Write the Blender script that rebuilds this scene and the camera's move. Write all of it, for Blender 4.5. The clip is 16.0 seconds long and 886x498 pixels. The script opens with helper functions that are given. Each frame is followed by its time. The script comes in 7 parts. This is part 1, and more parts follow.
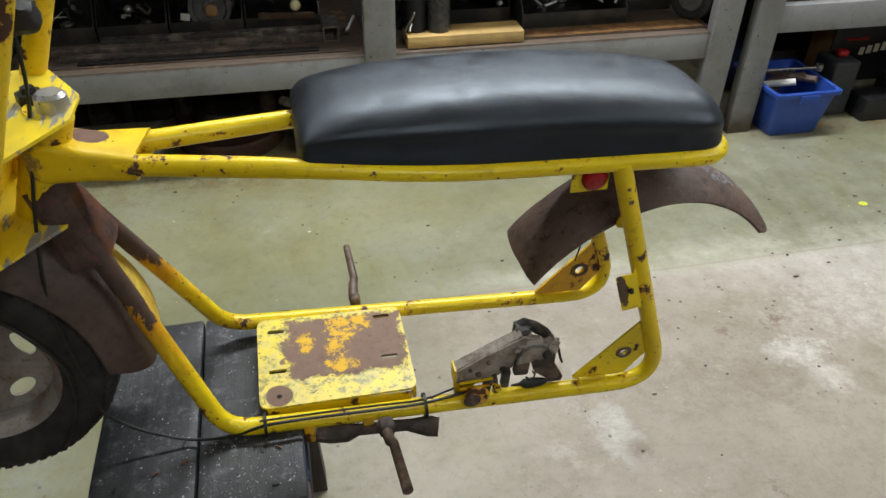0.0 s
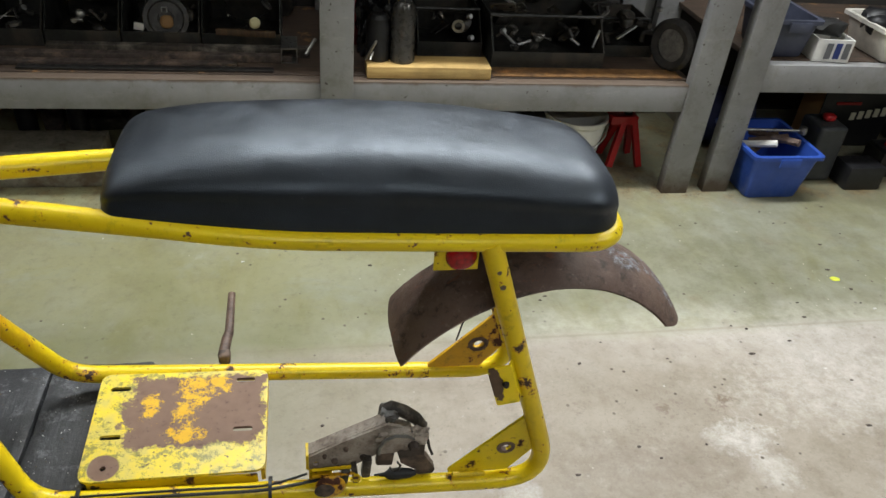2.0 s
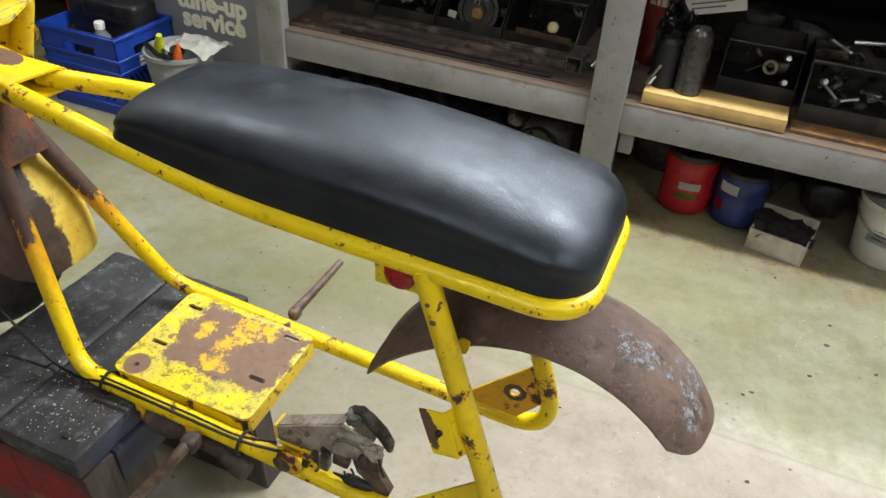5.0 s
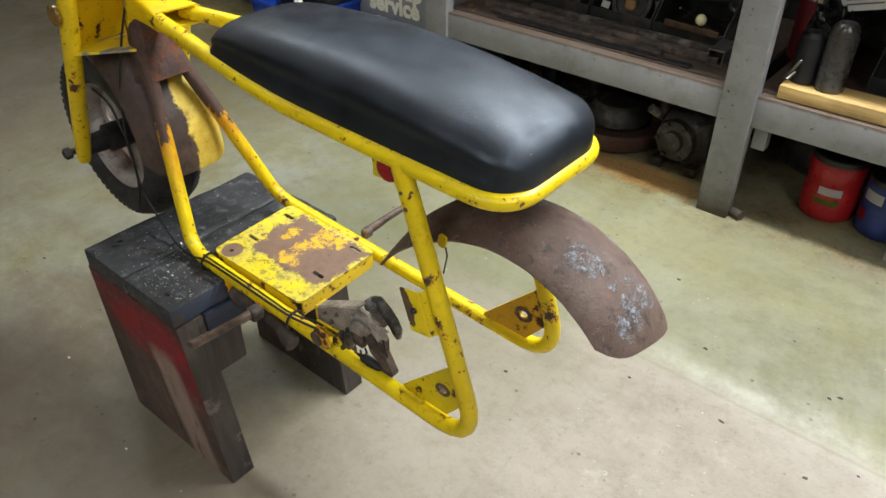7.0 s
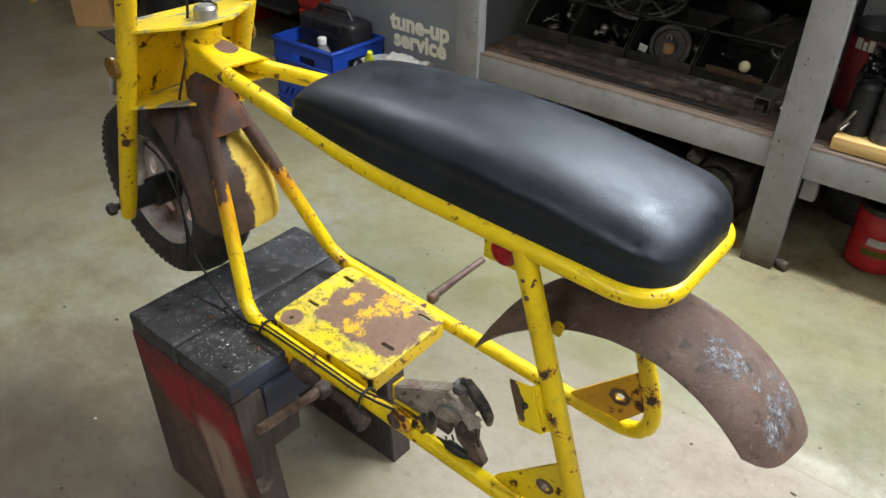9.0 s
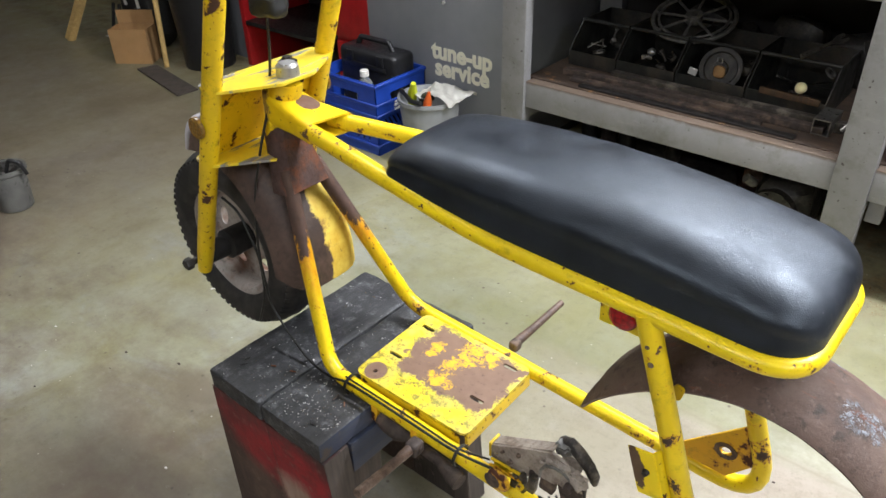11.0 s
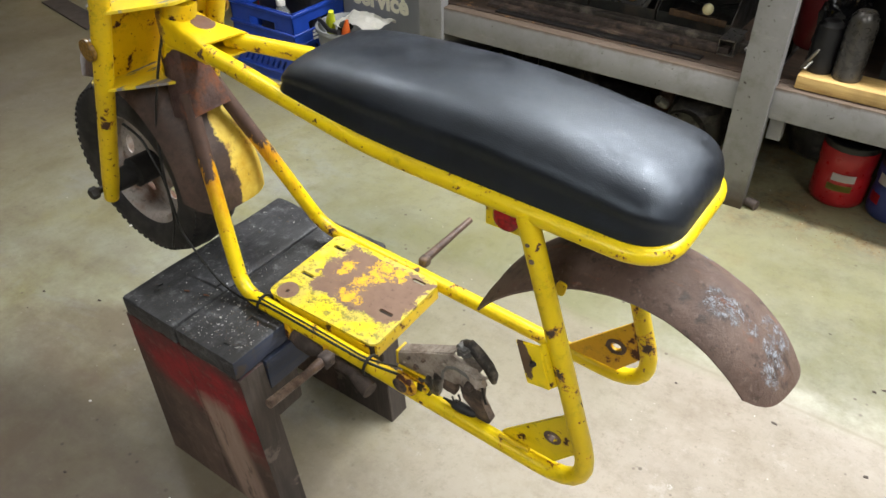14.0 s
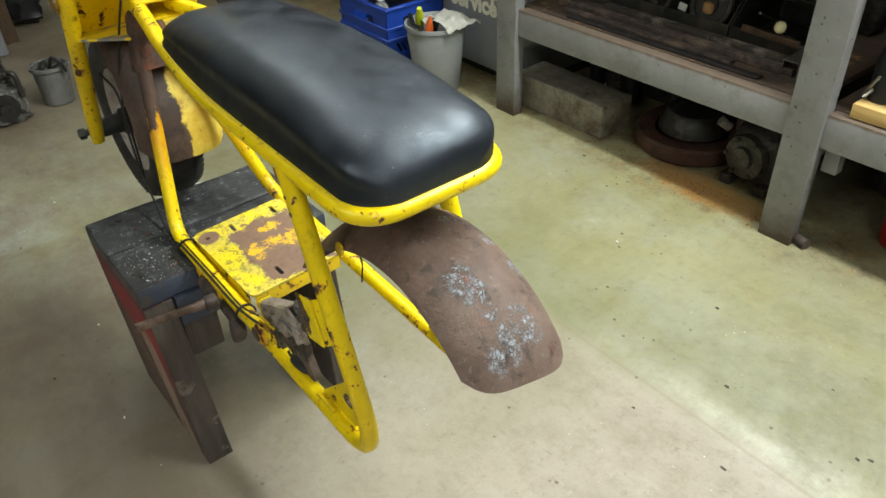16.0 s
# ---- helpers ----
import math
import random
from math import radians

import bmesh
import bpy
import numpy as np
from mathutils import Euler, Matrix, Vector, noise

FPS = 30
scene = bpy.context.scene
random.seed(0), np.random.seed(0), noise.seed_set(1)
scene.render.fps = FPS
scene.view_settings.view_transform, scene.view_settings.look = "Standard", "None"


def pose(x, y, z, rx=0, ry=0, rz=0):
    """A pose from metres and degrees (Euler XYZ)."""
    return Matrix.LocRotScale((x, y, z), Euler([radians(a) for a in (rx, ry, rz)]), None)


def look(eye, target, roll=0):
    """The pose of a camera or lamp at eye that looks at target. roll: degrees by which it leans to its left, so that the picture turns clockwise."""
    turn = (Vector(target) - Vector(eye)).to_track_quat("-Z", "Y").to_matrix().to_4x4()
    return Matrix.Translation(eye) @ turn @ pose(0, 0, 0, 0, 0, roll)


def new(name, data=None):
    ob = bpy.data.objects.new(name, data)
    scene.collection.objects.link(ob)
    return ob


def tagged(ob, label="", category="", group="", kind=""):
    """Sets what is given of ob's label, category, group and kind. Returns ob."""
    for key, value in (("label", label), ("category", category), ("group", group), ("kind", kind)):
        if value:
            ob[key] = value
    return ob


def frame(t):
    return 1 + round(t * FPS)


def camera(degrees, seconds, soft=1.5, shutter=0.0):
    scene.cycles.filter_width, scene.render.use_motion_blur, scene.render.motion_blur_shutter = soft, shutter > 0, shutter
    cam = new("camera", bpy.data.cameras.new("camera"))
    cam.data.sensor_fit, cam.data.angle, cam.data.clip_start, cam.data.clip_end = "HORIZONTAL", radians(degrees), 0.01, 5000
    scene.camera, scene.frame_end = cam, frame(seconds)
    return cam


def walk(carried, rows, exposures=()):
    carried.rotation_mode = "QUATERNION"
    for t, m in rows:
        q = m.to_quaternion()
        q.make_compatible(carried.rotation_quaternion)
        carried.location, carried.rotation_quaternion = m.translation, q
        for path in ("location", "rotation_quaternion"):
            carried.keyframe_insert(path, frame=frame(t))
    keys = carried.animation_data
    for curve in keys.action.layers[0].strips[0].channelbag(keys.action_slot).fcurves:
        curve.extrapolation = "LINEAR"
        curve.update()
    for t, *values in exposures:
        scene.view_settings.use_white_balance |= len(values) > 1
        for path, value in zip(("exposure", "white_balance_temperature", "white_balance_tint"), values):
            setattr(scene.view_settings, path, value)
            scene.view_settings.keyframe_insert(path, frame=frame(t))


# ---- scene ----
cam = camera(61.1, 16.0)
PATH = [
    (0, (0.04, 0.342, 1.197), (0.404, 1.908, 0.008), 1.2),
    (0.5, (0.062, 0.339, 1.201), (0.439, 1.924, 0.042), 0.6),
    (1, (0.103, 0.357, 1.204), (0.532, 1.944, 0.066), 0.6),
    (1.5, (0.149, 0.424, 1.193), (0.653, 2.021, 0.101), 4.1),
    (2, (0.228, 0.438, 1.182), (0.583, 2.041, 0.041), 5.6),
    (2.5, (0.389, 0.399, 1.167), (0.359, 2.03, 0.01), 4.6),
    (3, (0.463, 0.375, 1.169), (0.234, 1.986, 0.006), 3.0),
    (3.2, (0.471, 0.377, 1.165), (0.182, 1.979, 0.002), 1.6),
    (5.3, (0.69, 0.554, 1.173), (-0.054, 1.995, 0.003), 5.3),
    (5.5, (0.759, 0.529, 1.188), (-0.134, 1.907, 0.047), 5.8),
    (6, (0.875, 0.508, 1.191), (-0.191, 1.759, 0.051), 1.7),
    (6.5, (0.899, 0.518, 1.171), (-0.187, 1.741, 0.02), -0.1),
    (7, (0.897, 0.514, 1.164), (-0.152, 1.754, -0.002), -0.1),
    (7.5, (0.894, 0.509, 1.16), (-0.155, 1.754, -0.002), 0.3),
    (8, (0.875, 0.509, 1.167), (-0.205, 1.73, 0.008), 1.3),
    (8.5, (0.836, 0.499, 1.175), (-0.313, 1.7, 0.062), 0.9),
    (9, (0.727, 0.504, 1.172), (-0.32, 1.796, 0.061), 1.1),
    (9.5, (0.636, 0.502, 1.182), (-0.407, 1.78, 0.051), 0.1),
    (9.7, (0.626, 0.504, 1.18), (-0.43, 1.779, 0.058), -0.8),
    (11.8, (0.637, 0.465, 1.219), (-0.476, 1.741, 0.154), -1.4),
    (12, (0.644, 0.47, 1.214), (-0.411, 1.754, 0.101), -0.2),
    (12.5, (0.65, 0.474, 1.201), (-0.335, 1.763, 0.03), 0.7),
    (13, (0.662, 0.472, 1.194), (-0.26, 1.771, -0.016), 1.2),
    (13.5, (0.67, 0.477, 1.192), (-0.266, 1.753, -0.031), 0.1),
    (14, (0.696, 0.476, 1.196), (-0.23, 1.768, -0.018), -0.5),
    (14.5, (0.73, 0.492, 1.194), (-0.152, 1.83, -0.003), -0.2),
    (15, (0.832, 0.558, 1.175), (-0.139, 1.841, -0.012), -2.1),
    (15.5, (1.007, 0.649, 1.157), (-0.204, 1.727, -0.014), -3.4),
    (16, (1.05, 0.733, 1.154), (-0.236, 1.718, -0.018), -2.4),
]
EXPOSURES = [
    (0.0, 0.03, 6400, 10),
    (2.0, 0.11, 6450, 10),
    (2.5, 0.13, 6550, 10),
    (3.0, 0.14, 6500, 10),
    (5.5, 0.54, 6550, 10.5),
    (6.0, 0.52, 6550, 10.5),
    (6.5, 0.49, 6700, 10.5),
    (7.0, 0.46, 6400, 11),
    (8.5, 0.52, 6400, 12.5),
    (9.0, 0.52, 6400, 13),
    (9.5, 0.57, 6100, 17),
    (12.0, 0.88, 6350, 14),
    (12.5, 0.86, 5850, 19),
    (13.0, 0.79, 6450, 14.5),
    (13.5, 0.73, 6050, 14.5),
    (14.0, 0.68, 6550, 13),
    (14.5, 0.76, 5750, 12.5),
    (15.0, 0.66, 6650, 10.5),
    (15.5, 0.60, 5700, 10),
    (16.0, 0.51, 6650, 4),
]
walk(cam, [(t, look(eye, target, roll)) for t, eye, target, roll in PATH], EXPOSURES)

# ---------------------------------------------------------------- light
WORLD = bpy.data.worlds.new("workshop_air")
scene.world = WORLD
WORLD.use_nodes = True
WORLD.node_tree.nodes["Background"].inputs[0].default_value = (0.9, 0.95, 1.0, 1)
WORLD.node_tree.nodes["Background"].inputs[1].default_value = 0.02


CEILING = 2.6
# batten lights: x, y, z, along x, length, watts down, watts up
# first inferred from the seat's highlights; the other four are unseen added fills
LAMPS = [(0.95, 2.22, 2.2, True, 2.0, 60, 42), (-1.0, 1.5, 2.3, True, 1.2, 9, 12), (2.6, 0.2, 2.3, False, 1.2, 19, 16), (-2.8, 0.6, 2.3, False, 1.2, 3, 4), (0.5, -1.2, 2.3, True, 1.2, 17, 13)]


def unseen_batten_light(x, y, z, along_x, length, watts, up):
    data = bpy.data.lights.new("unseen_tube_light", "AREA")
    data.shape, data.size, data.size_y, data.energy, data.color = "RECTANGLE", length, 0.16, watts, (0.95, 0.985, 1.0)
    ob = new("unseen_tube_light", data)
    ob.matrix_world = pose(x, y, z + (0.075 if up else -0.075), 180 if up else 0, 0, 0 if along_x else 90)
    return ob


for lx, ly, lz, along, length, down, up in LAMPS:
    unseen_batten_light(lx, ly, lz, along, length, down, False)
    unseen_batten_light(lx, ly, lz, along, length, up, True)


# ---------------------------------------------------------------- materials
def srgb(r, g, b):
    return tuple(((c / 255 + 0.055) / 1.055) ** 2.4 if c > 10 else c / 255 / 12.92 for c in (r, g, b)) + (1,)


class Nodes:
    """Short way to write a node material."""

    def __init__(self, name, rough=0.5, metal=0.0):
        self.m = bpy.data.materials.new(name)
        self.m.use_nodes = True
        self.t = self.m.node_tree
        self.b = self.t.nodes["Principled BSDF"]
        self.b.inputs["Roughness"].default_value = rough
        self.b.inputs["Metallic"].default_value = metal
        self.c = self.t.nodes.new("ShaderNodeTexCoord").outputs["Object"]

    def link(self, a, b):
        self.t.links.new(a, b)

    def noise(self, scale, detail=4, rough=0.6, vec=None, dist=0.0):
        n = self.t.nodes.new("ShaderNodeTexNoise")
        n.inputs["Scale"].default_value = scale
        n.inputs["Detail"].default_value = detail
        n.inputs["Roughness"].default_value = rough
        n.inputs["Distortion"].default_value = dist
        self.link(vec or self.c, n.inputs["Vector"])
        return n.outputs["Fac"]

    def voronoi(self, scale, vec=None, feature="F1", out="Distance"):
        n = self.t.nodes.new("ShaderNodeTexVoronoi")
        n.feature = feature
        n.inputs["Scale"].default_value = scale
        self.link(vec or self.c, n.inputs["Vector"])
        return n.outputs[out]

    def stretch(self, sx, sy, sz):
        n = self.t.nodes.new("ShaderNodeMapping")
        n.inputs["Scale"].default_value = (sx, sy, sz)
        self.link(self.c, n.inputs["Vector"])
        return n.outputs["Vector"]

    def warp(self, scale, amount):
        """Coordinates pushed about by a noise."""
        n = self.t.nodes.new("ShaderNodeTexNoise")
        n.inputs["Scale"].default_value, n.inputs["Detail"].default_value = scale, 4
        self.link(self.c, n.inputs["Vector"])
        m = self.t.nodes.new("ShaderNodeVectorMath")
        m.operation = "MULTIPLY_ADD"
        self.link(n.outputs["Color"], m.inputs[0])
        m.inputs[1].default_value = (amount,) * 3
        self.link(self.c, m.inputs[2])
        return m.outputs[0]

    def axis(self, i):
        n = self.t.nodes.new("ShaderNodeSeparateXYZ")
        self.link(self.c, n.inputs[0])
        return n.outputs[i]

    def step(self, fac, lo, hi, a=0.0, b=1.0):
        n = self.t.nodes.new("ShaderNodeMapRange")
        n.inputs["From Min"].default_value, n.inputs["From Max"].default_value = lo, hi
        n.inputs["To Min"].default_value, n.inputs["To Max"].default_value = a, b
        self.link(fac, n.inputs["Value"])
        return n.outputs["Result"]

    def math(self, op, a, b):
        n = self.t.nodes.new("ShaderNodeMath")
        n.operation = op
        for v, s in ((a, n.inputs[0]), (b, n.inputs[1])):
            if isinstance(v, (int, float)):
                s.default_value = v
            else:
                self.link(v, s)
        return n.outputs[0]

    def mix(self, fac, a, b):
        n = self.t.nodes.new("ShaderNodeMix")
        n.data_type = "RGBA"
        for v, s in ((fac, n.inputs["Factor"]), (a, n.inputs["A"]), (b, n.inputs["B"])):
            if isinstance(v, (int, float)):
                s.default_value = v
            elif isinstance(v, tuple):
                s.default_value = v
            else:
                self.link(v, s)
        return n.outputs["Result"]

    def random(self):
        return self.t.nodes.new("ShaderNodeObjectInfo").outputs["Random"]

    def island(self):
        return self.t.nodes.new("ShaderNodeNewGeometry").outputs["Random Per Island"]

    def colour(self, v):
        if isinstance(v, tuple):
            self.b.inputs["Base Color"].default_value = v
        else:
            self.link(v, self.b.inputs["Base Color"])
        return self

    def rough(self, v):
        self.link(v, self.b.inputs["Roughness"])
        return self

    def bump(self, h, strength=0.3, dist=0.002):
        n = self.t.nodes.new("ShaderNodeBump")
        n.inputs["Strength"].default_value, n.inputs["Distance"].default_value = strength, dist
        self.link(h, n.inputs["Height"])
        self.link(n.outputs[0], self.b.inputs["Normal"])
        return self


def plain(name, rgb, rough=0.5, metal=0.0, vary=0.25, scale=30, bump=0.15):
    """A surface of one colour with mottling at two scales and a fine relief."""
    n = Nodes(name, rough, metal)
    c = srgb(*rgb)
    dark = tuple(v * (1 - vary) for v in c[:3]) + (1,)
    light = tuple(min(1, v * (1 + vary * 0.6)) for v in c[:3]) + (1,)
    f = n.math("ADD", n.math("MULTIPLY", n.noise(scale), 0.5), n.math("MULTIPLY", n.noise(scale * 0.13), 0.5))
    n.colour(n.mix(n.step(f, 0.35, 0.65), dark, light))
    n.rough(n.step(n.noise(scale * 1.7), 0.3, 0.7, max(0.05, rough - 0.12), min(1, rough + 0.12)))
    n.bump(n.noise(scale * 6), bump, 0.001)
    return n.m


def chipped(name, paint, under, amount, scale=28, rough=0.36, stain=None, orange=(150, 84, 18)):
    """Paint worn through to rust: chips with a rusty rim, pin spots and grime."""
    n = Nodes(name, rough)
    base = n.mix(n.step(n.noise(7), 0.35, 0.7), srgb(*paint), srgb(*(stain or [int(v * 0.9) for v in paint])))
    base = n.mix(n.step(n.noise(90, 3), 0.55, 0.8, 0, 0.3), base, srgb(*[int(v * 0.72) for v in paint]))
    big = n.noise(scale, 5, 0.62)
    pins = n.noise(scale * 4.5, 2, 0.5)
    hit = n.math("MAXIMUM", n.step(big, 1 - amount, 1 - amount + 0.015), n.step(pins, 0.712, 0.727))
    rim = n.math("MAXIMUM", n.step(big, 1 - amount - 0.035, 1 - amount), n.step(pins, 0.675, 0.712))
    rust = n.mix(n.noise(scale * 6), srgb(*under), srgb(*[int(v * 0.55) for v in under]))
    base = n.mix(n.step(n.noise(34, 7, 0.8), 0.55, 0.66, 0, 0.55), base, srgb(*[int(v * 0.66) for v in paint]))
    n.colour(n.mix(hit, n.mix(n.math("MULTIPLY", rim, 0.75), base, srgb(*orange)), rust))
    n.rough(n.math("ADD", n.math("MULTIPLY", hit, 0.4), rough))
    n.bump(n.math("SUBTRACT", n.math("MULTIPLY", n.noise(160), 0.15), hit), 0.35, 0.0015)
    return n.m


YELLOW = (243, 214, 10)
M_YELLOW = chipped("yellow_paint", YELLOW, (78, 48, 32), 0.362, 34)
M_YELLOW_WORN = chipped("worn_yellow_paint", (236, 200, 16), (88, 56, 38), 0.385, 36)
M_YELLOW_ORANGE = chipped("stained_yellow_paint", (228, 176, 22), (92, 46, 22), 0.43, 30)


def tube_paint():
    """Yellow tube paint, burnt off to brown steel on the tops of the two down tubes."""
    n = Nodes("frame_tube_paint", 0.36)
    base = n.mix(n.step(n.noise(7), 0.35, 0.7), srgb(*YELLOW), srgb(222, 190, 16))
    base = n.mix(n.step(n.noise(90, 3), 0.55, 0.8, 0, 0.3), base, srgb(170, 146, 14))
    base = n.mix(n.step(n.noise(34, 7, 0.8), 0.55, 0.66, 0, 0.55), base, srgb(160, 140, 20))
    big, pins = n.noise(30, 7, 0.7), n.noise(125, 2, 0.5)
    hit = n.math("MAXIMUM", n.step(big, 0.612, 0.624), n.step(pins, 0.712, 0.727))
    rim = n.math("MAXIMUM", n.step(big, 0.58, 0.612), n.step(pins, 0.675, 0.712))
    burnt = n.math("ADD", n.axis(2), n.math("MULTIPLY", n.math("SUBTRACT", n.noise(26, 6, 0.75, n.stretch(2.2, 2.2, 0.5)), 0.5), 0.20))
    front = n.step(n.axis(0), -0.15, -0.2)
    hit = n.math("MAXIMUM", hit, n.math("MULTIPLY", front, n.step(burnt, 0.185, 0.192)))
    rim = n.math("MAXIMUM", rim, n.math("MULTIPLY", front, n.step(burnt, 0.10, 0.18)))
    rust = n.mix(n.noise(60), srgb(98, 74, 62), srgb(56, 42, 36))
    n.colour(n.mix(hit, n.mix(n.math("MULTIPLY", rim, 0.7), base, srgb(196, 112, 22)), rust))
    n.rough(n.math("ADD", n.math("MULTIPLY", hit, 0.4), 0.34))
    n.bump(n.math("SUBTRACT", n.math("MULTIPLY", n.noise(160), 0.15), hit), 0.35, 0.0015)
    return n.m


def bridge_paint():
    """Yellow plate with paint scraped off in grey streaks."""
    n = Nodes("streaked_yellow_plate", 0.42)
    yel = n.mix(n.step(n.noise(18, 5), 0.4, 0.7), srgb(232, 204, 30), srgb(210, 186, 60))
    streak = n.step(n.noise(9, 4, 0.6, n.stretch(7, 1.2, 1), 0.3), 0.53, 0.57)
    grey = n.mix(n.noise(70), srgb(150, 150, 152), srgb(112, 108, 100))
    n.colour(n.mix(streak, yel, grey))
    n.bump(n.math("SUBTRACT", n.math("MULTIPLY", n.noise(150), 0.2), streak), 0.3, 0.001)
    return n.m


def rail_paint():
    """Yellow seat rail: rust spots, with larger bare patches where it leaves the neck."""
    n = Nodes("seat_rail_paint", 0.36)
    base = n.mix(n.step(n.noise(7), 0.35, 0.7), srgb(*YELLOW), srgb(226, 194, 16))
    base = n.mix(n.step(n.noise(34, 7, 0.8), 0.55, 0.66, 0, 0.5), base, srgb(168, 146, 22))
    front = n.step(n.axis(0), -0.05, -0.17, 0, 0.055)
    big, pins = n.math("ADD", n.noise(32, 5, 0.66), front), n.noise(125, 2, 0.5)
    hit = n.math("MAXIMUM", n.step(big, 0.652, 0.664), n.step(pins, 0.712, 0.727))
    rim = n.math("MAXIMUM", n.step(big, 0.622, 0.652), n.step(pins, 0.675, 0.712))
    rust = n.mix(n.noise(60), srgb(104, 80, 70), srgb(58, 40, 34))
    n.colour(n.mix(hit, n.mix(n.math("MULTIPLY", rim, 0.7), base, srgb(186, 116, 20)), rust))
    n.rough(n.math("ADD", n.math("MULTIPLY", hit, 0.4), 0.34))
    n.bump(n.math("SUBTRACT", n.math("MULTIPLY", n.noise(160), 0.15), hit), 0.35, 0.0015)
    return n.m


def sleeve_paint():
    """Yellow neck sleeve with a bare brown patch on its top and rust at its front fold."""
    n = Nodes("neck_sleeve_paint", 0.4)
    yel = n.mix(n.step(n.noise(20, 5), 0.4, 0.7), srgb(236, 204, 18), srgb(214, 176, 18))
    ux = n.math("DIVIDE", n.math("ADD", n.axis(0), 0.318), 0.020)
    uy = n.math("DIVIDE", n.math("ADD", n.axis(1), 0.004), 0.015)
    d = n.math("ADD", n.math("MULTIPLY", ux, ux), n.math("MULTIPLY", uy, uy))
    d = n.math("ADD", d, n.math("MULTIPLY", n.math("SUBTRACT", n.noise(50, 5, 0.7), 0.5), 1.6))
    top = n.step(n.axis(2), 0.386, 0.390)
    bare = n.math("MULTIPLY", n.step(d, 1.05, 0.95), top)
    spots = n.step(n.noise(62, 4, 0.65), 0.655, 0.67)
    fold = n.step(n.math("ADD", n.axis(0), n.math("MULTIPLY", n.math("SUBTRACT", n.noise(45, 6, 0.75), 0.5), 0.12)), -0.362, -0.374)
    hit = n.math("MAXIMUM", bare, n.math("MAXIMUM", spots, n.math("MULTIPLY", fold, 0.8)))
    rust = n.mix(n.noise(60), srgb(120, 96, 84), srgb(92, 56, 38))
    n.colour(n.mix(hit, yel, rust))
    n.rough(n.math("ADD", n.math("MULTIPLY", hit, 0.35), 0.36))
    n.bump(n.math("SUBTRACT", n.math("MULTIPLY", n.noise(150), 0.15), hit), 0.3, 0.001)
    return n.m


M_TUBE, M_BRIDGE, M_RAIL, M_SLEEVE = tube_paint(), bridge_paint(), rail_paint(), sleeve_paint()


def plate_paint():
    """Engine plate: yellow border gone mottled, bare brown primer in the middle with orange flakes left on it."""
    n = Nodes("scraped_yellow_paint", 0.5)
    yel = n.mix(n.step(n.noise(32, 5), 0.4, 0.62), srgb(232, 206, 30), srgb(206, 188, 84))
    yel = n.mix(n.step(n.noise(60, 8, 0.82), 0.51, 0.58, 0, 0.8), yel, srgb(112, 112, 58))
    yel = n.mix(n.step(n.noise(150, 3), 0.64, 0.7), yel, srgb(78, 66, 44))
    primer = n.mix(n.noise(55, 5), srgb(136, 110, 92), srgb(108, 82, 66))
    primer = n.mix(n.step(n.noise(120, 4), 0.6, 0.7, 0, 0.6), primer, srgb(74, 56, 46))
    x, y = n.axis(0), n.axis(1)
    dx = n.math("ABSOLUTE", n.math("ADD", x, 0.066), 0)
    dy = n.math("ABSOLUTE", n.math("ADD", y, -0.018), 0)
    d = n.math("MAXIMUM", dx, n.math("MULTIPLY", dy, 1.5))
    ragged = n.math("ADD", d, n.math("MULTIPLY", n.math("SUBTRACT", n.noise(42, 7, 0.78), 0.5), 0.085))
    bare = n.step(ragged, 0.087, 0.082)
    cx, cy = n.math("ADD", x, 0.163), n.math("ADD", y, 0.064)
    spot = n.math("ADD", n.math("MULTIPLY", cx, cx), n.math("MULTIPLY", cy, cy))
    spot = n.math("ADD", spot, n.math("MULTIPLY", n.math("SUBTRACT", n.noise(60, 4), 0.5), 0.0003))
    bare = n.math("MAXIMUM", bare, n.step(spot, 0.00036, 0.0003))
    near = None
    for px, py, rx, ry in ((-0.122, 0.026, 0.014, 0.026), (-0.070, 0.052, 0.024, 0.034), (-0.080, 0.010, 0.015, 0.03), (-0.078, -0.020, 0.026, 0.016), (-0.045, 0.06, 0.02, 0.02)):
        ux, uy = n.math("DIVIDE", n.math("ADD", x, -px), rx), n.math("DIVIDE", n.math("ADD", y, -py), ry)
        e = n.math("ADD", n.math("MULTIPLY", ux, ux), n.math("MULTIPLY", uy, uy))
        near = e if near is None else n.math("MINIMUM", near, e)
    flakes = n.step(n.math("ADD", near, n.math("MULTIPLY", n.math("SUBTRACT", n.noise(70, 9, 0.85), 0.5), 9.0)), 0.55, 0.35)
    gold = n.mix(n.noise(90), srgb(232, 190, 40), srgb(212, 156, 28))
    n.colour(n.mix(bare, yel, n.mix(flakes, primer, gold)))
    n.rough(n.step(bare, 0, 1, 0.4, 0.7))
    n.bump(n.math("SUBTRACT", n.math("MULTIPLY", n.noise(200), 0.25), n.math("MULTIPLY", bare, n.math("SUBTRACT", 1.0, flakes))), 0.3, 0.001)
    return n.m


M_PLATE = plate_paint()


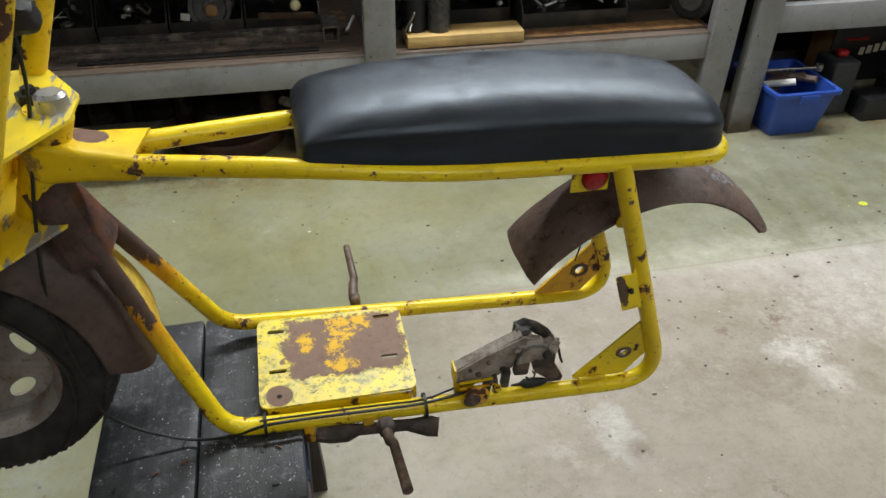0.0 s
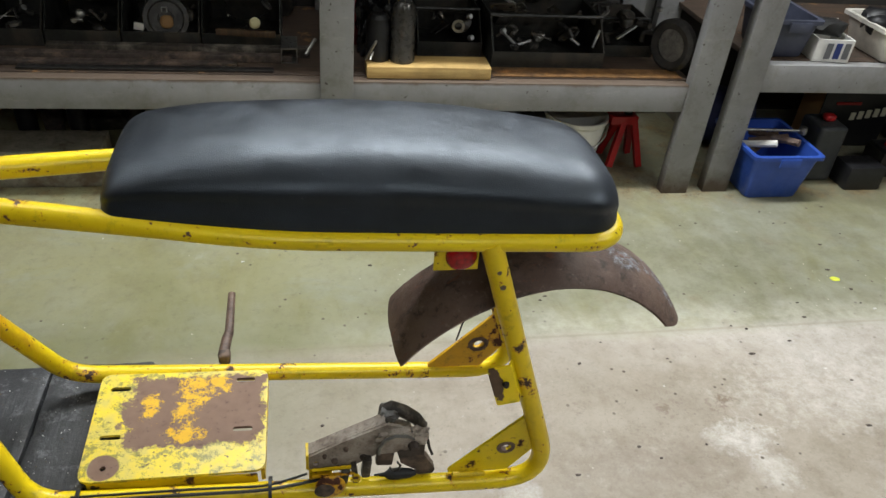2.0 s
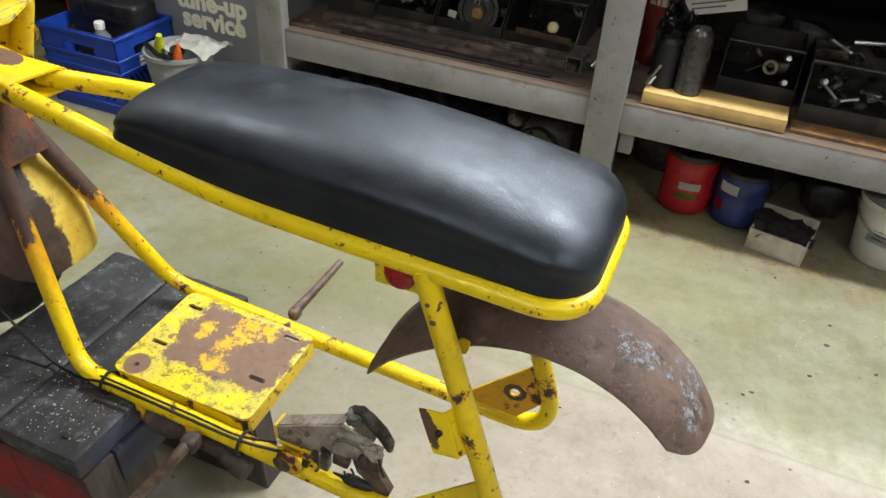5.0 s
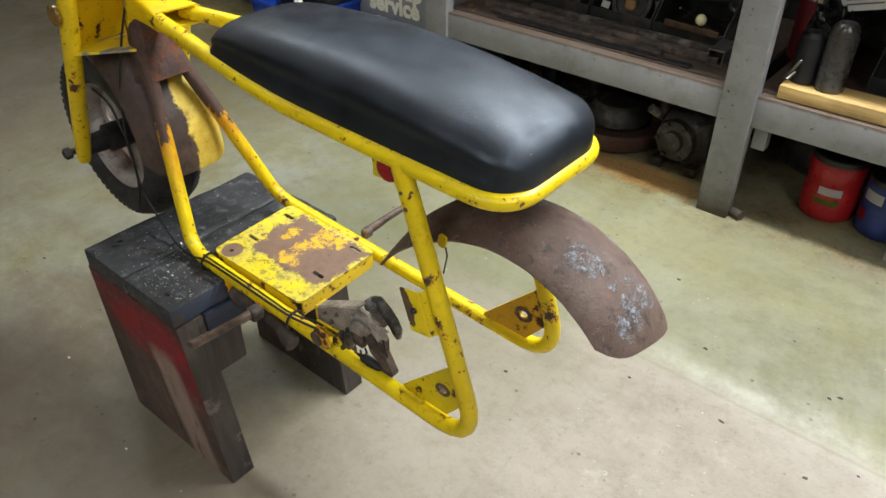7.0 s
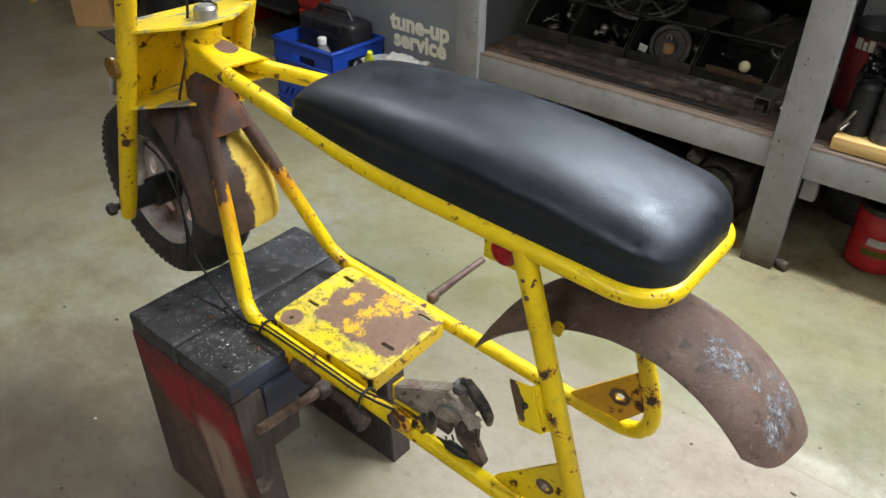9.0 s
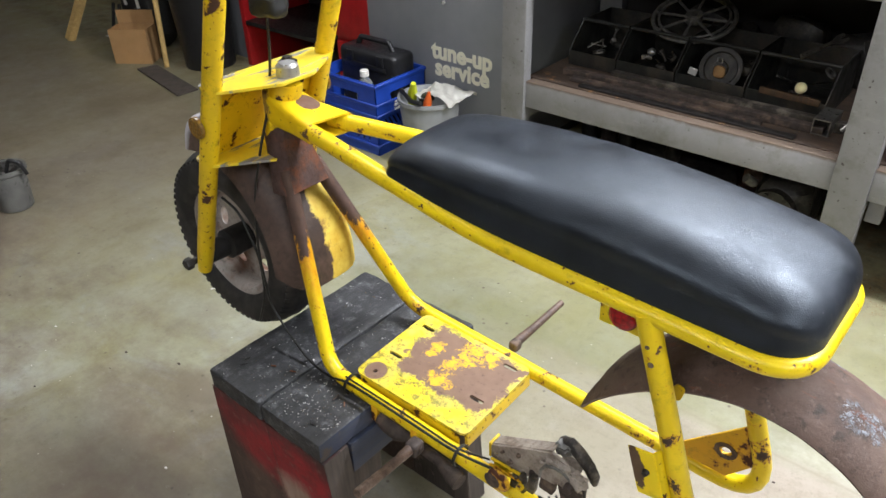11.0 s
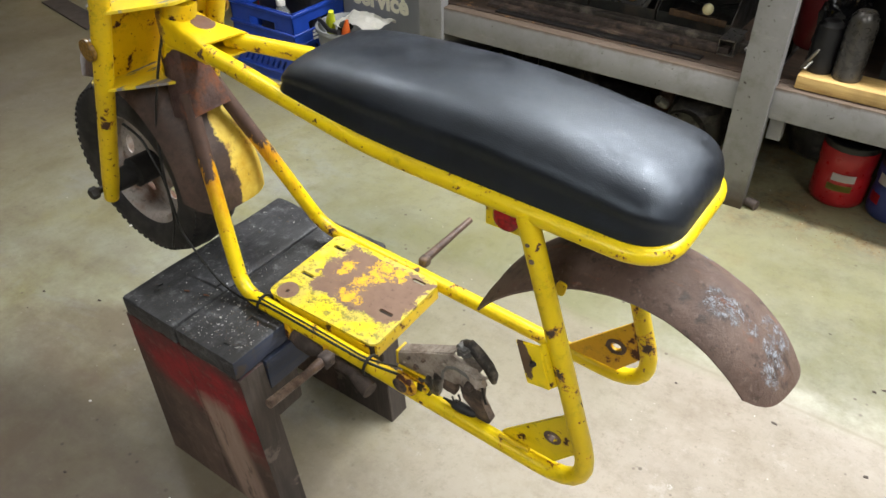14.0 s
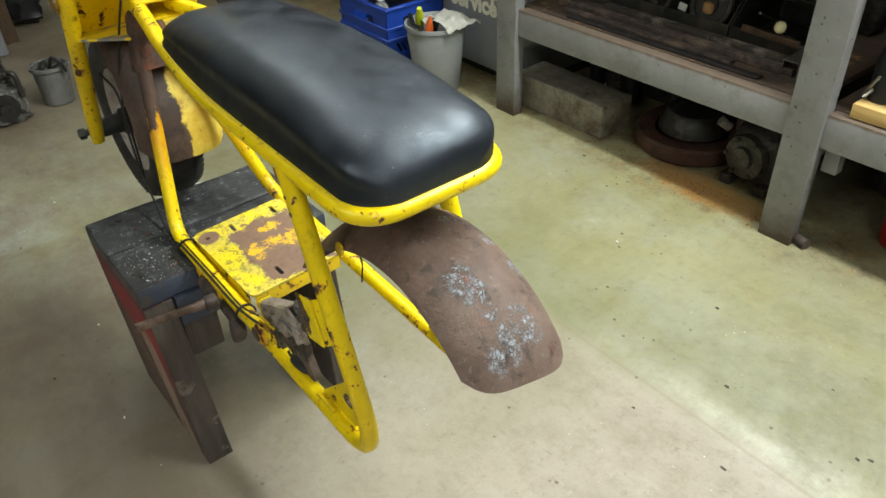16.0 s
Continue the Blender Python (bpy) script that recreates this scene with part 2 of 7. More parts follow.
def rusty(name, a, b, c=None, rough=0.75, scale=40, bump=0.5):
    n = Nodes(name, rough)
    col = n.mix(n.step(n.noise(scale, 6, 0.7), 0.35, 0.65), srgb(*a), srgb(*b))
    if c:
        col = n.mix(n.step(n.noise(scale * 0.3, 5, 0.7), 0.52, 0.64), col, srgb(*c))
    col = n.mix(n.step(n.noise(scale * 5, 2), 0.58, 0.72, 0, 0.6), col, srgb(*[int(v * 0.5) for v in a]))
    n.colour(col)
    n.rough(n.step(n.noise(scale), 0.3, 0.7, rough - 0.2, min(1, rough + 0.1)))
    n.bump(n.noise(scale * 4, 6, 0.7), bump, 0.002)
    return n.m


def bracket_paint():
    """Yellow bracket with a ragged brown stain worn into the middle of its face."""
    n = Nodes("bracket_paint", 0.45)
    yel = n.mix(n.step(n.noise(60, 4), 0.5, 0.7, 0, 0.5), srgb(*YELLOW), srgb(178, 156, 30))
    u = n.math("ADD", n.axis(0), n.math("MULTIPLY", n.axis(2), 0.32))
    ux = n.math("DIVIDE", n.math("ADD", u, -0.333), 0.0085)
    uz = n.math("DIVIDE", n.math("ADD", n.axis(2), -0.174), 0.025)
    d = n.math("ADD", n.math("MULTIPLY", ux, ux), n.math("MULTIPLY", uz, uz))
    d = n.math("ADD", d, n.math("MULTIPLY", n.math("SUBTRACT", n.noise(90, 6, 0.75), 0.5), 2.4))
    brown = n.mix(n.noise(70, 5), srgb(112, 86, 60), srgb(60, 44, 34))
    n.colour(n.mix(n.step(d, 1.05, 0.9), yel, brown))
    n.bump(n.noise(90, 5), 0.3, 0.001)
    return n.m


M_BRACKET = bracket_paint()
M_RUST = rusty("brown_rust", (112, 92, 82), (82, 64, 56), (134, 118, 110), 0.7, 46, 0.7)
M_PEG = rusty("grey_brown_steel", (106, 84, 70), (68, 53, 45), (126, 106, 92), 0.55, 50, 0.5)
M_GUSSET = rusty("purple_brown_rust", (122, 98, 92), (90, 68, 61), (156, 98, 66), 0.6, 34, 0.8)
M_RUST_DARK = rusty("dark_rust", (78, 66, 58), (48, 40, 36), (110, 92, 78))
M_GREASE = rusty("greasy_steel", (70, 64, 56), (34, 30, 27), (120, 112, 100), 0.5, 60)
M_ARM = rusty("bare_worn_steel", (178, 168, 156), (142, 130, 118), (118, 104, 92), 0.5, 55, 0.6)
M_RUST_ORANGE = rusty("orange_rust", (128, 82, 54), (84, 56, 42), (146, 116, 96), 0.75, 60, 0.7)
M_STEEL = plain("dull_steel", (150, 148, 142), 0.35, 0.9, 0.3, 60)
M_STEEL_DARK = plain("dark_steel", (62, 60, 58), 0.45, 0.7, 0.4, 50)
M_ZINC = plain("zinc_bolt", (196, 196, 194), 0.35, 0.8, 0.2, 80)
M_BLACK = plain("black_rubber", (30, 30, 30), 0.6, 0, 0.3, 60)
M_CABLE = plain("black_cable", (30, 30, 28), 0.45, 0, 0.2, 80)


def fender_paint():
    """Front mudguard: brown rust, with old yellow paint left on the far flank."""
    n = Nodes("front_mudguard_paint", 0.6)
    rust = n.mix(n.step(n.noise(30, 6, 0.7), 0.35, 0.65), srgb(80, 62, 53), srgb(52, 40, 34))
    rust = n.mix(n.step(n.noise(9, 7, 0.75), 0.5, 0.66), rust, srgb(96, 78, 68))
    rust = n.mix(n.step(n.noise(70, 5, 0.75), 0.58, 0.68, 0, 0.6), rust, srgb(40, 32, 28))
    rust = n.mix(n.step(n.noise(20, 6, 0.75), 0.62, 0.68, 0, 0.6), rust, srgb(120, 70, 44))
    yel = n.mix(n.step(n.noise(40, 5), 0.4, 0.7), srgb(228, 202, 86), srgb(206, 166, 46))
    side = n.math("ADD", n.axis(1), n.math("MULTIPLY", n.math("SUBTRACT", n.noise(16, 6, 0.7), 0.5), 0.07))
    k = n.step(side, -0.012, -0.007)
    yel = n.mix(n.step(n.noise(13, 7, 0.75), 0.53, 0.6, 0, 0.75), yel, srgb(150, 104, 52))
    k = n.math("MULTIPLY", k, n.step(n.noise(26, 7, 0.78), 0.66, 0.62))
    tip = n.step(n.math("ADD", n.axis(0), n.math("MULTIPLY", n.noise(20, 4), 0.03)), -0.537, -0.550)
    rust = n.mix(n.math("MULTIPLY", tip, 0.9), rust, srgb(168, 165, 168))
    n.colour(n.mix(k, rust, yel))
    n.bump(n.math("ADD", n.math("MULTIPLY", n.noise(160, 5, 0.7), 0.5), k), 0.35, 0.001)
    return n.m


def rear_fender_paint():
    n = Nodes("rear_mudguard_rust", 0.6)
    a = n.mix(n.step(n.noise(13, 7, 0.72), 0.35, 0.65), srgb(108, 86, 74), srgb(76, 58, 49))
    a = n.mix(n.step(n.noise(4.5, 6, 0.7), 0.45, 0.65), a, srgb(118, 99, 88))
    a = n.mix(n.step(n.noise(48, 6, 0.75), 0.54, 0.64, 0, 0.85), a, srgb(50, 40, 35))
    a = n.mix(n.step(n.noise(22, 5, 0.7, n.stretch(1, 3, 1)), 0.6, 0.66, 0, 0.55), a, srgb(126, 74, 48))
    a = n.mix(n.step(n.noise(130, 3), 0.6, 0.7, 0, 0.45), a, srgb(138, 120, 110))
    # flaked grey primer in two ragged patches on the tail
    near = None
    for px, py, size in ((0.440, -0.014, 0.017), (0.457, -0.008, 0.015), (0.476, -0.004, 0.007), (0.498, 0.022, 0.015), (0.505, -0.004, 0.013), (0.509, -0.024, 0.010), (0.403, 0.055, 0.008), (0.442, 0.060, 0.009), (0.362, 0.035, 0.010)):
        dx, dy = n.math("ADD", n.axis(0), -px), n.math("ADD", n.axis(1), -py)
        d = n.math("DIVIDE", n.math("POWER", n.math("ADD", n.math("MULTIPLY", dx, dx), n.math("MULTIPLY", dy, dy)), 0.5), size)
        near = d if near is None else n.math("MINIMUM", near, d)
    ragged = n.math("ADD", near, n.math("MULTIPLY", n.math("SUBTRACT", n.noise(48, 6, 0.75), 0.5), 2.6))
    patch = n.step(ragged, 1.15, 0.85)
    chip = n.step(n.noise(95, 6, 0.8), 0.45, 0.52)
    cracks = n.step(n.voronoi(150, n.warp(60, 0.016), "DISTANCE_TO_EDGE"), 0.02, 0.11)
    flake = n.math("MULTIPLY", patch, n.math("MULTIPLY", cracks, chip))
    n.colour(n.mix(flake, a, n.mix(n.step(n.noise(130, 5, 0.7), 0.35, 0.65), srgb(164, 170, 178), srgb(90, 94, 102))))
    n.rough(n.step(n.noise(20, 5), 0.35, 0.7, 0.45, 0.75))
    n.bump(n.math("ADD", n.math("MULTIPLY", n.noise(46, 8, 0.78), 1.2), n.math("MULTIPLY", flake, 0.6)), 0.7, 0.0025)
    return n.m


M_FENDER_F, M_FENDER_R = fender_paint(), rear_fender_paint()
M_MUD = rusty("caked_mud_underside", (70, 60, 52), (42, 38, 35), (92, 82, 72), 0.9, 60, 1.0)


def vinyl():
    """Worn black vinyl: bluish where it is rubbed, scuffs and smears in the gloss."""
    n = Nodes("black_seat_vinyl", 0.4)
    worn = n.step(n.noise(7, 7, 0.72), 0.42, 0.66)
    col = n.mix(worn, srgb(15, 17, 22), srgb(29, 33, 41))
    dust = n.math("MULTIPLY", n.step(n.noise(15, 8, 0.8), 0.55, 0.72, 0, 0.5), n.step(n.noise(3.5, 4), 0.45, 0.6))
    col = n.mix(dust, col, srgb(66, 66, 72))
    # pale purple tail highlight put into the colour, and fine scratches
    gleam_and_scratch = n.math("MULTIPLY", n.step(n.axis(0), 0.47, 0.53), n.step(n.noise(24, 8, 0.8), 0.5, 0.62, 0, 0.6))
    scratch = n.math("MULTIPLY", n.step(n.noise(30, 6, 0.75, n.stretch(0.35, 2.6, 2.6), 0.6), 0.62, 0.66), n.step(n.noise(4, 4), 0.5, 0.6))
    gleam_and_scratch = n.math("MAXIMUM", gleam_and_scratch, n.math("MULTIPLY", scratch, 0.5))
    col = n.mix(gleam_and_scratch, col, srgb(96, 94, 106))
    specks = n.math("MULTIPLY", n.step(n.voronoi(110), 0.10, 0.05), n.step(n.noise(7, 4), 0.53, 0.6))
    col = n.mix(specks, col, srgb(104, 104, 108))
    n.colour(col)
    n.rough(n.math("ADD", n.step(n.noise(15, 8, 0.8), 0.38, 0.64, 0.30, 0.57), n.math("MULTIPLY", dust, 0.3)))
    grain = n.math("ADD", n.math("MULTIPLY", n.voronoi(520, None, "DISTANCE_TO_EDGE"), 0.55), n.math("ADD", n.math("MULTIPLY", n.noise(16, 4), 1.2), n.math("MULTIPLY", n.noise(55, 6, 0.75), 0.9)))
    n.bump(grain, 0.32, 0.0014)
    n.b.inputs["Specular IOR Level"].default_value = 0.74
    n.b.inputs["Specular Tint"].default_value = (0.75, 0.87, 1.0, 1)
    return n.m


M_VINYL = vinyl()


def glassy(name, rgb, rough=0.08):
    n = Nodes(name, rough)
    n.colour(n.mix(n.voronoi(260), srgb(*rgb), srgb(*[int(v * 0.6) for v in rgb])))
    n.bump(n.voronoi(260), 0.5, 0.001)
    n.b.inputs["Coat Weight"].default_value = 0.25
    return n.m


M_RED_LENS = glassy("red_reflector_lens", (190, 8, 22), 0.2)
M_AMBER_LENS = glassy("amber_reflector_lens", (152, 112, 34), 0.3)


def tread():
    n = Nodes("tyre_rubber", 0.72)
    n.colour(n.mix(n.step(n.noise(30, 5), 0.4, 0.7), srgb(34, 33, 32), srgb(62, 58, 54)))
    n.bump(n.noise(140, 5), 0.3, 0.001)
    return n.m


M_TYRE = tread()


def stained_wood(name, dark, mid, along=0, wear=None, rough=0.7, bump=0.5, amount=0.6):
    """Planed timber with grain along one axis, and stains."""
    n = Nodes(name, rough)
    s = [26, 26, 26]
    s[along] = 1.6
    grain = n.noise(4, 6, 0.7, n.stretch(*s), 0.4)
    col = n.mix(n.step(grain, 0.35, 0.65), srgb(*dark), srgb(*mid))
    col = n.mix(n.step(n.noise(5, 5, 0.65), 0.45, 0.7, 0, 0.6), col, srgb(*[int(v * 0.55) for v in mid]))
    if wear:
        col = n.mix(n.step(n.noise(11, 6, 0.7), amount, amount + 0.05), col, srgb(*wear))
    n.colour(col)
    n.bump(n.math("ADD", grain, n.math("MULTIPLY", n.noise(70, 5), 0.4)), bump, 0.0015)
    return n.m




def stool_top():
    n = Nodes("oily_plank_with_filings", 0.5)
    grain = n.noise(4, 6, 0.7, n.stretch(26, 1.6, 26), 0.4)
    col = n.mix(n.step(grain, 0.35, 0.65), srgb(42, 43, 44), srgb(62, 63, 65))
    col = n.mix(n.step(n.noise(6, 8, 0.75), 0.46, 0.6), col, srgb(40, 40, 43))
    col = n.mix(n.step(n.noise(22, 8, 0.8), 0.56, 0.66, 0, 0.6), col, srgb(92, 92, 92))
    col = n.mix(n.step(n.noise(46, 8, 0.82), 0.54, 0.62, 0, 0.75), col, srgb(104, 106, 108))
    col = n.mix(n.step(n.noise(70, 4, 0.7, n.stretch(1, 0.25, 1)), 0.6, 0.66, 0, 0.6), col, srgb(30, 30, 32))
    col = n.mix(n.math("MULTIPLY", n.step(n.voronoi(60), 0.1, 0.06), n.step(n.noise(9), 0.55, 0.6)), col, srgb(24, 24, 25))
    n.colour(col)
    n.bump(n.math("ADD", grain, n.math("MULTIPLY", n.noise(50, 7, 0.75), 1.4)), 0.5, 0.0018)
    return n.m


M_STOOL_TOP = stool_top()


def stool_side():
    """Board with black grease along its top, a red painted band below it and worn brown wood further down."""
    n = Nodes("red_painted_board", 0.6)
    grain = n.noise(4, 6, 0.7, n.stretch(22, 22, 1.6), 0.4)
    red = n.mix(n.step(n.noise(11, 6, 0.7), 0.35, 0.65), srgb(158, 28, 38), srgb(98, 27, 32))
    black = n.mix(grain, srgb(62, 54, 52), srgb(36, 33, 33))
    brown = n.mix(n.step(n.noise(6, 7, 0.72, n.stretch(1.6, 1.6, 0.7)), 0.35, 0.65), srgb(104, 84, 72), srgb(70, 55, 47))
    brown = n.mix(n.step(grain, 0.45, 0.7, 0, 0.3), brown, srgb(132, 112, 100))
    wood = n.mix(n.step(grain, 0.3, 0.7), srgb(164, 142, 126), srgb(142, 118, 104))
    z, x = n.axis(2), n.axis(0)
    wob = n.math("MULTIPLY", n.math("SUBTRACT", n.noise(7, 6, 0.7), 0.5), 0.16)
    h = n.math("ADD", z, wob)
    lean = n.math("ADD", h, n.math("MULTIPLY", x, 0.35))
    col = n.mix(n.step(lean, 0.20, 0.27), brown, red)
    col = n.mix(n.step(h, 0.335, 0.385), col, black)
    col = n.mix(n.step(n.noise(9, 7, 0.75), 0.47, 0.62, 0, 0.75), col, srgb(58, 46, 42))
    col = n.mix(n.step(n.noise(40, 5, 0.75), 0.56, 0.66, 0, 0.5), col, srgb(132, 112, 100))
    strip = n.step(n.math("ABSOLUTE", n.math("ADD", n.math("ADD", x, n.math("MULTIPLY", z, 0.12)), -0.065), 0), 0.05, 0.03)
    bare = n.math("MULTIPLY", n.step(n.noise(6, 6, 0.72, n.stretch(2.2, 2.2, 0.55)), 0.42, 0.49), n.math("MULTIPLY", n.step(h, 0.30, 0.25), strip))
    col = n.mix(bare, col, wood)
    n.colour(col)
    n.bump(n.math("ADD", grain, n.math("MULTIPLY", bare, -0.5)), 0.5, 0.0015)
    return n.m


M_STOOL_SIDE = stool_side()
M_STOOL_LEG = stained_wood("grey_weathered_wood", (58, 51, 46), (82, 73, 66), 2, (108, 97, 88), 0.75)
M_BLUE_EDGE = stained_wood("blue_stained_wood", (44, 56, 82), (62, 66, 78), 1, (74, 66, 60), 0.7, 0.4, 0.55)


def grey_timber(name="grey_painted_timber", edge=None):
    """Old grey gloss paint on timber: handling grime, rusty drips, knocks and dirty feet."""
    n = Nodes(name, 0.5)
    grain = n.noise(3, 6, 0.7, n.stretch(8, 8, 8), 0.4)
    col = n.mix(n.step(n.noise(3, 6, 0.7), 0.35, 0.65), srgb(138, 138, 139), srgb(121, 120, 119))
    col = n.mix(n.step(n.noise(9, 8, 0.78), 0.5, 0.68, 0, 0.6), col, srgb(98, 94, 86))
    drip = n.noise(5, 7, 0.75, n.stretch(7, 7, 0.6), 0.3)
    col = n.mix(n.step(drip, 0.6, 0.72, 0, 0.4), col, srgb(116, 104, 88))
    col = n.mix(n.step(n.noise(13, 8, 0.8, n.stretch(0.5, 0.5, 2)), 0.58, 0.66, 0, 0.5), col, srgb(154, 153, 148))
    col = n.mix(n.step(n.noise(60, 4), 0.67, 0.71), col, srgb(60, 54, 48))
    col = n.mix(n.step(n.noise(17, 6, 0.75), 0.68, 0.7), col, srgb(86, 66, 46))
    z = n.math("ADD", n.axis(2), n.math("MULTIPLY", n.noise(14, 6, 0.7), 0.14))
    col = n.mix(n.step(z, 0.17, 0.085), col, srgb(70, 58, 46))
    if edge:
        rubbed = n.math("ADD", n.axis(2), n.math("MULTIPLY", n.math("SUBTRACT", n.noise(18, 7, 0.8), 0.5), 0.02))
        col = n.mix(n.step(rubbed, edge - 0.010, edge - 0.003, 0, 0.85), col, srgb(84, 66, 48))
    n.colour(col)
    n.rough(n.step(n.noise(12, 6, 0.7), 0.35, 0.7, 0.38, 0.66))
    n.bump(n.math("ADD", grain, n.math("ADD", n.noise(120, 4), n.math("MULTIPLY", n.noise(17, 6, 0.75), 0.8))), 0.25, 0.0012)
    return n.m


M_GREY_TIMBER = grey_timber()
M_RUBBED_TIMBER = grey_timber("grey_timber_rubbed_along_the_edge", 0.366)
M_SHELF_BOARD = stained_wood("dirty_shelf_board", (84, 66, 51), (54, 43, 35), 0, (134, 98, 60), 0.7, 0.5)
M_RAW_WOOD = stained_wood("raw_pine", (200, 170, 108), (176, 142, 84), 0, (136, 112, 70), 0.65, 0.4, 0.68)
M_CANISTER = plain("dull_canister_steel", (84, 82, 78), 0.3, 0.6, 0.4, 40)
M_ENGINE = rusty("oily_aluminium", (92, 90, 86), (40, 38, 36), (140, 138, 134), 0.4, 30, 0.5)
M_DARK_BOARD = stained_wood("dark_old_board", (92, 70, 46), (66, 50, 36), 2, (120, 96, 64), 0.7, 0.4)
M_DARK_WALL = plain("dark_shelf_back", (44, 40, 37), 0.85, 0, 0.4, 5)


# spills on the concrete: middle x, y, half sizes, colour, strength
SPILLS = [(0.92, 1.33, 0.26, 0.09, (120, 107, 91), 0.65), (1.12, 1.38, 0.08, 0.05, (216, 212, 206), 0.7), (1.15, 1.29, 0.05, 0.05, (212, 208, 202), 0.6), (0.62, 1.25, 0.05, 0.08, (206, 204, 200), 0.5), (0.645, 1.19, 0.03, 0.03, (104, 84, 72), 0.8), (1.5, 1.5, 0.35, 0.14, (206, 201, 194), 0.6)]


def floor_paint():
    n = Nodes("workshop_concrete", 0.42)
    x, y = n.axis(0), n.axis(1)
    # old green-grey floor paint
    a = n.mix(n.step(n.noise(1.3, 6, 0.65), 0.35, 0.65), srgb(144, 143, 116), srgb(161, 159, 134))
    a = n.mix(n.step(n.noise(3.4, 6, 0.7), 0.48, 0.7, 0, 0.65), a, srgb(122, 121, 80))
    a = n.mix(n.step(n.noise(2.1, 5, 0.7), 0.52, 0.7, 0, 0.75), a, srgb(162, 164, 158))
    a = n.mix(n.step(n.noise(5.5, 7, 0.75), 0.55, 0.7, 0, 0.6), a, srgb(152, 148, 98))
    a = n.mix(n.step(n.noise(7.5, 7, 0.75), 0.6, 0.72, 0, 0.5), a, srgb(178, 178, 168))
    a = n.mix(n.step(n.noise(17, 6, 0.75), 0.58, 0.72, 0, 0.25), a, srgb(110, 108, 78))
    a = n.mix(n.step(n.noise(2.9, 7, 0.7, n.stretch(1.5, 0.8, 1), 0.6), 0.5, 0.62, 0, 0.55), a, srgb(124, 118, 70))
    a = n.mix(n.step(n.noise(4.3, 6, 0.72, n.stretch(0.8, 1.4, 1), 0.5), 0.56, 0.64, 0, 0.4), a, srgb(152, 158, 154))
    scuff = n.math("MULTIPLY", n.step(n.noise(38, 7, 0.8, n.stretch(0.5, 1.4, 1)), 0.6, 0.64), n.step(n.noise(2.7, 5, 0.7), 0.5, 0.62))
    a = n.mix(n.math("MULTIPLY", scuff, 0.6), a, srgb(92, 88, 66))
    # darker olive ellipse behind the bike: light falloff painted into the floor colour
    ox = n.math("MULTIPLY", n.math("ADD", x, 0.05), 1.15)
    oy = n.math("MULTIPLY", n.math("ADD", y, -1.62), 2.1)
    falloff = n.math("ADD", n.math("ADD", n.math("MULTIPLY", ox, ox), n.math("MULTIPLY", oy, oy)), n.math("MULTIPLY", n.math("SUBTRACT", n.noise(2.6, 6, 0.7), 0.5), 1.1))
    a = n.mix(n.step(falloff, 0.95, 0.1, 0, 0.62), a, srgb(112, 112, 78))
    a = n.mix(n.step(n.noise(1.7, 5, 0.6, n.stretch(1, 1.7, 1)), 0.5, 0.66, 0, 0.35), a, srgb(150, 154, 144))
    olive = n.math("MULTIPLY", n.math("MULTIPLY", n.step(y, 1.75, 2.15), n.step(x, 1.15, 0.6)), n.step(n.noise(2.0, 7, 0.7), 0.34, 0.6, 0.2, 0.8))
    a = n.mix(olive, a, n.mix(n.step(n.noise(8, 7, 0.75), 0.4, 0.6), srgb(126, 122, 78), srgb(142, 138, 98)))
    aged = n.math("MULTIPLY", n.step(x, 0.15, 0.7), n.step(n.noise(2.3, 7, 0.72), 0.38, 0.6, 0.3, 0.85))
    a = n.mix(aged, a, n.mix(n.step(n.noise(9, 7, 0.75), 0.42, 0.6), srgb(108, 107, 84), srgb(128, 127, 110)))
    # bare concrete with lime bloom and stains
    b = n.mix(n.step(n.noise(1.9, 6, 0.65), 0.35, 0.65), srgb(160, 150, 136), srgb(144, 134, 119))
    b = n.mix(n.step(n.noise(9, 7, 0.78), 0.5, 0.68, 0, 0.7), b, srgb(128, 117, 100))
    b = n.mix(n.step(n.noise(2.6, 9, 0.78), 0.58, 0.7, 0, 0.8), b, srgb(196, 190, 183))
    b = n.mix(n.step(n.noise(2.2, 9, 0.75, n.stretch(1, 1.6, 1)), 0.52, 0.68, 0, 0.55), b, srgb(122, 110, 94))
    b = n.mix(n.step(n.noise(6.5, 7, 0.75), 0.61, 0.67, 0, 0.8), b, srgb(104, 84, 68))
    b = n.mix(n.step(n.noise(26, 7, 0.8), 0.58, 0.7, 0, 0.25), b, srgb(190, 184, 174))
    pits = n.math("MULTIPLY", n.step(n.noise(70, 8, 0.85), 0.55, 0.61), n.step(n.noise(3.2, 5, 0.7), 0.4, 0.58))
    b = n.mix(n.math("MULTIPLY", pits, 0.5), b, srgb(108, 96, 80))
    lime = n.math("MULTIPLY", n.step(n.noise(36, 8, 0.85), 0.58, 0.66), n.step(n.noise(2.3, 5, 0.65), 0.5, 0.62))
    b = n.mix(n.math("MULTIPLY", lime, 0.6), b, srgb(214, 210, 204))
    for px, py, rx, ry, tone, most in SPILLS:
        ux, uy = n.math("DIVIDE", n.math("ADD", x, -px), rx), n.math("DIVIDE", n.math("ADD", y, -py), ry)
        d = n.math("ADD", n.math("MULTIPLY", ux, ux), n.math("MULTIPLY", uy, uy))
        d = n.math("ADD", d, n.math("MULTIPLY", n.math("SUBTRACT", n.noise(26, 9, 0.85), 0.5), 7.0))
        b = n.mix(n.step(d, 1.2, -0.6, 0, most), b, srgb(*tone))
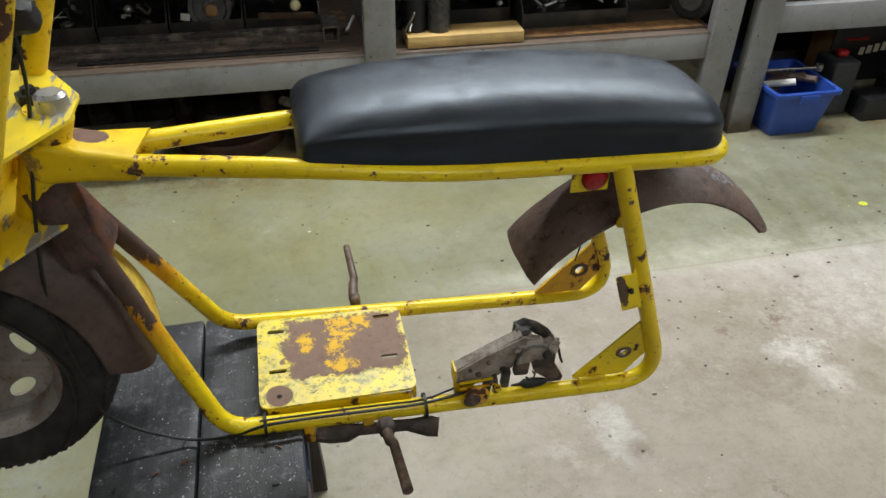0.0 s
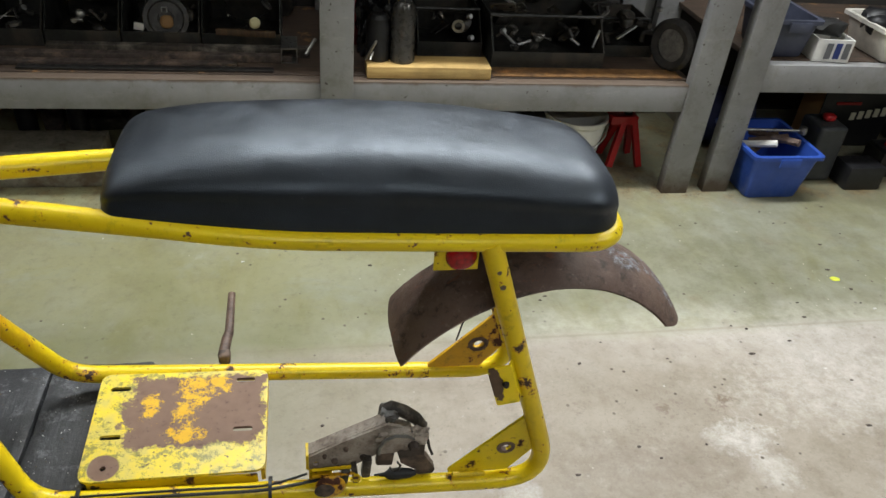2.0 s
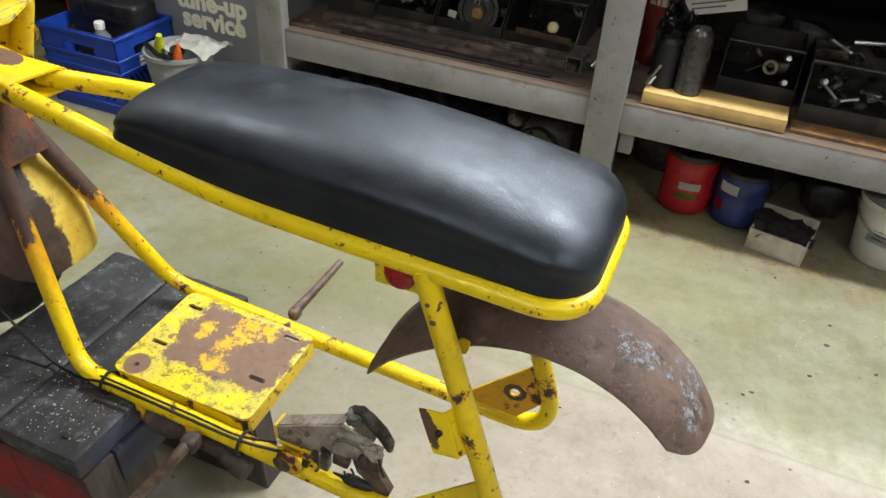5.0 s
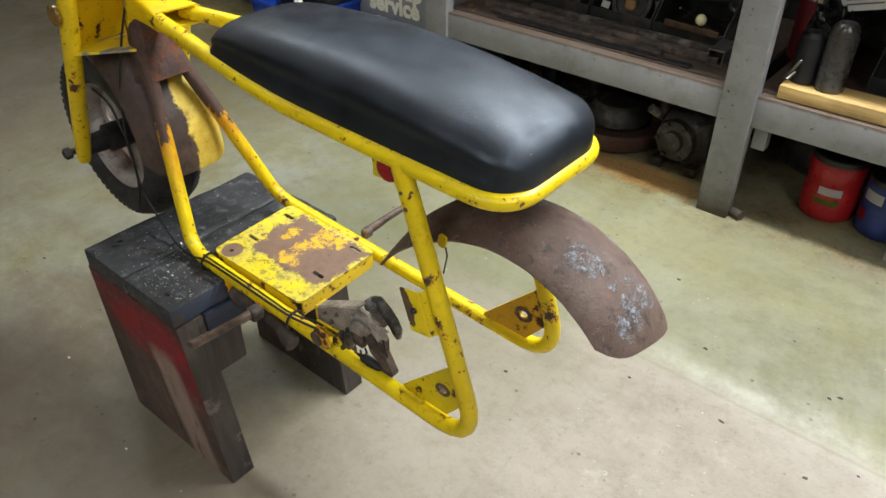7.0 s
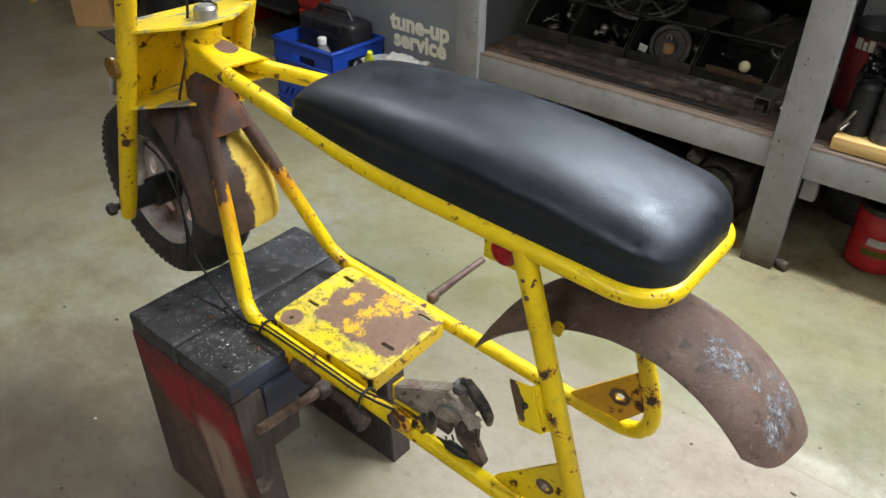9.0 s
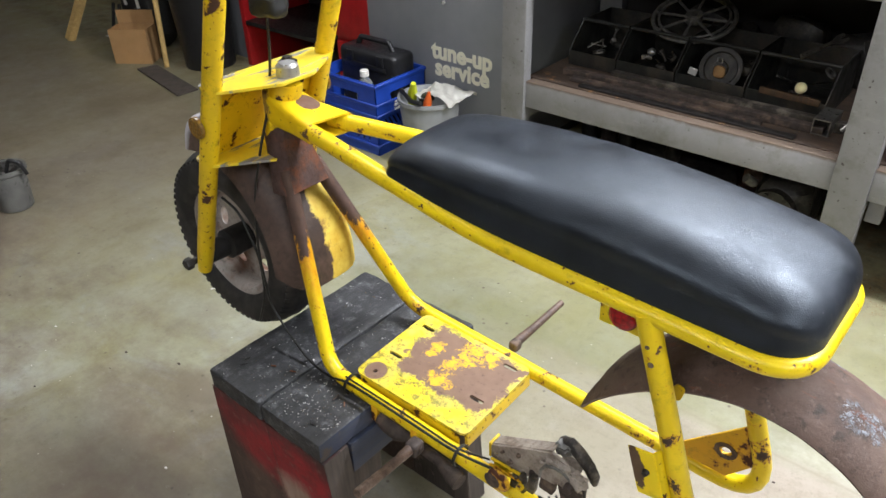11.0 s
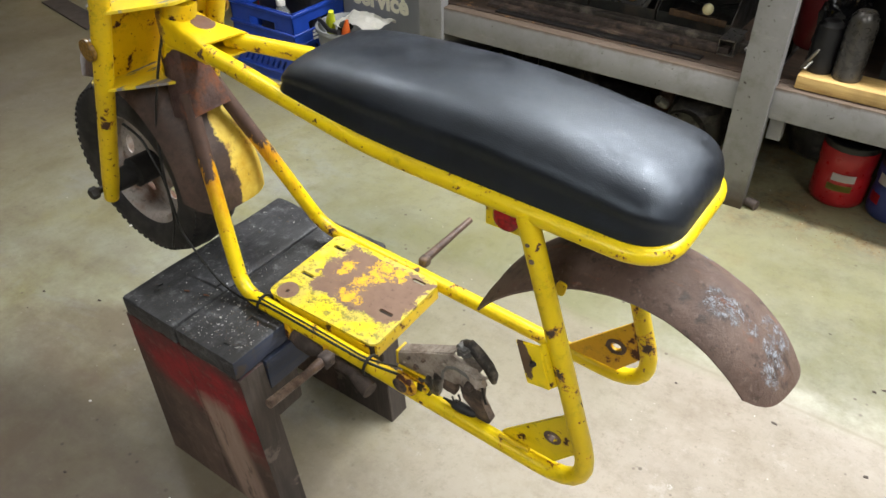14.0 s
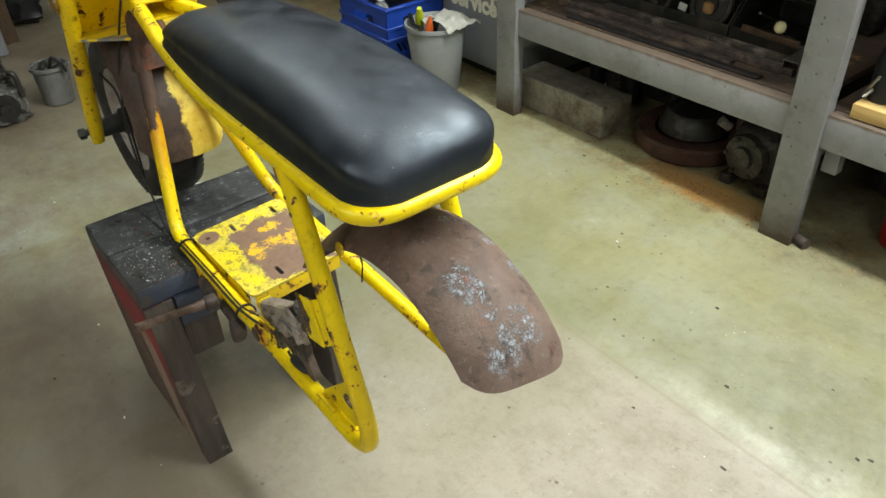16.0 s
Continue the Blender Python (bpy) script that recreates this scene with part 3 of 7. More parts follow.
    bloom = n.math("MULTIPLY", n.step(n.math("ADD", y, n.math("MULTIPLY", n.noise(2.4, 6, 0.7), 0.5)), 1.78, 1.98), n.step(x, 0.55, 1.2))
    b = n.mix(n.math("MULTIPLY", bloom, n.step(n.noise(14, 7, 0.8), 0.3, 0.6, 0.15, 0.6)), b, srgb(200, 196, 190))
    edge = n.step(n.math("ADD", y, n.math("MULTIPLY", n.math("SUBTRACT", n.noise(5, 6, 0.7), 0.5), 0.09)), 1.745, 1.695)
    right = n.step(n.math("ADD", x, n.math("MULTIPLY", n.math("SUBTRACT", n.noise(1.2, 5), 0.5), 1.1)), -0.35, 0.45)
    k = n.math("MULTIPLY", edge, right)
    col = n.mix(k, a, b)
    # rusty seepage along the shelf feet
    seep = n.math("MULTIPLY", n.step(n.math("ADD", y, n.math("MULTIPLY", n.noise(7, 6, 0.7), 0.3)), 2.42, 2.54), n.step(n.noise(9, 8, 0.8), 0.44, 0.6))
    col = n.mix(n.math("MULTIPLY", seep, 0.85), col, n.mix(n.step(n.noise(30, 6, 0.75), 0.4, 0.6), srgb(128, 102, 58), srgb(78, 66, 48)))
    sx, sy = n.math("MULTIPLY", n.math("ADD", x, -0.06), 4.2), n.math("MULTIPLY", n.math("ADD", y, -2.45), 14.0)
    sr = n.math("ADD", n.math("ADD", n.math("MULTIPLY", sx, sx), n.math("MULTIPLY", sy, sy)), n.math("MULTIPLY", n.math("SUBTRACT", n.noise(24, 8, 0.8), 0.5), 4.0))
    col = n.mix(n.step(sr, 1.2, 0.2, 0, 0.75), col, srgb(158, 112, 54))
    # brown soil to the west, deepened to carry the light's falloff in colour
    soil_and_falloff = n.step(n.math("ADD", x, n.math("MULTIPLY", n.math("SUBTRACT", n.noise(1.8, 6, 0.7), 0.5), 1.0)), -0.8, -1.9, 0, 0.75)
    low = n.step(n.math("ADD", y, n.math("MULTIPLY", n.noise(2.2, 5), 0.5)), 2.9, 2.3)
    col = n.mix(n.math("MULTIPLY", soil_and_falloff, low), col, n.mix(n.step(n.noise(5, 6, 0.7), 0.4, 0.6), srgb(98, 84, 72), srgb(116, 106, 90)))
    # brown smears, with the shade left of the stool mixed into their colour
    smear_and_shade = n.math("MULTIPLY", n.step(n.noise(2.4, 7, 0.72, n.stretch(1, 1.4, 1)), 0.44, 0.6, 0, 0.58), n.math("MULTIPLY", n.step(x, 0.15, -0.25), n.step(y, 1.5, 1.1)))
    col = n.mix(smear_and_shade, col, srgb(96, 78, 66))
    # brown stain by the stool, with its soft cast shadow put into the colour
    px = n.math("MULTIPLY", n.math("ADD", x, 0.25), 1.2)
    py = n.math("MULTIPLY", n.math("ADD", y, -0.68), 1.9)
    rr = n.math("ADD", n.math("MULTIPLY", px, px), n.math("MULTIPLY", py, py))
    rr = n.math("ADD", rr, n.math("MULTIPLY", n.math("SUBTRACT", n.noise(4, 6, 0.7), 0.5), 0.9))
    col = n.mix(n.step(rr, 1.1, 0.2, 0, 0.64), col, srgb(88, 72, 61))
    col = n.mix(n.step(n.noise(2.6, 6, 0.7), 0.6, 0.72, 0, 0.45), col, srgb(116, 98, 70))
    spots = n.math("MULTIPLY", n.step(n.voronoi(24), 0.12, 0.06), n.step(n.noise(3, 3), 0.48, 0.58))
    col = n.mix(spots, col, srgb(80, 70, 58))
    chips = n.math("MULTIPLY", n.step(n.voronoi(33), 0.07, 0.04), n.step(n.noise(2.2, 3), 0.5, 0.6))
    col = n.mix(chips, col, srgb(212, 208, 196))
    col = n.mix(n.step(n.noise(95, 3), 0.66, 0.74, 0, 0.45), col, srgb(92, 84, 68))
    col = n.mix(n.step(n.noise(60, 6, 0.8), 0.6, 0.7, 0, 0.15), col, srgb(196, 192, 178))
    col = n.mix(n.step(n.noise(34, 9, 0.86), 0.5, 0.64, 0, 0.3), col, srgb(98, 90, 74))
    col = n.mix(n.step(n.noise(6.2, 8, 0.8), 0.52, 0.66, 0, 0.28), col, srgb(108, 100, 80))
    lip = n.math("MULTIPLY", n.step(n.math("ABSOLUTE", n.math("ADD", y, n.math("ADD", n.math("MULTIPLY", n.noise(6, 6, 0.7), 0.08), -1.80)), 0), 0.08, 0.0), n.step(x, 0.15, 0.6))
    col = n.mix(n.math("MULTIPLY", lip, n.step(n.noise(9, 7, 0.75), 0.35, 0.65, 0.1, 0.5)), col, srgb(204, 199, 186))
    joint = n.step(n.math("ABSOLUTE", n.math("ADD", y, -1.722), 0), 0.006, 0.001)
    col = n.mix(n.math("MULTIPLY", joint, n.math("MULTIPLY", right, 0.25)), col, srgb(118, 104, 84))
    n.colour(col)
    n.rough(n.math("ADD", n.step(n.noise(8, 6, 0.7), 0.35, 0.7, 0.32, 0.56), n.math("MULTIPLY", k, 0.16)))
    n.bump(n.math("ADD", n.math("MULTIPLY", n.noise(60, 6, 0.7), 0.5), n.noise(6, 4)), 0.14, 0.002)
    return n.m


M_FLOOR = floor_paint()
M_WALL = plain("grey_wall", (120, 118, 112), 0.8, 0, 0.2, 4)
M_CEIL = plain("white_ceiling", (206, 204, 198), 0.85, 0, 0.1, 4)
M_WHITE = plain("white_plastic", (214, 212, 204), 0.45, 0, 0.12, 30)
M_BLUE_TUB = plain("blue_plastic_tub", (44, 76, 158), 0.42, 0, 0.15, 30)
M_BLUE_CRATE = plain("blue_crate_plastic", (28, 64, 158), 0.4, 0, 0.2, 30)
M_GREY_PLASTIC = plain("grey_plastic", (128, 130, 130), 0.5, 0, 0.12, 30)
M_BLACK_PLASTIC = plain("black_plastic", (26, 26, 28), 0.42, 0, 0.3, 40)
M_RED = plain("red_paint", (168, 26, 28), 0.4, 0, 0.25, 30)
M_RED_CAN = plain("red_can", (160, 26, 30), 0.35, 0, 0.15, 30)
M_BLUE_CAN = plain("blue_can", (38, 52, 106), 0.4, 0, 0.2, 30)
M_CABINET = plain("grey_cabinet_enamel", (126, 128, 132), 0.45, 0, 0.08, 12)
M_CARD = plain("brown_cardboard", (168, 130, 84), 0.85, 0, 0.15, 12)
M_CONCRETE = rusty("concrete_block", (140, 134, 118), (116, 110, 96), (96, 84, 66), 0.9, 26, 0.5)
M_BIN = rusty("dark_steel_bin", (50, 50, 46), (30, 31, 28), (66, 60, 52), 0.5, 18, 0.2)
M_JUNK = rusty("oily_scrap", (56, 53, 49), (28, 27, 25), (84, 79, 72), 0.45, 50, 0.4)
M_JUNK_LIGHT = rusty("worn_aluminium_scrap", (120, 118, 112), (80, 78, 74), (140, 138, 132), 0.45, 60, 0.3)
M_DULL_RED = plain("dull_red_can", (104, 22, 26), 0.4, 0, 0.25, 20)
M_MAT = plain("dusty_black_rubber", (74, 66, 59), 0.8, 0, 0.4, 25)
M_FOIL = plain("black_plastic_film", (20, 20, 22), 0.18, 0, 0.3, 30, 0.6)
M_CREAM = plain("cream_lettering", (222, 218, 196), 0.5, 0, 0.06, 40)
M_PAPER = plain("white_paper", (214, 212, 206), 0.8, 0, 0.06, 40)
M_INK = plain("grey_ink", (96, 96, 98), 0.7, 0, 0.1, 40)


# ---------------------------------------------------------------- mesh helpers
def finish(bm, smooth=True):
    bmesh.ops.recalc_face_normals(bm, faces=bm.faces)
    for f in bm.faces:
        f.smooth = smooth
    if smooth:
        for e in bm.edges:
            if len(e.link_faces) == 2 and e.calc_face_angle(0) > 0.7:
                e.smooth = False
    return bm


def thing(name, at, label, category, group="", kind=""):
    ob = new(name)
    ob.location = at
    return tagged(ob, label, category, group, kind)


def where(ob):
    p = Vector((0, 0, 0))
    while ob is not None:
        p += ob.location
        ob = ob.parent
    return p


def part(name, bm, material, parent=None, label="", smooth=True):
    """Links a bmesh, built in world places, as ONE mesh object under its thing or part."""
    finish(bm, smooth)
    if parent is not None:
        bmesh.ops.translate(bm, verts=bm.verts, vec=-where(parent))
    me = bpy.data.meshes.new(name)
    bm.to_mesh(me)
    bm.free()
    for m in material if isinstance(material, (list, tuple)) else [material]:
        me.materials.append(m)
    ob = new(name, me)
    ob.parent = parent
    return tagged(ob, label)


def solo(name, bm, material, at, label, category, group="", kind="", smooth=True):
    """A thing that is one mesh, with its origin at its base."""
    ob = part(name, bm, material, None, "", smooth)
    ob.data.transform(Matrix.Translation(-Vector(at)))
    ob.location = at
    return tagged(ob, label, category, group, kind)


def box(x0, x1, y0, y1, z0, z1, bevel=0.003, seg=2, bm=None, turn=None):
    bm = bm or bmesh.new()
    c = Matrix.Translation(((x0 + x1) / 2, (y0 + y1) / 2, (z0 + z1) / 2))
    if turn is not None:
        c = c @ turn
    r = bmesh.ops.create_cube(bm, size=1, matrix=c @ Matrix.Diagonal((abs(x1 - x0), abs(y1 - y0), abs(z1 - z0), 1)))
    if bevel:
        es = list({e for v in r["verts"] for e in v.link_edges})
        bmesh.ops.bevel(bm, geom=es, offset=bevel, segments=seg, affect="EDGES", profile=0.6)
    return bm


def fillet(points, radius, steps=7):
    """A path with its corners rounded."""
    pts = [Vector(p) for p in points]
    out = [pts[0]]
    for a, b, c in zip(pts, pts[1:], pts[2:]):
        u, v = (a - b).normalized(), (c - b).normalized()
        ang = u.angle(v)
        cut = min(radius / math.tan(ang / 2), (a - b).length * 0.49, (c - b).length * 0.49)
        if ang > 2.6:
            cut = max(cut, min(0.07, (a - b).length * 0.45, (c - b).length * 0.45))
        p, q = b + u * cut, b + v * cut
        for i in range(steps + 1):
            k = i / steps
            out.append((1 - k) ** 2 * p + 2 * k * (1 - k) * b + k * k * q)
    out.append(pts[-1])
    return out


def tube(points, r, bm=None, seg=14, cap=True, closed=False, flat=1.0):
    """A round bar or pipe along a path. r: one radius, or one for each point."""
    bm = bm or bmesh.new()
    pts = [Vector(p) for p in points]
    n = len(pts)
    rs = r if isinstance(r, (list, tuple)) else [r] * n
    rings, side = [], None
    for i, p in enumerate(pts):
        d = (pts[(i + 1) % n] - pts[i - 1]) if closed else (pts[min(i + 1, n - 1)] - pts[max(i - 1, 0)])
        d.normalize()
        if side is None:
            side = d.orthogonal().normalized()
        side = (side - d * side.dot(d)).normalized()
        up = d.cross(side)
        rings.append([bm.verts.new(p + (side * math.cos(a) + up * math.sin(a) * flat) * rs[i]) for a in (2 * math.pi * k / seg for k in range(seg))])
    for i in range(n if closed else n - 1):
        a, b = rings[i], rings[(i + 1) % n]
        for k in range(seg):
            bm.faces.new((a[k], a[(k + 1) % seg], b[(k + 1) % seg], b[k]))
    if cap and not closed:
        bm.faces.new(rings[0][::-1])
        bm.faces.new(rings[-1])
    return bm


def lathe(profile, m=None, seg=40, bm=None, closed=False):
    """Turns a profile of (radius, height) round the local z axis; m places it."""
    bm = bm or bmesh.new()
    m = m or Matrix.Identity(4)
    rings = []
    for r, z in profile:
        if r < 1e-6:
            rings.append([bm.verts.new(m @ Vector((0, 0, z)))])
        else:
            rings.append([bm.verts.new(m @ Vector((r * math.cos(2 * math.pi * k / seg), r * math.sin(2 * math.pi * k / seg), z))) for k in range(seg)])
    pairs = list(zip(rings, rings[1:] + rings[:1])) if closed else list(zip(rings, rings[1:]))
    for a, b in pairs:
        for k in range(seg):
            q = (k + 1) % seg
            if len(a) == 1 and len(b) == 1:
                continue
            if len(a) == 1:
                bm.faces.new((a[0], b[k], b[q]))
            elif len(b) == 1:
                bm.faces.new((a[k], a[q], b[0]))
            else:
                bm.faces.new((a[k], a[q], b[q], b[k]))
    return bm


def rounded(poly, radius, steps=4):
    pts = [Vector((*p, 0)) for p in poly]
    out = []
    for i, b in enumerate(pts):
        a, c = pts[i - 1], pts[(i + 1) % len(pts)]
        u, v = (a - b).normalized(), (c - b).normalized()
        cut = min(radius / max(0.2, math.tan(u.angle(v) / 2)), (a - b).length * 0.45, (c - b).length * 0.45)
        p, q = b + u * cut, b + v * cut
        for k in (j / steps for j in range(steps + 1)):
            w = (1 - k) ** 2 * p + 2 * k * (1 - k) * b + k * k * q
            out.append((w.x, w.y))
    return out


def ring(cx, cy, rx, ry=None, n=20, turn=0.0):
    ry = ry or rx
    c, s = math.cos(turn), math.sin(turn)
    return [(cx + rx * math.cos(a) * c - ry * math.sin(a) * s, cy + rx * math.cos(a) * s + ry * math.sin(a) * c) for a in (2 * math.pi * k / n for k in range(n))]


def sheet(outer, holes, thick, m, bm=None):
    """A flat plate with an outline and holes, in the local xy plane, thick along local z; m places it."""
    bm = bm or bmesh.new()
    edges, loops = [], []
    for loop in [outer, *holes]:
        vs = [bm.verts.new((x, y, 0)) for x, y in loop]
        edges += [bm.edges.new((vs[i - 1], vs[i])) for i in range(len(vs))]
        loops.append(vs)
    made = bmesh.ops.triangle_fill(bm, edges=edges, use_beauty=True, normal=(0, 0, 1))
    faces = [g for g in made["geom"] if isinstance(g, bmesh.types.BMFace)]
    top = {v: bm.verts.new((v.co.x, v.co.y, thick)) for loop in loops for v in loop}
    for f in faces:
        bm.faces.new([top[v] for v in f.verts])
    for loop in loops:
        for i in range(len(loop)):
            a, b = loop[i - 1], loop[i]
            bm.faces.new((a, b, top[b], top[a]))
    vs = [v for loop in loops for v in loop] + list(top.values())
    bmesh.ops.transform(bm, matrix=m, verts=vs)
    return bm


def frame_of(origin, x, y):
    """A pose with its local x and y axes along those directions."""
    x = Vector(x).normalized()
    z = x.cross(Vector(y)).normalized()
    y = z.cross(x)
    m = Matrix((x, y, z)).transposed().to_4x4()
    m.translation = Vector(origin)
    return m


XZ = frame_of((0, 0, 0), (1, 0, 0), (0, 0, 1))      # local z points to -y


def lump(c, s, seed, rough=0.2, detail=3):
    """A knobbly cast or cloth shape."""
    bm = bmesh.new()
    bmesh.ops.create_icosphere(bm, subdivisions=detail, radius=1)
    for v in bm.verts:
        d = v.co.normalized()
        p = Vector([math.copysign(abs(q) ** 0.7, q) for q in d])
        k = 1 + rough * noise.noise(d * 2.1 + Vector((seed, 0, 0))) + rough * 0.5 * noise.noise(d * 5 + Vector((0, seed, 0)))
        v.co = Vector(c) + Vector((p.x * s[0], p.y * s[1], p.z * s[2])) * k
    return bm


# ---------------------------------------------------------------- the room
def room():
    bm = bmesh.new()
    vs = [bm.verts.new(p) for p in ((-5.2, -3.2, 0), (4.2, -3.2, 0), (4.2, 3.25, 0), (-5.2, 3.25, 0))]
    bm.faces.new(vs)
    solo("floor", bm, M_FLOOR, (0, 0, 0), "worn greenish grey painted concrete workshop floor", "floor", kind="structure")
    solo("wall_north", box(-5.2, 4.2, 3.1, 3.25, 0, CEILING, 0), M_WALL, (0, 3.2, 0), "dull grey wall behind the shelves", "wall", kind="structure")
    solo("wall_south", box(-5.2, 4.2, -3.35, -3.2, 0, CEILING, 0), M_WALL, (0, -3.3, 0), "plain grey workshop wall", "wall", kind="structure")
    solo("wall_west", box(-5.35, -5.2, -3.2, 3.25, 0, CEILING, 0), M_WALL, (-5.3, 0, 0), "plain grey workshop wall", "wall", kind="structure")
    solo("wall_east", box(4.2, 4.35, -3.2, 3.25, 0, CEILING, 0), M_WALL, (4.3, 0, 0), "plain grey workshop wall", "wall", kind="structure")
    solo("ceiling", box(-5.35, 4.35, -3.35, 3.25, CEILING, CEILING + 0.1, 0), M_CEIL, (0, 0, CEILING), "white painted workshop ceiling", "ceiling", kind="structure")
    # housings for the assumed lamps, all out of view
    for lx, ly, z, along, length, _, _ in LAMPS:
        lamp = thing("unseen_ceiling_light", (lx, ly, CEILING), "unseen white fluorescent batten light assumed below the ceiling", "light", "ceiling lights")
        a, b = (length / 2 + 0.03, 0.09) if along else (0.09, length / 2 + 0.03)
        part("housing", box(lx - a, lx + a, ly - b, ly + b, z - 0.03, z + 0.03, 0.008), M_WHITE, lamp)
        for k in (-0.375 * length, 0.375 * length):
            hx, hy = (lx + k, ly) if along else (lx, ly + k)
            part("hanger", tube([(hx, hy, z + 0.03), (hx, hy, CEILING)], 0.003, seg=6), M_STEEL, lamp)


room()

# ---------------------------------------------------------------- shelving
FRONT = 2.385      # face of the shelf rails
RAIL_TOP = 0.366


def shelving():
    unit = thing("shelving_unit", (0.3, 2.6, 0), "grey painted timber workshop shelving loaded with old parts", "shelf")
    for x0 in (-0.75, 0.275, 1.356):
        part("post", box(x0, x0 + 0.088, FRONT - 0.012, FRONT + 0.028, 0, 1.75, 0.003), M_GREY_TIMBER, unit)
        part("post", box(x0, x0 + 0.088, 2.98, 3.02, 0, 1.75, 0.003), M_GREY_TIMBER, unit)
        part("cleat", box(x0 + 0.02, x0 + 0.062, FRONT + 0.03, 2.98, RAIL_TOP - 0.15, RAIL_TOP - 0.09, 0.003), M_GREY_TIMBER, unit)
    spans = ((-0.662, 0.275), (0.363, 1.356))
    for x0, x1 in spans:
        part("rail", box(x0, x1, FRONT, FRONT + 0.038, RAIL_TOP - 0.086, RAIL_TOP, 0.003), M_RUBBED_TIMBER, unit)
        part("shelf_board", box(x0 - 0.02, x1 + 0.02, FRONT + 0.039, 3.02, RAIL_TOP - 0.016, RAIL_TOP + 0.002, 0.002), M_SHELF_BOARD, unit)
        part("rail", box(x0, x1, FRONT, FRONT + 0.038, 0.75, 0.838, 0.003), M_GREY_TIMBER, unit)
        part("shelf_board", box(x0 - 0.02, x1 + 0.02, FRONT + 0.039, 3.02, 0.82, 0.838, 0.002), M_SHELF_BOARD, unit)
    part("bracket_block", box(0.3645, 0.402, 2.424, 2.458, 0.205, 0.279, 0.003), M_GREY_TIMBER, unit)
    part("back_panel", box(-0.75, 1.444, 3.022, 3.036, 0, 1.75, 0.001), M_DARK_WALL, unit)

    side = thing("shelving_unit", (2.3, 2.6, 0), "grey painted timber shelving with plastic tubs on it", "shelf")
    for x0 in (1.503, 2.9):
        part("post", box(x0, x0 + 0.086, FRONT - 0.005, FRONT + 0.035, 0, 1.75, 0.003), M_GREY_TIMBER, side)
        part("post", box(x0, x0 + 0.086, 2.98, 3.02, 0, 1.75, 0.003), M_GREY_TIMBER, side)
    part("rail", box(1.589, 2.9, FRONT, FRONT + 0.038, 0.346, 0.434, 0.003), M_GREY_TIMBER, side)
    part("shelf_board", box(1.57, 2.92, FRONT + 0.039, 3.02, 0.418, 0.436, 0.002), M_SHELF_BOARD, side)
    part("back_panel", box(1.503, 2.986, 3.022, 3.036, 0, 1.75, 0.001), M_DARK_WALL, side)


shelving()


# ---------------------------------------------------------------- the stool under the frame
def slab(corners, bevel=0.004):
    """A board from its eight corners: four below, four above, each in turn."""
    bm = bmesh.new()
    v = [bm.verts.new(c) for c in corners]
    for f in ((0, 3, 2, 1), (4, 5, 6, 7), (0, 1, 5, 4), (1, 2, 6, 5), (2, 3, 7, 6), (3, 0, 4, 7)):
        bm.faces.new([v[k] for k in f])
    bmesh.ops.bevel(bm, geom=bm.edges[:], offset=bevel, segments=2, affect="EDGES")
    return bm


def stained(ob, material):
    """Gives the faces that look to +x a second material."""
    ob.data.materials.append(material)
    for p in ob.data.polygons:
        if p.normal.x > 0.6:
            p.material_index = 1
    return ob


def worn(bm, depth, cuts):
    """Cuts a board finer and knocks its edges about."""
    bmesh.ops.subdivide_edges(bm, edges=[e for e in bm.edges if e.calc_length() > 0.03], cuts=cuts, use_grid_fill=True)
    bm.normal_update()
    for v in bm.verts:
        sharp = min(1.0, sum(abs(c) > 0.3 for c in v.normal) / 2)
        k = noise.noise(v.co * 24) + 0.7 * noise.noise(v.co * 70)
        v.co -= v.normal * depth * (0.25 + 0.75 * (sharp > 0.6)) * max(-0.3, k)
    return bm


def stool():
    st = thing("work_stool", (-0.11, 1.09, 0), "home-made wooden stool with oily black planks and red side boards", "stool")
    for x0, x1 in ((-0.247, -0.121), (-0.119, 0.012)):
        plank = part("plank", worn(box(x0, x1, 0.912, 1.262, 0.380, 0.417, 0.006), 0.0022, 11), M_STOOL_TOP, st)
        if x1 > 0:
            stained(plank, M_BLUE_EDGE)
    for y0, y1, near in ((0.914, 0.962, 1), (1.214, 1.262, 0)):
        for a, b, lo, hi, mat in ((-0.282 if near else -0.252, -0.1111, -0.252, -0.1141, M_STOOL_SIDE), (-0.1109, 0.034, -0.1139, 0.014, M_STOOL_SIDE if near else M_STOOL_LEG)):
            g = 0.018 if near else 0.006
            board = part("side_board", slab([(a, y0 + g, 0), (b, y0 + g, 0), (b, y1 + g, 0), (a, y1 + g, 0), (lo, y0, 0.379), (hi, y0, 0.379), (hi, y1, 0.379), (lo, y1, 0.379)], 0.0006 if near else 0.0016), mat, st)
            stained(board, M_STOOL_LEG)
    part("stretcher", box(-0.03, 0.016, 0.966, 1.210, 0.318, 0.378, 0.004), M_BLUE_EDGE, st)
    part("stretcher", box(-0.24, -0.2, 0.966, 1.210, 0.318, 0.378, 0.004), M_STOOL_LEG, st)
    part("block", box(-0.02, 0.008, 0.968, 1.03, 0.24, 0.316, 0.004), M_STOOL_LEG, st)


stool()

# ---------------------------------------------------------------- the minibike
MID = 1.118       # middle of the seat and rails
NECK = 1.104      # middle of the head tube and fork
R = 0.0116


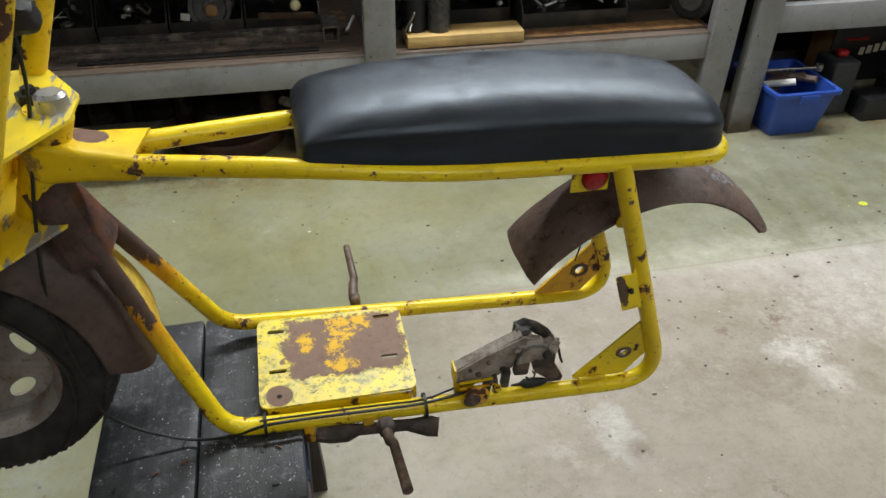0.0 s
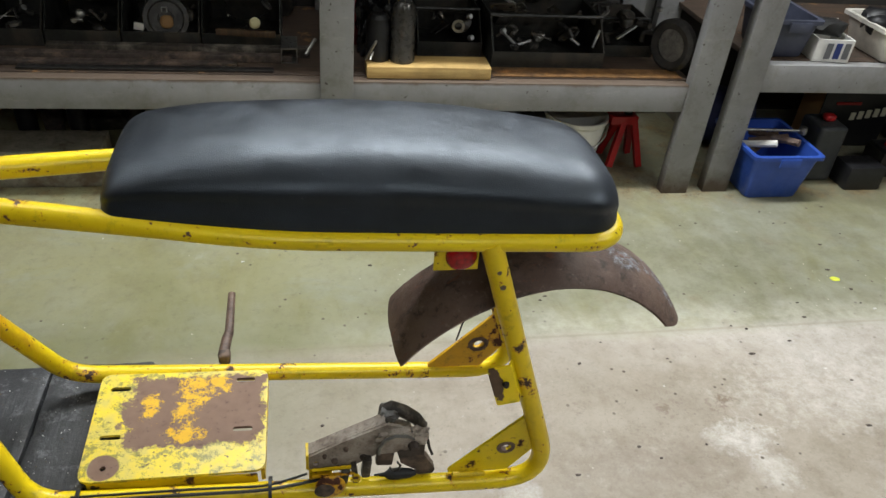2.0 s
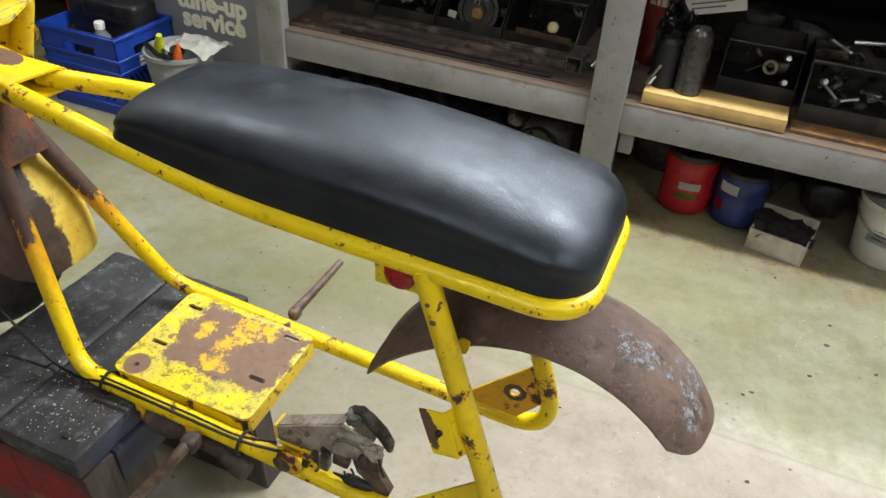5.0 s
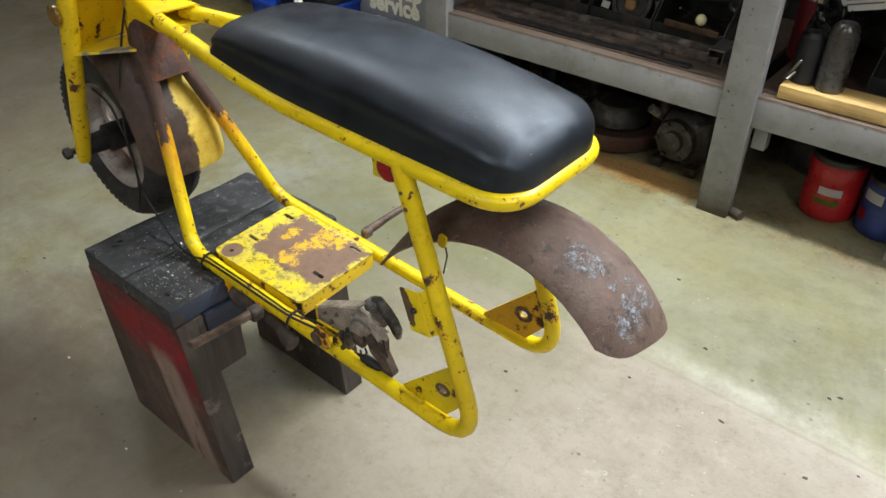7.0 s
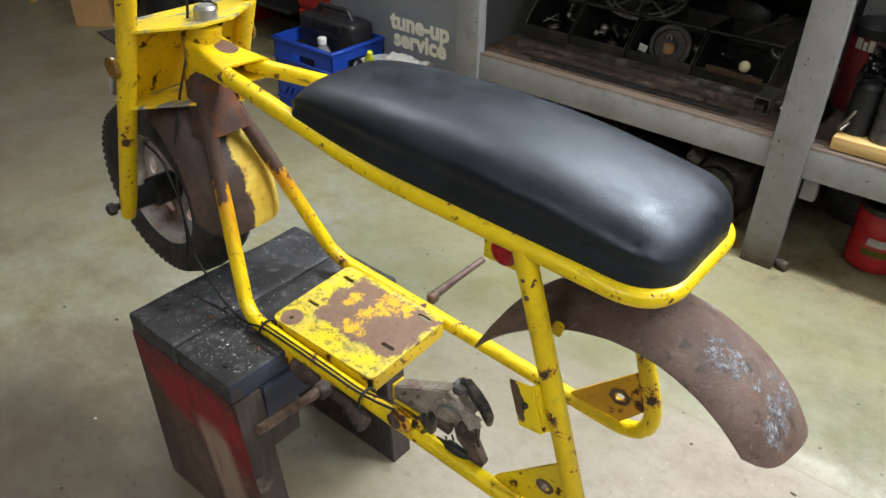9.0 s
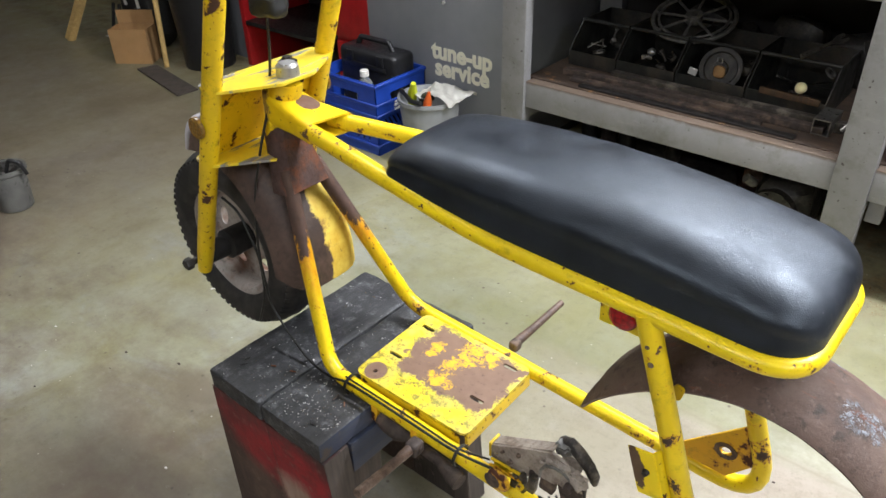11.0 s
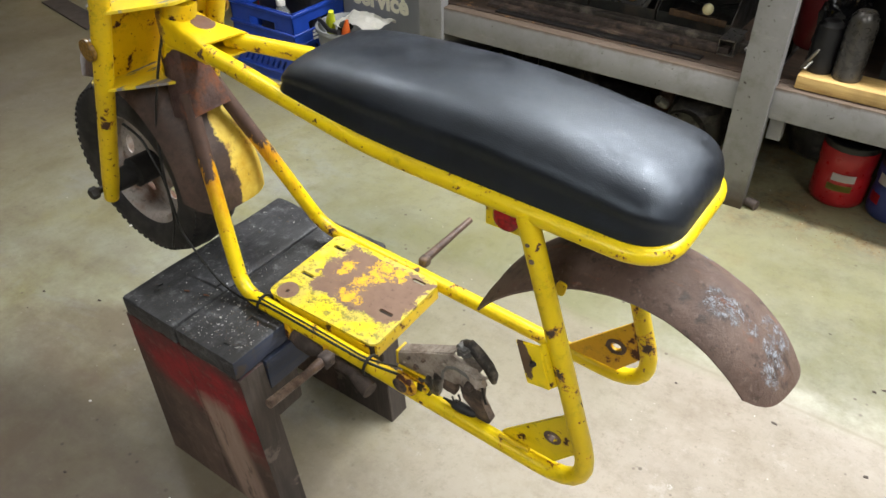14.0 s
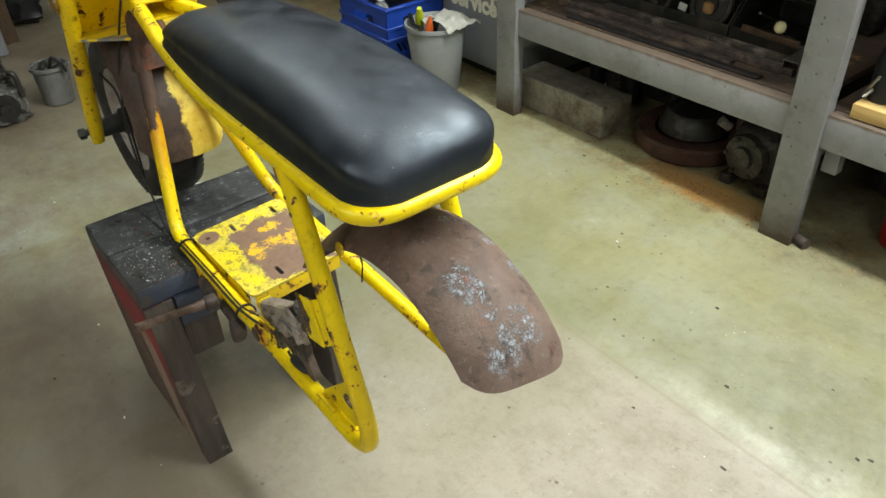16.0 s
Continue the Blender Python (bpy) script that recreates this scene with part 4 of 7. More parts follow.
def minibike():
    bike = thing("minibike", (0.15, MID, 0.42), "rusty yellow minibike frame with black seat, no engine or rear wheel", "minibike")
    # two bent side tubes: down tube, lower rail, seat post
    for s, top in ((-1, 1.079), (1, 1.130)):
        y = MID + s * 0.0935
        lift, tail = (0.0, 0.0) if s < 0 else (0.017, 0.011)
        path = [(-0.193, top, 0.715), (-0.083, y, 0.429 + lift), (0.527, y, 0.399 + tail), (0.405, y, 0.772)]
        part("frame_tube", tube(fillet(path, 0.055), R, seg=18), M_TUBE, bike)
    # seat rail: one tube bent round the tail
    a = [(-0.14, 1.079, 0.7965), (0.03, 1.046, 0.7935), (0.19, MID - 0.0925, 0.7790), (0.5475, MID - 0.0930, 0.7655)]
    b = [(x, 2 * MID - y, z) for x, y, z in a][::-1]
    b[-2:] = [(0.03, 1.170, 0.7865), (-0.14, 1.129, 0.7935)]
    line = fillet(a + b, 0.05, 9)
    rail = tube(line, [0.0098 + 0.0019 * min(1, max(0, (0.12 - p.x) / 0.12)) for p in line], seg=18)
    part("seat_rail", rail, M_RAIL, bike)
    # neck
    part("neck_sleeve", neck(), M_SLEEVE, bike)
    part("head_tube", tube([(-0.196, NECK, 0.849), (-0.236, NECK, 0.735)], 0.024, seg=28), M_YELLOW_WORN, bike)
    part("gusset", gusset(), M_GUSSET, bike)
    # engine plate
    out = rounded([(-0.105, -0.083), (0.105, -0.079), (0.105, 0.083), (-0.105, 0.083)], 0.014)
    slots = [rounded([(x - 0.012, y - 0.0035), (x + 0.012, y - 0.0035), (x + 0.012, y + 0.0035), (x - 0.012, y + 0.0035)], 0.003, 3) for x, y in ((-0.079, -0.02), (-0.079, 0.057), (0.076, -0.016), (0.076, 0.066))]
    holes = slots + [ring(-0.079, -0.065, 0.0035, n=12)]
    m = frame_of((0.066, MID, 0.4415), (1, 0, -0.028), (0, 1, 0.045))
    bm = sheet(out, holes, 0.004, m)
    bm2 = box(0.165, 0.1705, 1.045, 1.196, 0.4145, 0.4375, 0.002, turn=pose(0, 0, 0, 2.6, 0, 0))
    plate = part("engine_plate", bm, M_PLATE, bike, "yellow steel plate scraped to brown primer", smooth=False)
    part("flange", bm2, M_YELLOW_WORN, plate)
    part("flange", slab([(-0.030, 1.0370, 0.4180), (0.162, 1.0370, 0.4130), (0.162, 1.0395, 0.4130), (-0.030, 1.0395, 0.4180), (-0.030, 1.0370, 0.4395), (0.162, 1.0370, 0.4340), (0.162, 1.0395, 0.4340), (-0.030, 1.0395, 0.4395)], 0.001), M_YELLOW_WORN, plate)
    # axle plates
    for s in (-1, 1):
        y = MID + s * 0.0885
        up = 0.0 if s < 0 else 0.010
        out = rounded([(0.388, 0.420), (0.487, 0.520), (0.506, 0.466), (0.468, 0.418)], 0.004, 3)
        slot = ring(0.462, 0.460, 0.0072, 0.0054, turn=0.7)
        bm = sheet(out, [slot], 0.004, Matrix.Translation((0, y + 0.002, up)) @ XZ)
        p = part("axle_plate", bm, M_YELLOW if s < 0 else M_YELLOW_ORANGE, bike, smooth=False)
        eye = lathe([(0.0085, -0.0035), (0.0145, -0.0035), (0.0155, 0), (0.0145, 0.0035), (0.0085, 0.0035)], Matrix.Translation((0.462, y, 0.460 + up)) @ pose(0, 0, 0, 90, 0, 0) @ Matrix.Diagonal((0.80, 0.66, 1, 1) if s < 0 else (1.0, 0.85, 1, 1)), 24, closed=True)
        part("axle_eye", eye, M_RUST, p, "rusty washer round the axle hole")
    fenders(bike)
    seat(bike)
    fork(bike)
    small(bike)


def neck():
    """A folded sleeve that holds the two seat rails to the head tube, open at its rear end."""
    bm = bmesh.new()
    rows = [(-0.226, 0.024, 0.777, 0.834), (-0.20, 0.027, 0.778, 0.825), (-0.165, 0.031, 0.779, 0.814), (-0.1155, 0.0385, 0.779, 0.8085)]
    rings = []
    for inset in (0.0, 0.0028):
        for x, h, z0, z1 in rows if inset == 0 else rows[:1:-1]:
            pts = rounded([(-h + inset, z0 + inset), (h - inset, z0 + inset), (h - inset, z1 - inset), (-h + inset, z1 - inset)], 0.011, 5)
            lean = 0.006 if x == rows[-1][0] else 0.0
            rings.append([bm.verts.new((x + lean * y / h, NECK + y, z)) for y, z in pts])
    for a, b in zip(rings, rings[1:]):
        for k in range(len(a)):
            bm.faces.new((a[k - 1], a[k], b[k], b[k - 1]))
    bm.faces.new(rings[0])
    bm.faces.new(rings[-1])
    return bm


def gusset():
    """A folded steel skirt from the head tube down over the tops of the two down tubes."""
    bm = bmesh.new()
    rows = [((-0.245, 0.768), (-0.196, 0.780), 0.021), ((-0.238, 0.747), (-0.193, 0.757), 0.025), ((-0.226, 0.715), (-0.180, 0.724), 0.034), ((-0.214, 0.680), (-0.167, 0.687), 0.043)]
    rings = []
    for (xa, za), (xb, zb), h in rows:
        prof = [(xa + 0.004, NECK - h, za), ((xa + xb) / 2, NECK - h - 0.002, (za + zb) / 2), (xb - 0.012, NECK - h, zb - 0.003), (xb - 0.003, NECK - h * 0.8, zb), (xb, NECK, zb + 0.002), (xb - 0.003, NECK + h * 0.8, zb), (xb - 0.012, NECK + h, zb - 0.003), ((xa + xb) / 2, NECK + h + 0.002, (za + zb) / 2), (xa + 0.004, NECK + h, za)]
        rings.append([bm.verts.new(p) for p in prof])
    for a, b in zip(rings, rings[1:]):
        for k in range(8):
            bm.faces.new((a[k], a[k + 1], b[k + 1], b[k]))
    bmesh.ops.solidify(bm, geom=bm.faces[:], thickness=0.004)
    return bm


def arc_shell(cx, cz, y, a0, a1, r, half, crown, thick, flare=0.0, n=40, k=14, box_like=2.3, swell=0.0, crown_end=None, skew=0.0, dents=0.0, flat=0.0):
    """A mudguard: a crowned sheet bent along an arc, in the xz plane."""
    bm = bmesh.new()
    grids = []
    for inner in (0, 1):
        rows = []
        for i in range(n + 1):
            f = i / n
            row = []
            for j in range(k + 1):
                v = -1 + 2 * j / k
                cut = math.copysign(7.0, a1 - a0) * abs(v) ** 6
                a = math.radians(a0 + cut * 0.08 + (a1 - a0 - cut * 1.08) * f)
                a -= math.radians(skew * v * f ** 3)
                rise = crown if crown_end is None else crown + (crown_end - crown) * f
                rr = r + swell * math.sin(math.pi * f) + rise * (1 - abs(v) ** box_like) - (thick if inner else 0)
                rr += flat * crown * max(0, 1 - f / 0.28) ** 1.5 * abs(v) ** box_like
                rr += dents * (noise.noise(Vector((f * 5, v * 1.6, 3.0))) + 0.5 * noise.noise(Vector((f * 14, v * 4, 7.0))))
                hw = half * (1 + flare * f) - (thick * 0.6 if inner else 0)
                row.append(bm.verts.new((cx + rr * math.cos(a), y + hw * v, cz + rr * math.sin(a))))
            rows.append(row)
        grids.append(rows)
        for i in range(n):
            for j in range(k):
                f4 = (rows[i][j], rows[i + 1][j], rows[i + 1][j + 1], rows[i][j + 1])
                face = bm.faces.new(f4)
                face.material_index = inner
    o, q = grids
    for i in range(n):
        bm.faces.new((o[i][0], o[i + 1][0], q[i + 1][0], q[i][0]))
        bm.faces.new((o[i][k], o[i + 1][k], q[i + 1][k], q[i][k]))
    for j in range(k):
        bm.faces.new((o[0][j], o[0][j + 1], q[0][j + 1], q[0][j]))
        bm.faces.new((o[n][j], o[n][j + 1], q[n][j + 1], q[n][j]))
    return bm


def fenders(bike):
    bm = arc_shell(0.515, 0.485, MID + 0.002, 154, 35.5, 0.1885, 0.063, 0.025, 0.003, n=56, k=18, box_like=2.5, swell=0.010, crown_end=0.017, skew=3.0, dents=0.0016, flat=0.75)
    f = part("rear_mudguard", bm, [M_FENDER_R, M_MUD], bike, "brown rusty rear mudguard with flaking grey primer")
    part("tab", sheet(rounded([(-0.006, -0.008), (0.006, -0.008), (0.006, 0.010), (-0.006, 0.010)], 0.005), [], 0.003, frame_of((0.437, 1.058, 0.664), (1, 0, -0.2), (0.1, 0, 1))), M_YELLOW_WORN, f, smooth=False)
    bm = arc_shell(-0.367, 0.537, NECK + 0.006, 107, -4, 0.168, 0.060, 0.046, 0.003, 0.30, box_like=4.5, dents=0.0012)
    part("front_mudguard", bm, [M_FENDER_F, M_MUD], bike, "brown rusty front mudguard with yellow paint on one flank")


def blend(x, table):
    """A smooth curve through a short table of (x, value)."""
    n = len(table)
    for i in range(n - 1):
        (a, p), (b, q) = table[i], table[i + 1]
        if x <= b or i == n - 2:
            k = min(1, max(0, (x - a) / (b - a)))
            before, after = table[max(0, i - 1)], table[min(n - 1, i + 2)]
            m0 = (q - before[1]) / (b - before[0]) * (b - a)
            m1 = (after[1] - p) / (after[0] - a) * (b - a)
            return (2 * k ** 3 - 3 * k * k + 1) * p + (k ** 3 - 2 * k * k + k) * m0 + (3 * k * k - 2 * k ** 3) * q + (k ** 3 - k * k) * m1


def seat(bike):
    """A moulded cushion: flat-topped rounded section, blunt nose, square tail with round corners."""
    bm = bmesh.new()
    n, k = 60, 36
    x0, x1 = 0.045, 0.5505
    rows = []
    for i in range(n + 1):
        x = x0 + (x1 - x0) * (0.5 - 0.5 * math.cos(math.pi * i / n))
        f = (x - x0) / (x1 - x0)
        base = blend(x, [(0.0, 0.801), (0.12, 0.790), (0.24, 0.780), (0.56, 0.768)])
        half = blend(x, [(0.03, 0.075), (0.12, 0.084), (0.24, 0.0905), (0.56, 0.0905)])
        d = x1 - x
        if d < 0.048:
            half += math.sqrt(max(0, 0.048 ** 2 - (0.048 - d) ** 2)) - 0.048
        g = x - x0
        if g < 0.014:
            half += math.sqrt(max(0, 0.014 ** 2 - (0.014 - g) ** 2)) - 0.014
        top = blend(f, SEAT_TOP) + 0.0098
        if d < 0.045:
            top *= 0.35 + 0.65 * max(0, 1 - (1 - d / 0.045) ** 2.6) ** (1 / 2.6)
        if g < 0.026:
            top *= 0.4 + 0.6 * max(0, 1 - (1 - g / 0.026) ** 2.2) ** (1 / 2.2)
        row = []
        for j in range(k + 1):
            a = math.pi * j / k
            c, s = math.cos(a), math.sin(a)
            v = abs(s) ** 0.52
            yy = -half * math.copysign(abs(c) ** 0.5, c)
            yy *= 1 - 0.035 * v ** 2.2 + 0.030 * max(0, 1 - v / 0.42) + 0.024 * math.exp(-((v - 0.68) / 0.15) ** 2)
            if yy > 0:
                yy *= 1 + 0.10 * min(1, v * 1.5)
            pinch = math.exp(-((v - 0.43) / 0.09) ** 2)
            yy *= 1 - 0.028 * pinch
            zz = top * v * (1 + 0.05 * (1 - (yy / max(half, 0.001)) ** 2))
            q = Vector((x * 9, yy * 12, zz * 12))
            soft = min(1, v * 1.4) * min(1, f * 6, (1 - f) * 8)
            zz += soft * (0.0008 * noise.noise(q) + 0.0007 * noise.noise(q * 3.1))
            row.append(bm.verts.new((x, MID + yy, base + zz)))
        rows.append(row)
    for a, b in zip(rows, rows[1:]):
        for j in range(k):
            bm.faces.new((a[j], a[j + 1], b[j + 1], b[j]))
        bm.faces.new((a[k], a[0], b[0], b[k]))
    bm.faces.new(rows[0])
    bm.faces.new(rows[-1][::-1])
    bmesh.ops.remove_doubles(bm, verts=bm.verts, dist=0.0004)
    part("seat", bm, M_VINYL, bike, "long black grained vinyl seat cushion")


SEAT_TOP = [(0, 0.026), (0.1, 0.042), (0.25, 0.055), (0.45, 0.064), (0.65, 0.063), (0.85, 0.053), (1, 0.040)]


def rake(z):
    """Fork line: x at the height z."""
    return -0.355 + (z - 0.515) * 0.372


def fork(bike):
    for s in (-1, 1):
        y = NECK + s * 0.100
        leg = tube([(rake(z), y, z) for z in (0.514, 0.53, 0.56, 1.08)], [0.0115, 0.0125, 0.0138, 0.0138], seg=16)
        part("fork_leg", leg, M_YELLOW_WORN, bike, "chipped yellow fork leg")
        z = 0.797
        disc = lathe([(0, 0.006), (0.0125, 0.006), (0.0135, 0.004), (0.0155, 0.005), (0.016, 0.002), (0.016, 0)], Matrix.Translation((rake(z) - 0.008, y + s * 0.0142, z)) @ pose(0, 0, 0, -90 * s, 0, 0), 24)
        part("side_reflector", disc, M_AMBER_LENS, bike, "amber round reflector")
    for z, tip in ((0.850, -0.170), (0.730, -0.20)):
        out = rounded([(rake(z) - 0.03, -0.105), (rake(z) + 0.015, -0.105), (tip, -0.028), (tip, 0.028), (rake(z) + 0.015, 0.105), (rake(z) - 0.03, 0.105)], 0.012)
        part("fork_bridge", sheet(out, [], 0.004, Matrix.Translation((0, NECK, z))), M_BRIDGE, bike, smooth=False)
    bm = bmesh.new()
    vs = [bm.verts.new((rake(z) - 0.012, NECK + s * 0.1, z)) for z, s in ((0.849, -1), (0.849, 1), (0.731, 1), (0.731, -1))]
    bm.faces.new(vs)
    bmesh.ops.solidify(bm, geom=bm.faces[:], thickness=0.003)
    part("front_panel", bm, M_YELLOW_WORN, bike, smooth=False)
    bolt = lathe([(0, 0.018), (0.012, 0.018), (0.016, 0.014), (0.017, 0.0)], Matrix.Translation((-0.190, 1.103, 0.854)), 16)
    part("stem_nut", bolt, M_ZINC, bike, "worn zinc stem nut")
    bolt = lathe([(0, 0.016), (0.007, 0.016), (0.008, 0.01), (0.014, 0.01), (0.014, 0)], Matrix.Translation((-0.215, 1.124, 0.854)), 6)
    part("stem_bolt", bolt, M_STEEL_DARK, bike, "black hexagon bolt")
    wheel(bike)


def wheel(bike):
    c = Vector((rake(0.524) - 0.014, NECK, 0.530))
    m = Matrix.Translation(c) @ pose(0, 0, 0, 90, 0, 0)
    w = thing("front_wheel", c, "", "")
    w.parent = bike
    w.location = c - bike.location
    prof = [(0.099, -0.036), (0.108, -0.044), (0.125, -0.048), (0.143, -0.046), (0.153, -0.040), (0.160, -0.026), (0.164, 0), (0.160, 0.026), (0.153, 0.040), (0.143, 0.046), (0.125, 0.048), (0.108, 0.044), (0.099, 0.036)]
    bm = lathe(prof, m, 72)
    part("tyre", bm, M_TYRE, w, "worn black treaded tyre")
    lug = bmesh.new()
    for i in range(64):
        a = 2 * math.pi * i / 64
        for s in (-1, 1):
            t = m @ pose(0, 0, 0, 0, 0, math.degrees(a)) @ Matrix.Translation((0.1530, 0, s * 0.031)) @ pose(0, 0, 0, 0, s * -24, 0)
            bmesh.ops.create_cube(lug, size=1, matrix=t @ Matrix.Diagonal((0.008, 0.0085, 0.026, 1)))
    tagged(part("tread", lug, M_TYRE, w, smooth=False), kind="stuff")
    rim = lathe([(0.100, -0.038), (0.104, -0.036), (0.098, -0.030), (0.092, -0.02), (0.090, 0), (0.092, 0.02), (0.098, 0.030), (0.104, 0.036), (0.100, 0.038), (0.090, 0.028), (0.086, 0), (0.090, -0.028)], m, 56, closed=True)
    part("rim", rim, M_WHEEL, w, "rusty pressed steel rim")
    slots = []
    for i in range(5):
        a = 2 * math.pi * i / 5 + 0.35
        slots.append(ring(0.062 * math.cos(a), 0.062 * math.sin(a), 0.011, 0.020, 18, a))
    disc = sheet(ring(0, 0, 0.090, n=56), slots + [ring(0, 0, 0.012)], 0.003, m)
    part("disc", disc, M_WHEEL, w, "rusted grey wheel disc with slots")
    part("hub", lathe([(0, -0.088), (0.017, -0.088), (0.019, -0.05), (0.024, -0.045), (0.026, 0.045), (0.019, 0.05), (0.017, 0.088), (0, 0.088)], m, 24), M_BLACK, w)
    part("axle", tube([c + Vector((0, s * 0.126, 0)) for s in (-1, 1)], 0.006, seg=12), M_STEEL_DARK, w)
    for s in (-1, 1):
        nut = lathe([(0, 0.012), (0.009, 0.012), (0.0105, 0.009), (0.0105, 0)], Matrix.Translation(c + Vector((0, s * 0.1155, 0))) @ pose(0, 0, 0, -90 * s, 0, 0), 6)
        part("axle_nut", nut, M_STEEL_DARK, w)


M_WHEEL = rusty("grey_wheel_steel", (172, 164, 156), (136, 124, 114), (128, 94, 76), 0.6, 22, 0.3)


def small(bike):
    # rear reflector on its bracket
    z, x = 0.750, 0.376
    p = part("reflector_bracket", box(x - 0.024, x + 0.022, 1.034, 1.037, z - 0.019, z + 0.016, 0.001), M_YELLOW, bike)
    lens = lathe([(0, 0.008), (0.009, 0.0076), (0.0135, 0.006), (0.016, 0.003), (0.016, 0)], Matrix.Translation((x + 0.003, 1.033, z)) @ pose(0, 0, 0, 90, 0, 0), 28)
    part("lens", lens, M_RED_LENS, p, "round red reflector lens")
    for hz, hr in ((0.741, 0.0026), (0.7225, 0.0034), (0.590, 0.0022)):
        hx = 0.405 + (0.772 - hz) / 0.373 * 0.122
        part("bolt_hole", lathe([(0, 0.0012), (hr * 0.8, 0.0010), (hr, 0)], Matrix.Translation((hx, MID - 0.0935 - R + 0.0004, hz)) @ pose(0, 0, 0, 90, 0, 0), 14), M_RUST_DARK, bike)
    # folded bracket on the seat post
    b = part("bracket", slab([(0.433, 1.003, 0.5605), (0.461, 1.0065, 0.5610), (0.461, 1.0095, 0.5610), (0.433, 1.006, 0.5605), (0.4145, 1.003, 0.618), (0.4425, 1.0065, 0.620), (0.4425, 1.0095, 0.620), (0.4145, 1.006, 0.618)], 0.0012), M_BRACKET, bike, "bent bracket with yellow paint worn brown")
    part("flange", slab([(0.4585, 1.0098, 0.5615), (0.461, 1.0098, 0.5615), (0.470, 1.026, 0.5615), (0.4675, 1.026, 0.5615), (0.440, 1.0098, 0.6195), (0.4425, 1.0098, 0.6195), (0.4515, 1.026, 0.6195), (0.449, 1.026, 0.6195)], 0.0008), M_YELLOW, b)
    part("bolt_head", lathe([(0, 0.004), (0.003, 0.004), (0.0042, 0)], Matrix.Translation((0.4385, 1.0035, 0.5945)) @ pose(0, 0, 0, 90, 0, 0), 10), M_STEEL_DARK, b)
    # foot pegs in their clevises
    for s, tip in ((-1, 0.876), (1, 1.372)):
        y = MID + s * 0.125
        dx, dz = (0.0, 0.0) if s < 0 else (-0.010, 0.012)
        peg = tube([(0.118 + dx, y, 0.424 + dz), (0.121 + dx, y + (tip - y) * 0.25, 0.428 + dz), (0.124 + dx, y + (tip - y) * 0.3, 0.432 + dz), (0.128 + dx * 1.6, tip, 0.443)], [0.0078, 0.0072, 0.0064, 0.0068 if s < 0 else 0.0056], seg=16)
        p = part("foot_peg", peg, M_PEG, bike, "bare rusty steel foot peg")
        c = 0.002 if s < 0 else 0.0038
        part("clevis", box(0.108 + dx + c, 0.132 + dx - c, y - 0.014 + c, y + 0.012 - c, 0.411 + dz + c, 0.436 + dz - c, 0.006, 3), M_RUST_DARK, p)
        part("pin", tube([(0.104 + dx + 2.2 * c, y, 0.425 + dz), (0.136 + dx - 2.2 * c, y, 0.425 + dz)], 0.004, seg=10), M_RUST_DARK, p)
    bm = tube([(0.03, 1.017, 0.404), (0.048, 1.014, 0.403), (0.07, 1.013, 0.402), (0.085, 1.013, 0.402), (0.15, 1.010, 0.400), (0.155, 1.008, 0.400), (0.178, 1.004, 0.398), (0.192, 1.0, 0.397)], [0.012, 0.014, 0.014, 0.008, 0.008, 0.009, 0.014, 0.013], seg=12, flat=0.75)
    part("peg_bar", bm, M_RUST_DARK, bike, "rusty bar under the frame rail")
    pts = [(0.075 + 0.0012 * k, 1.022 + 0.006 * math.cos(k * 1.1), 0.414 + 0.006 * math.sin(k * 1.1)) for k in range(40)]
    part("spring", tube(pts, 0.0016, seg=6), M_STEEL, bike, "small steel return spring")
    for x in (0.022, 0.1):
        part("lug", box(x - 0.008, x + 0.006, 1.012, 1.03, 0.392, 0.424, 0.003), M_YELLOW_ORANGE, bike)
    brake(bike)
    cables(bike)
    # thin wire hanging from the rear mudguard
    part("wire", tube([(0.41, 1.1, 0.655), (0.405, 1.1, 0.62), (0.408, 1.1, 0.605), (0.402, 1.1, 0.575)], 0.0011, seg=6), M_STEEL_DARK, bike)


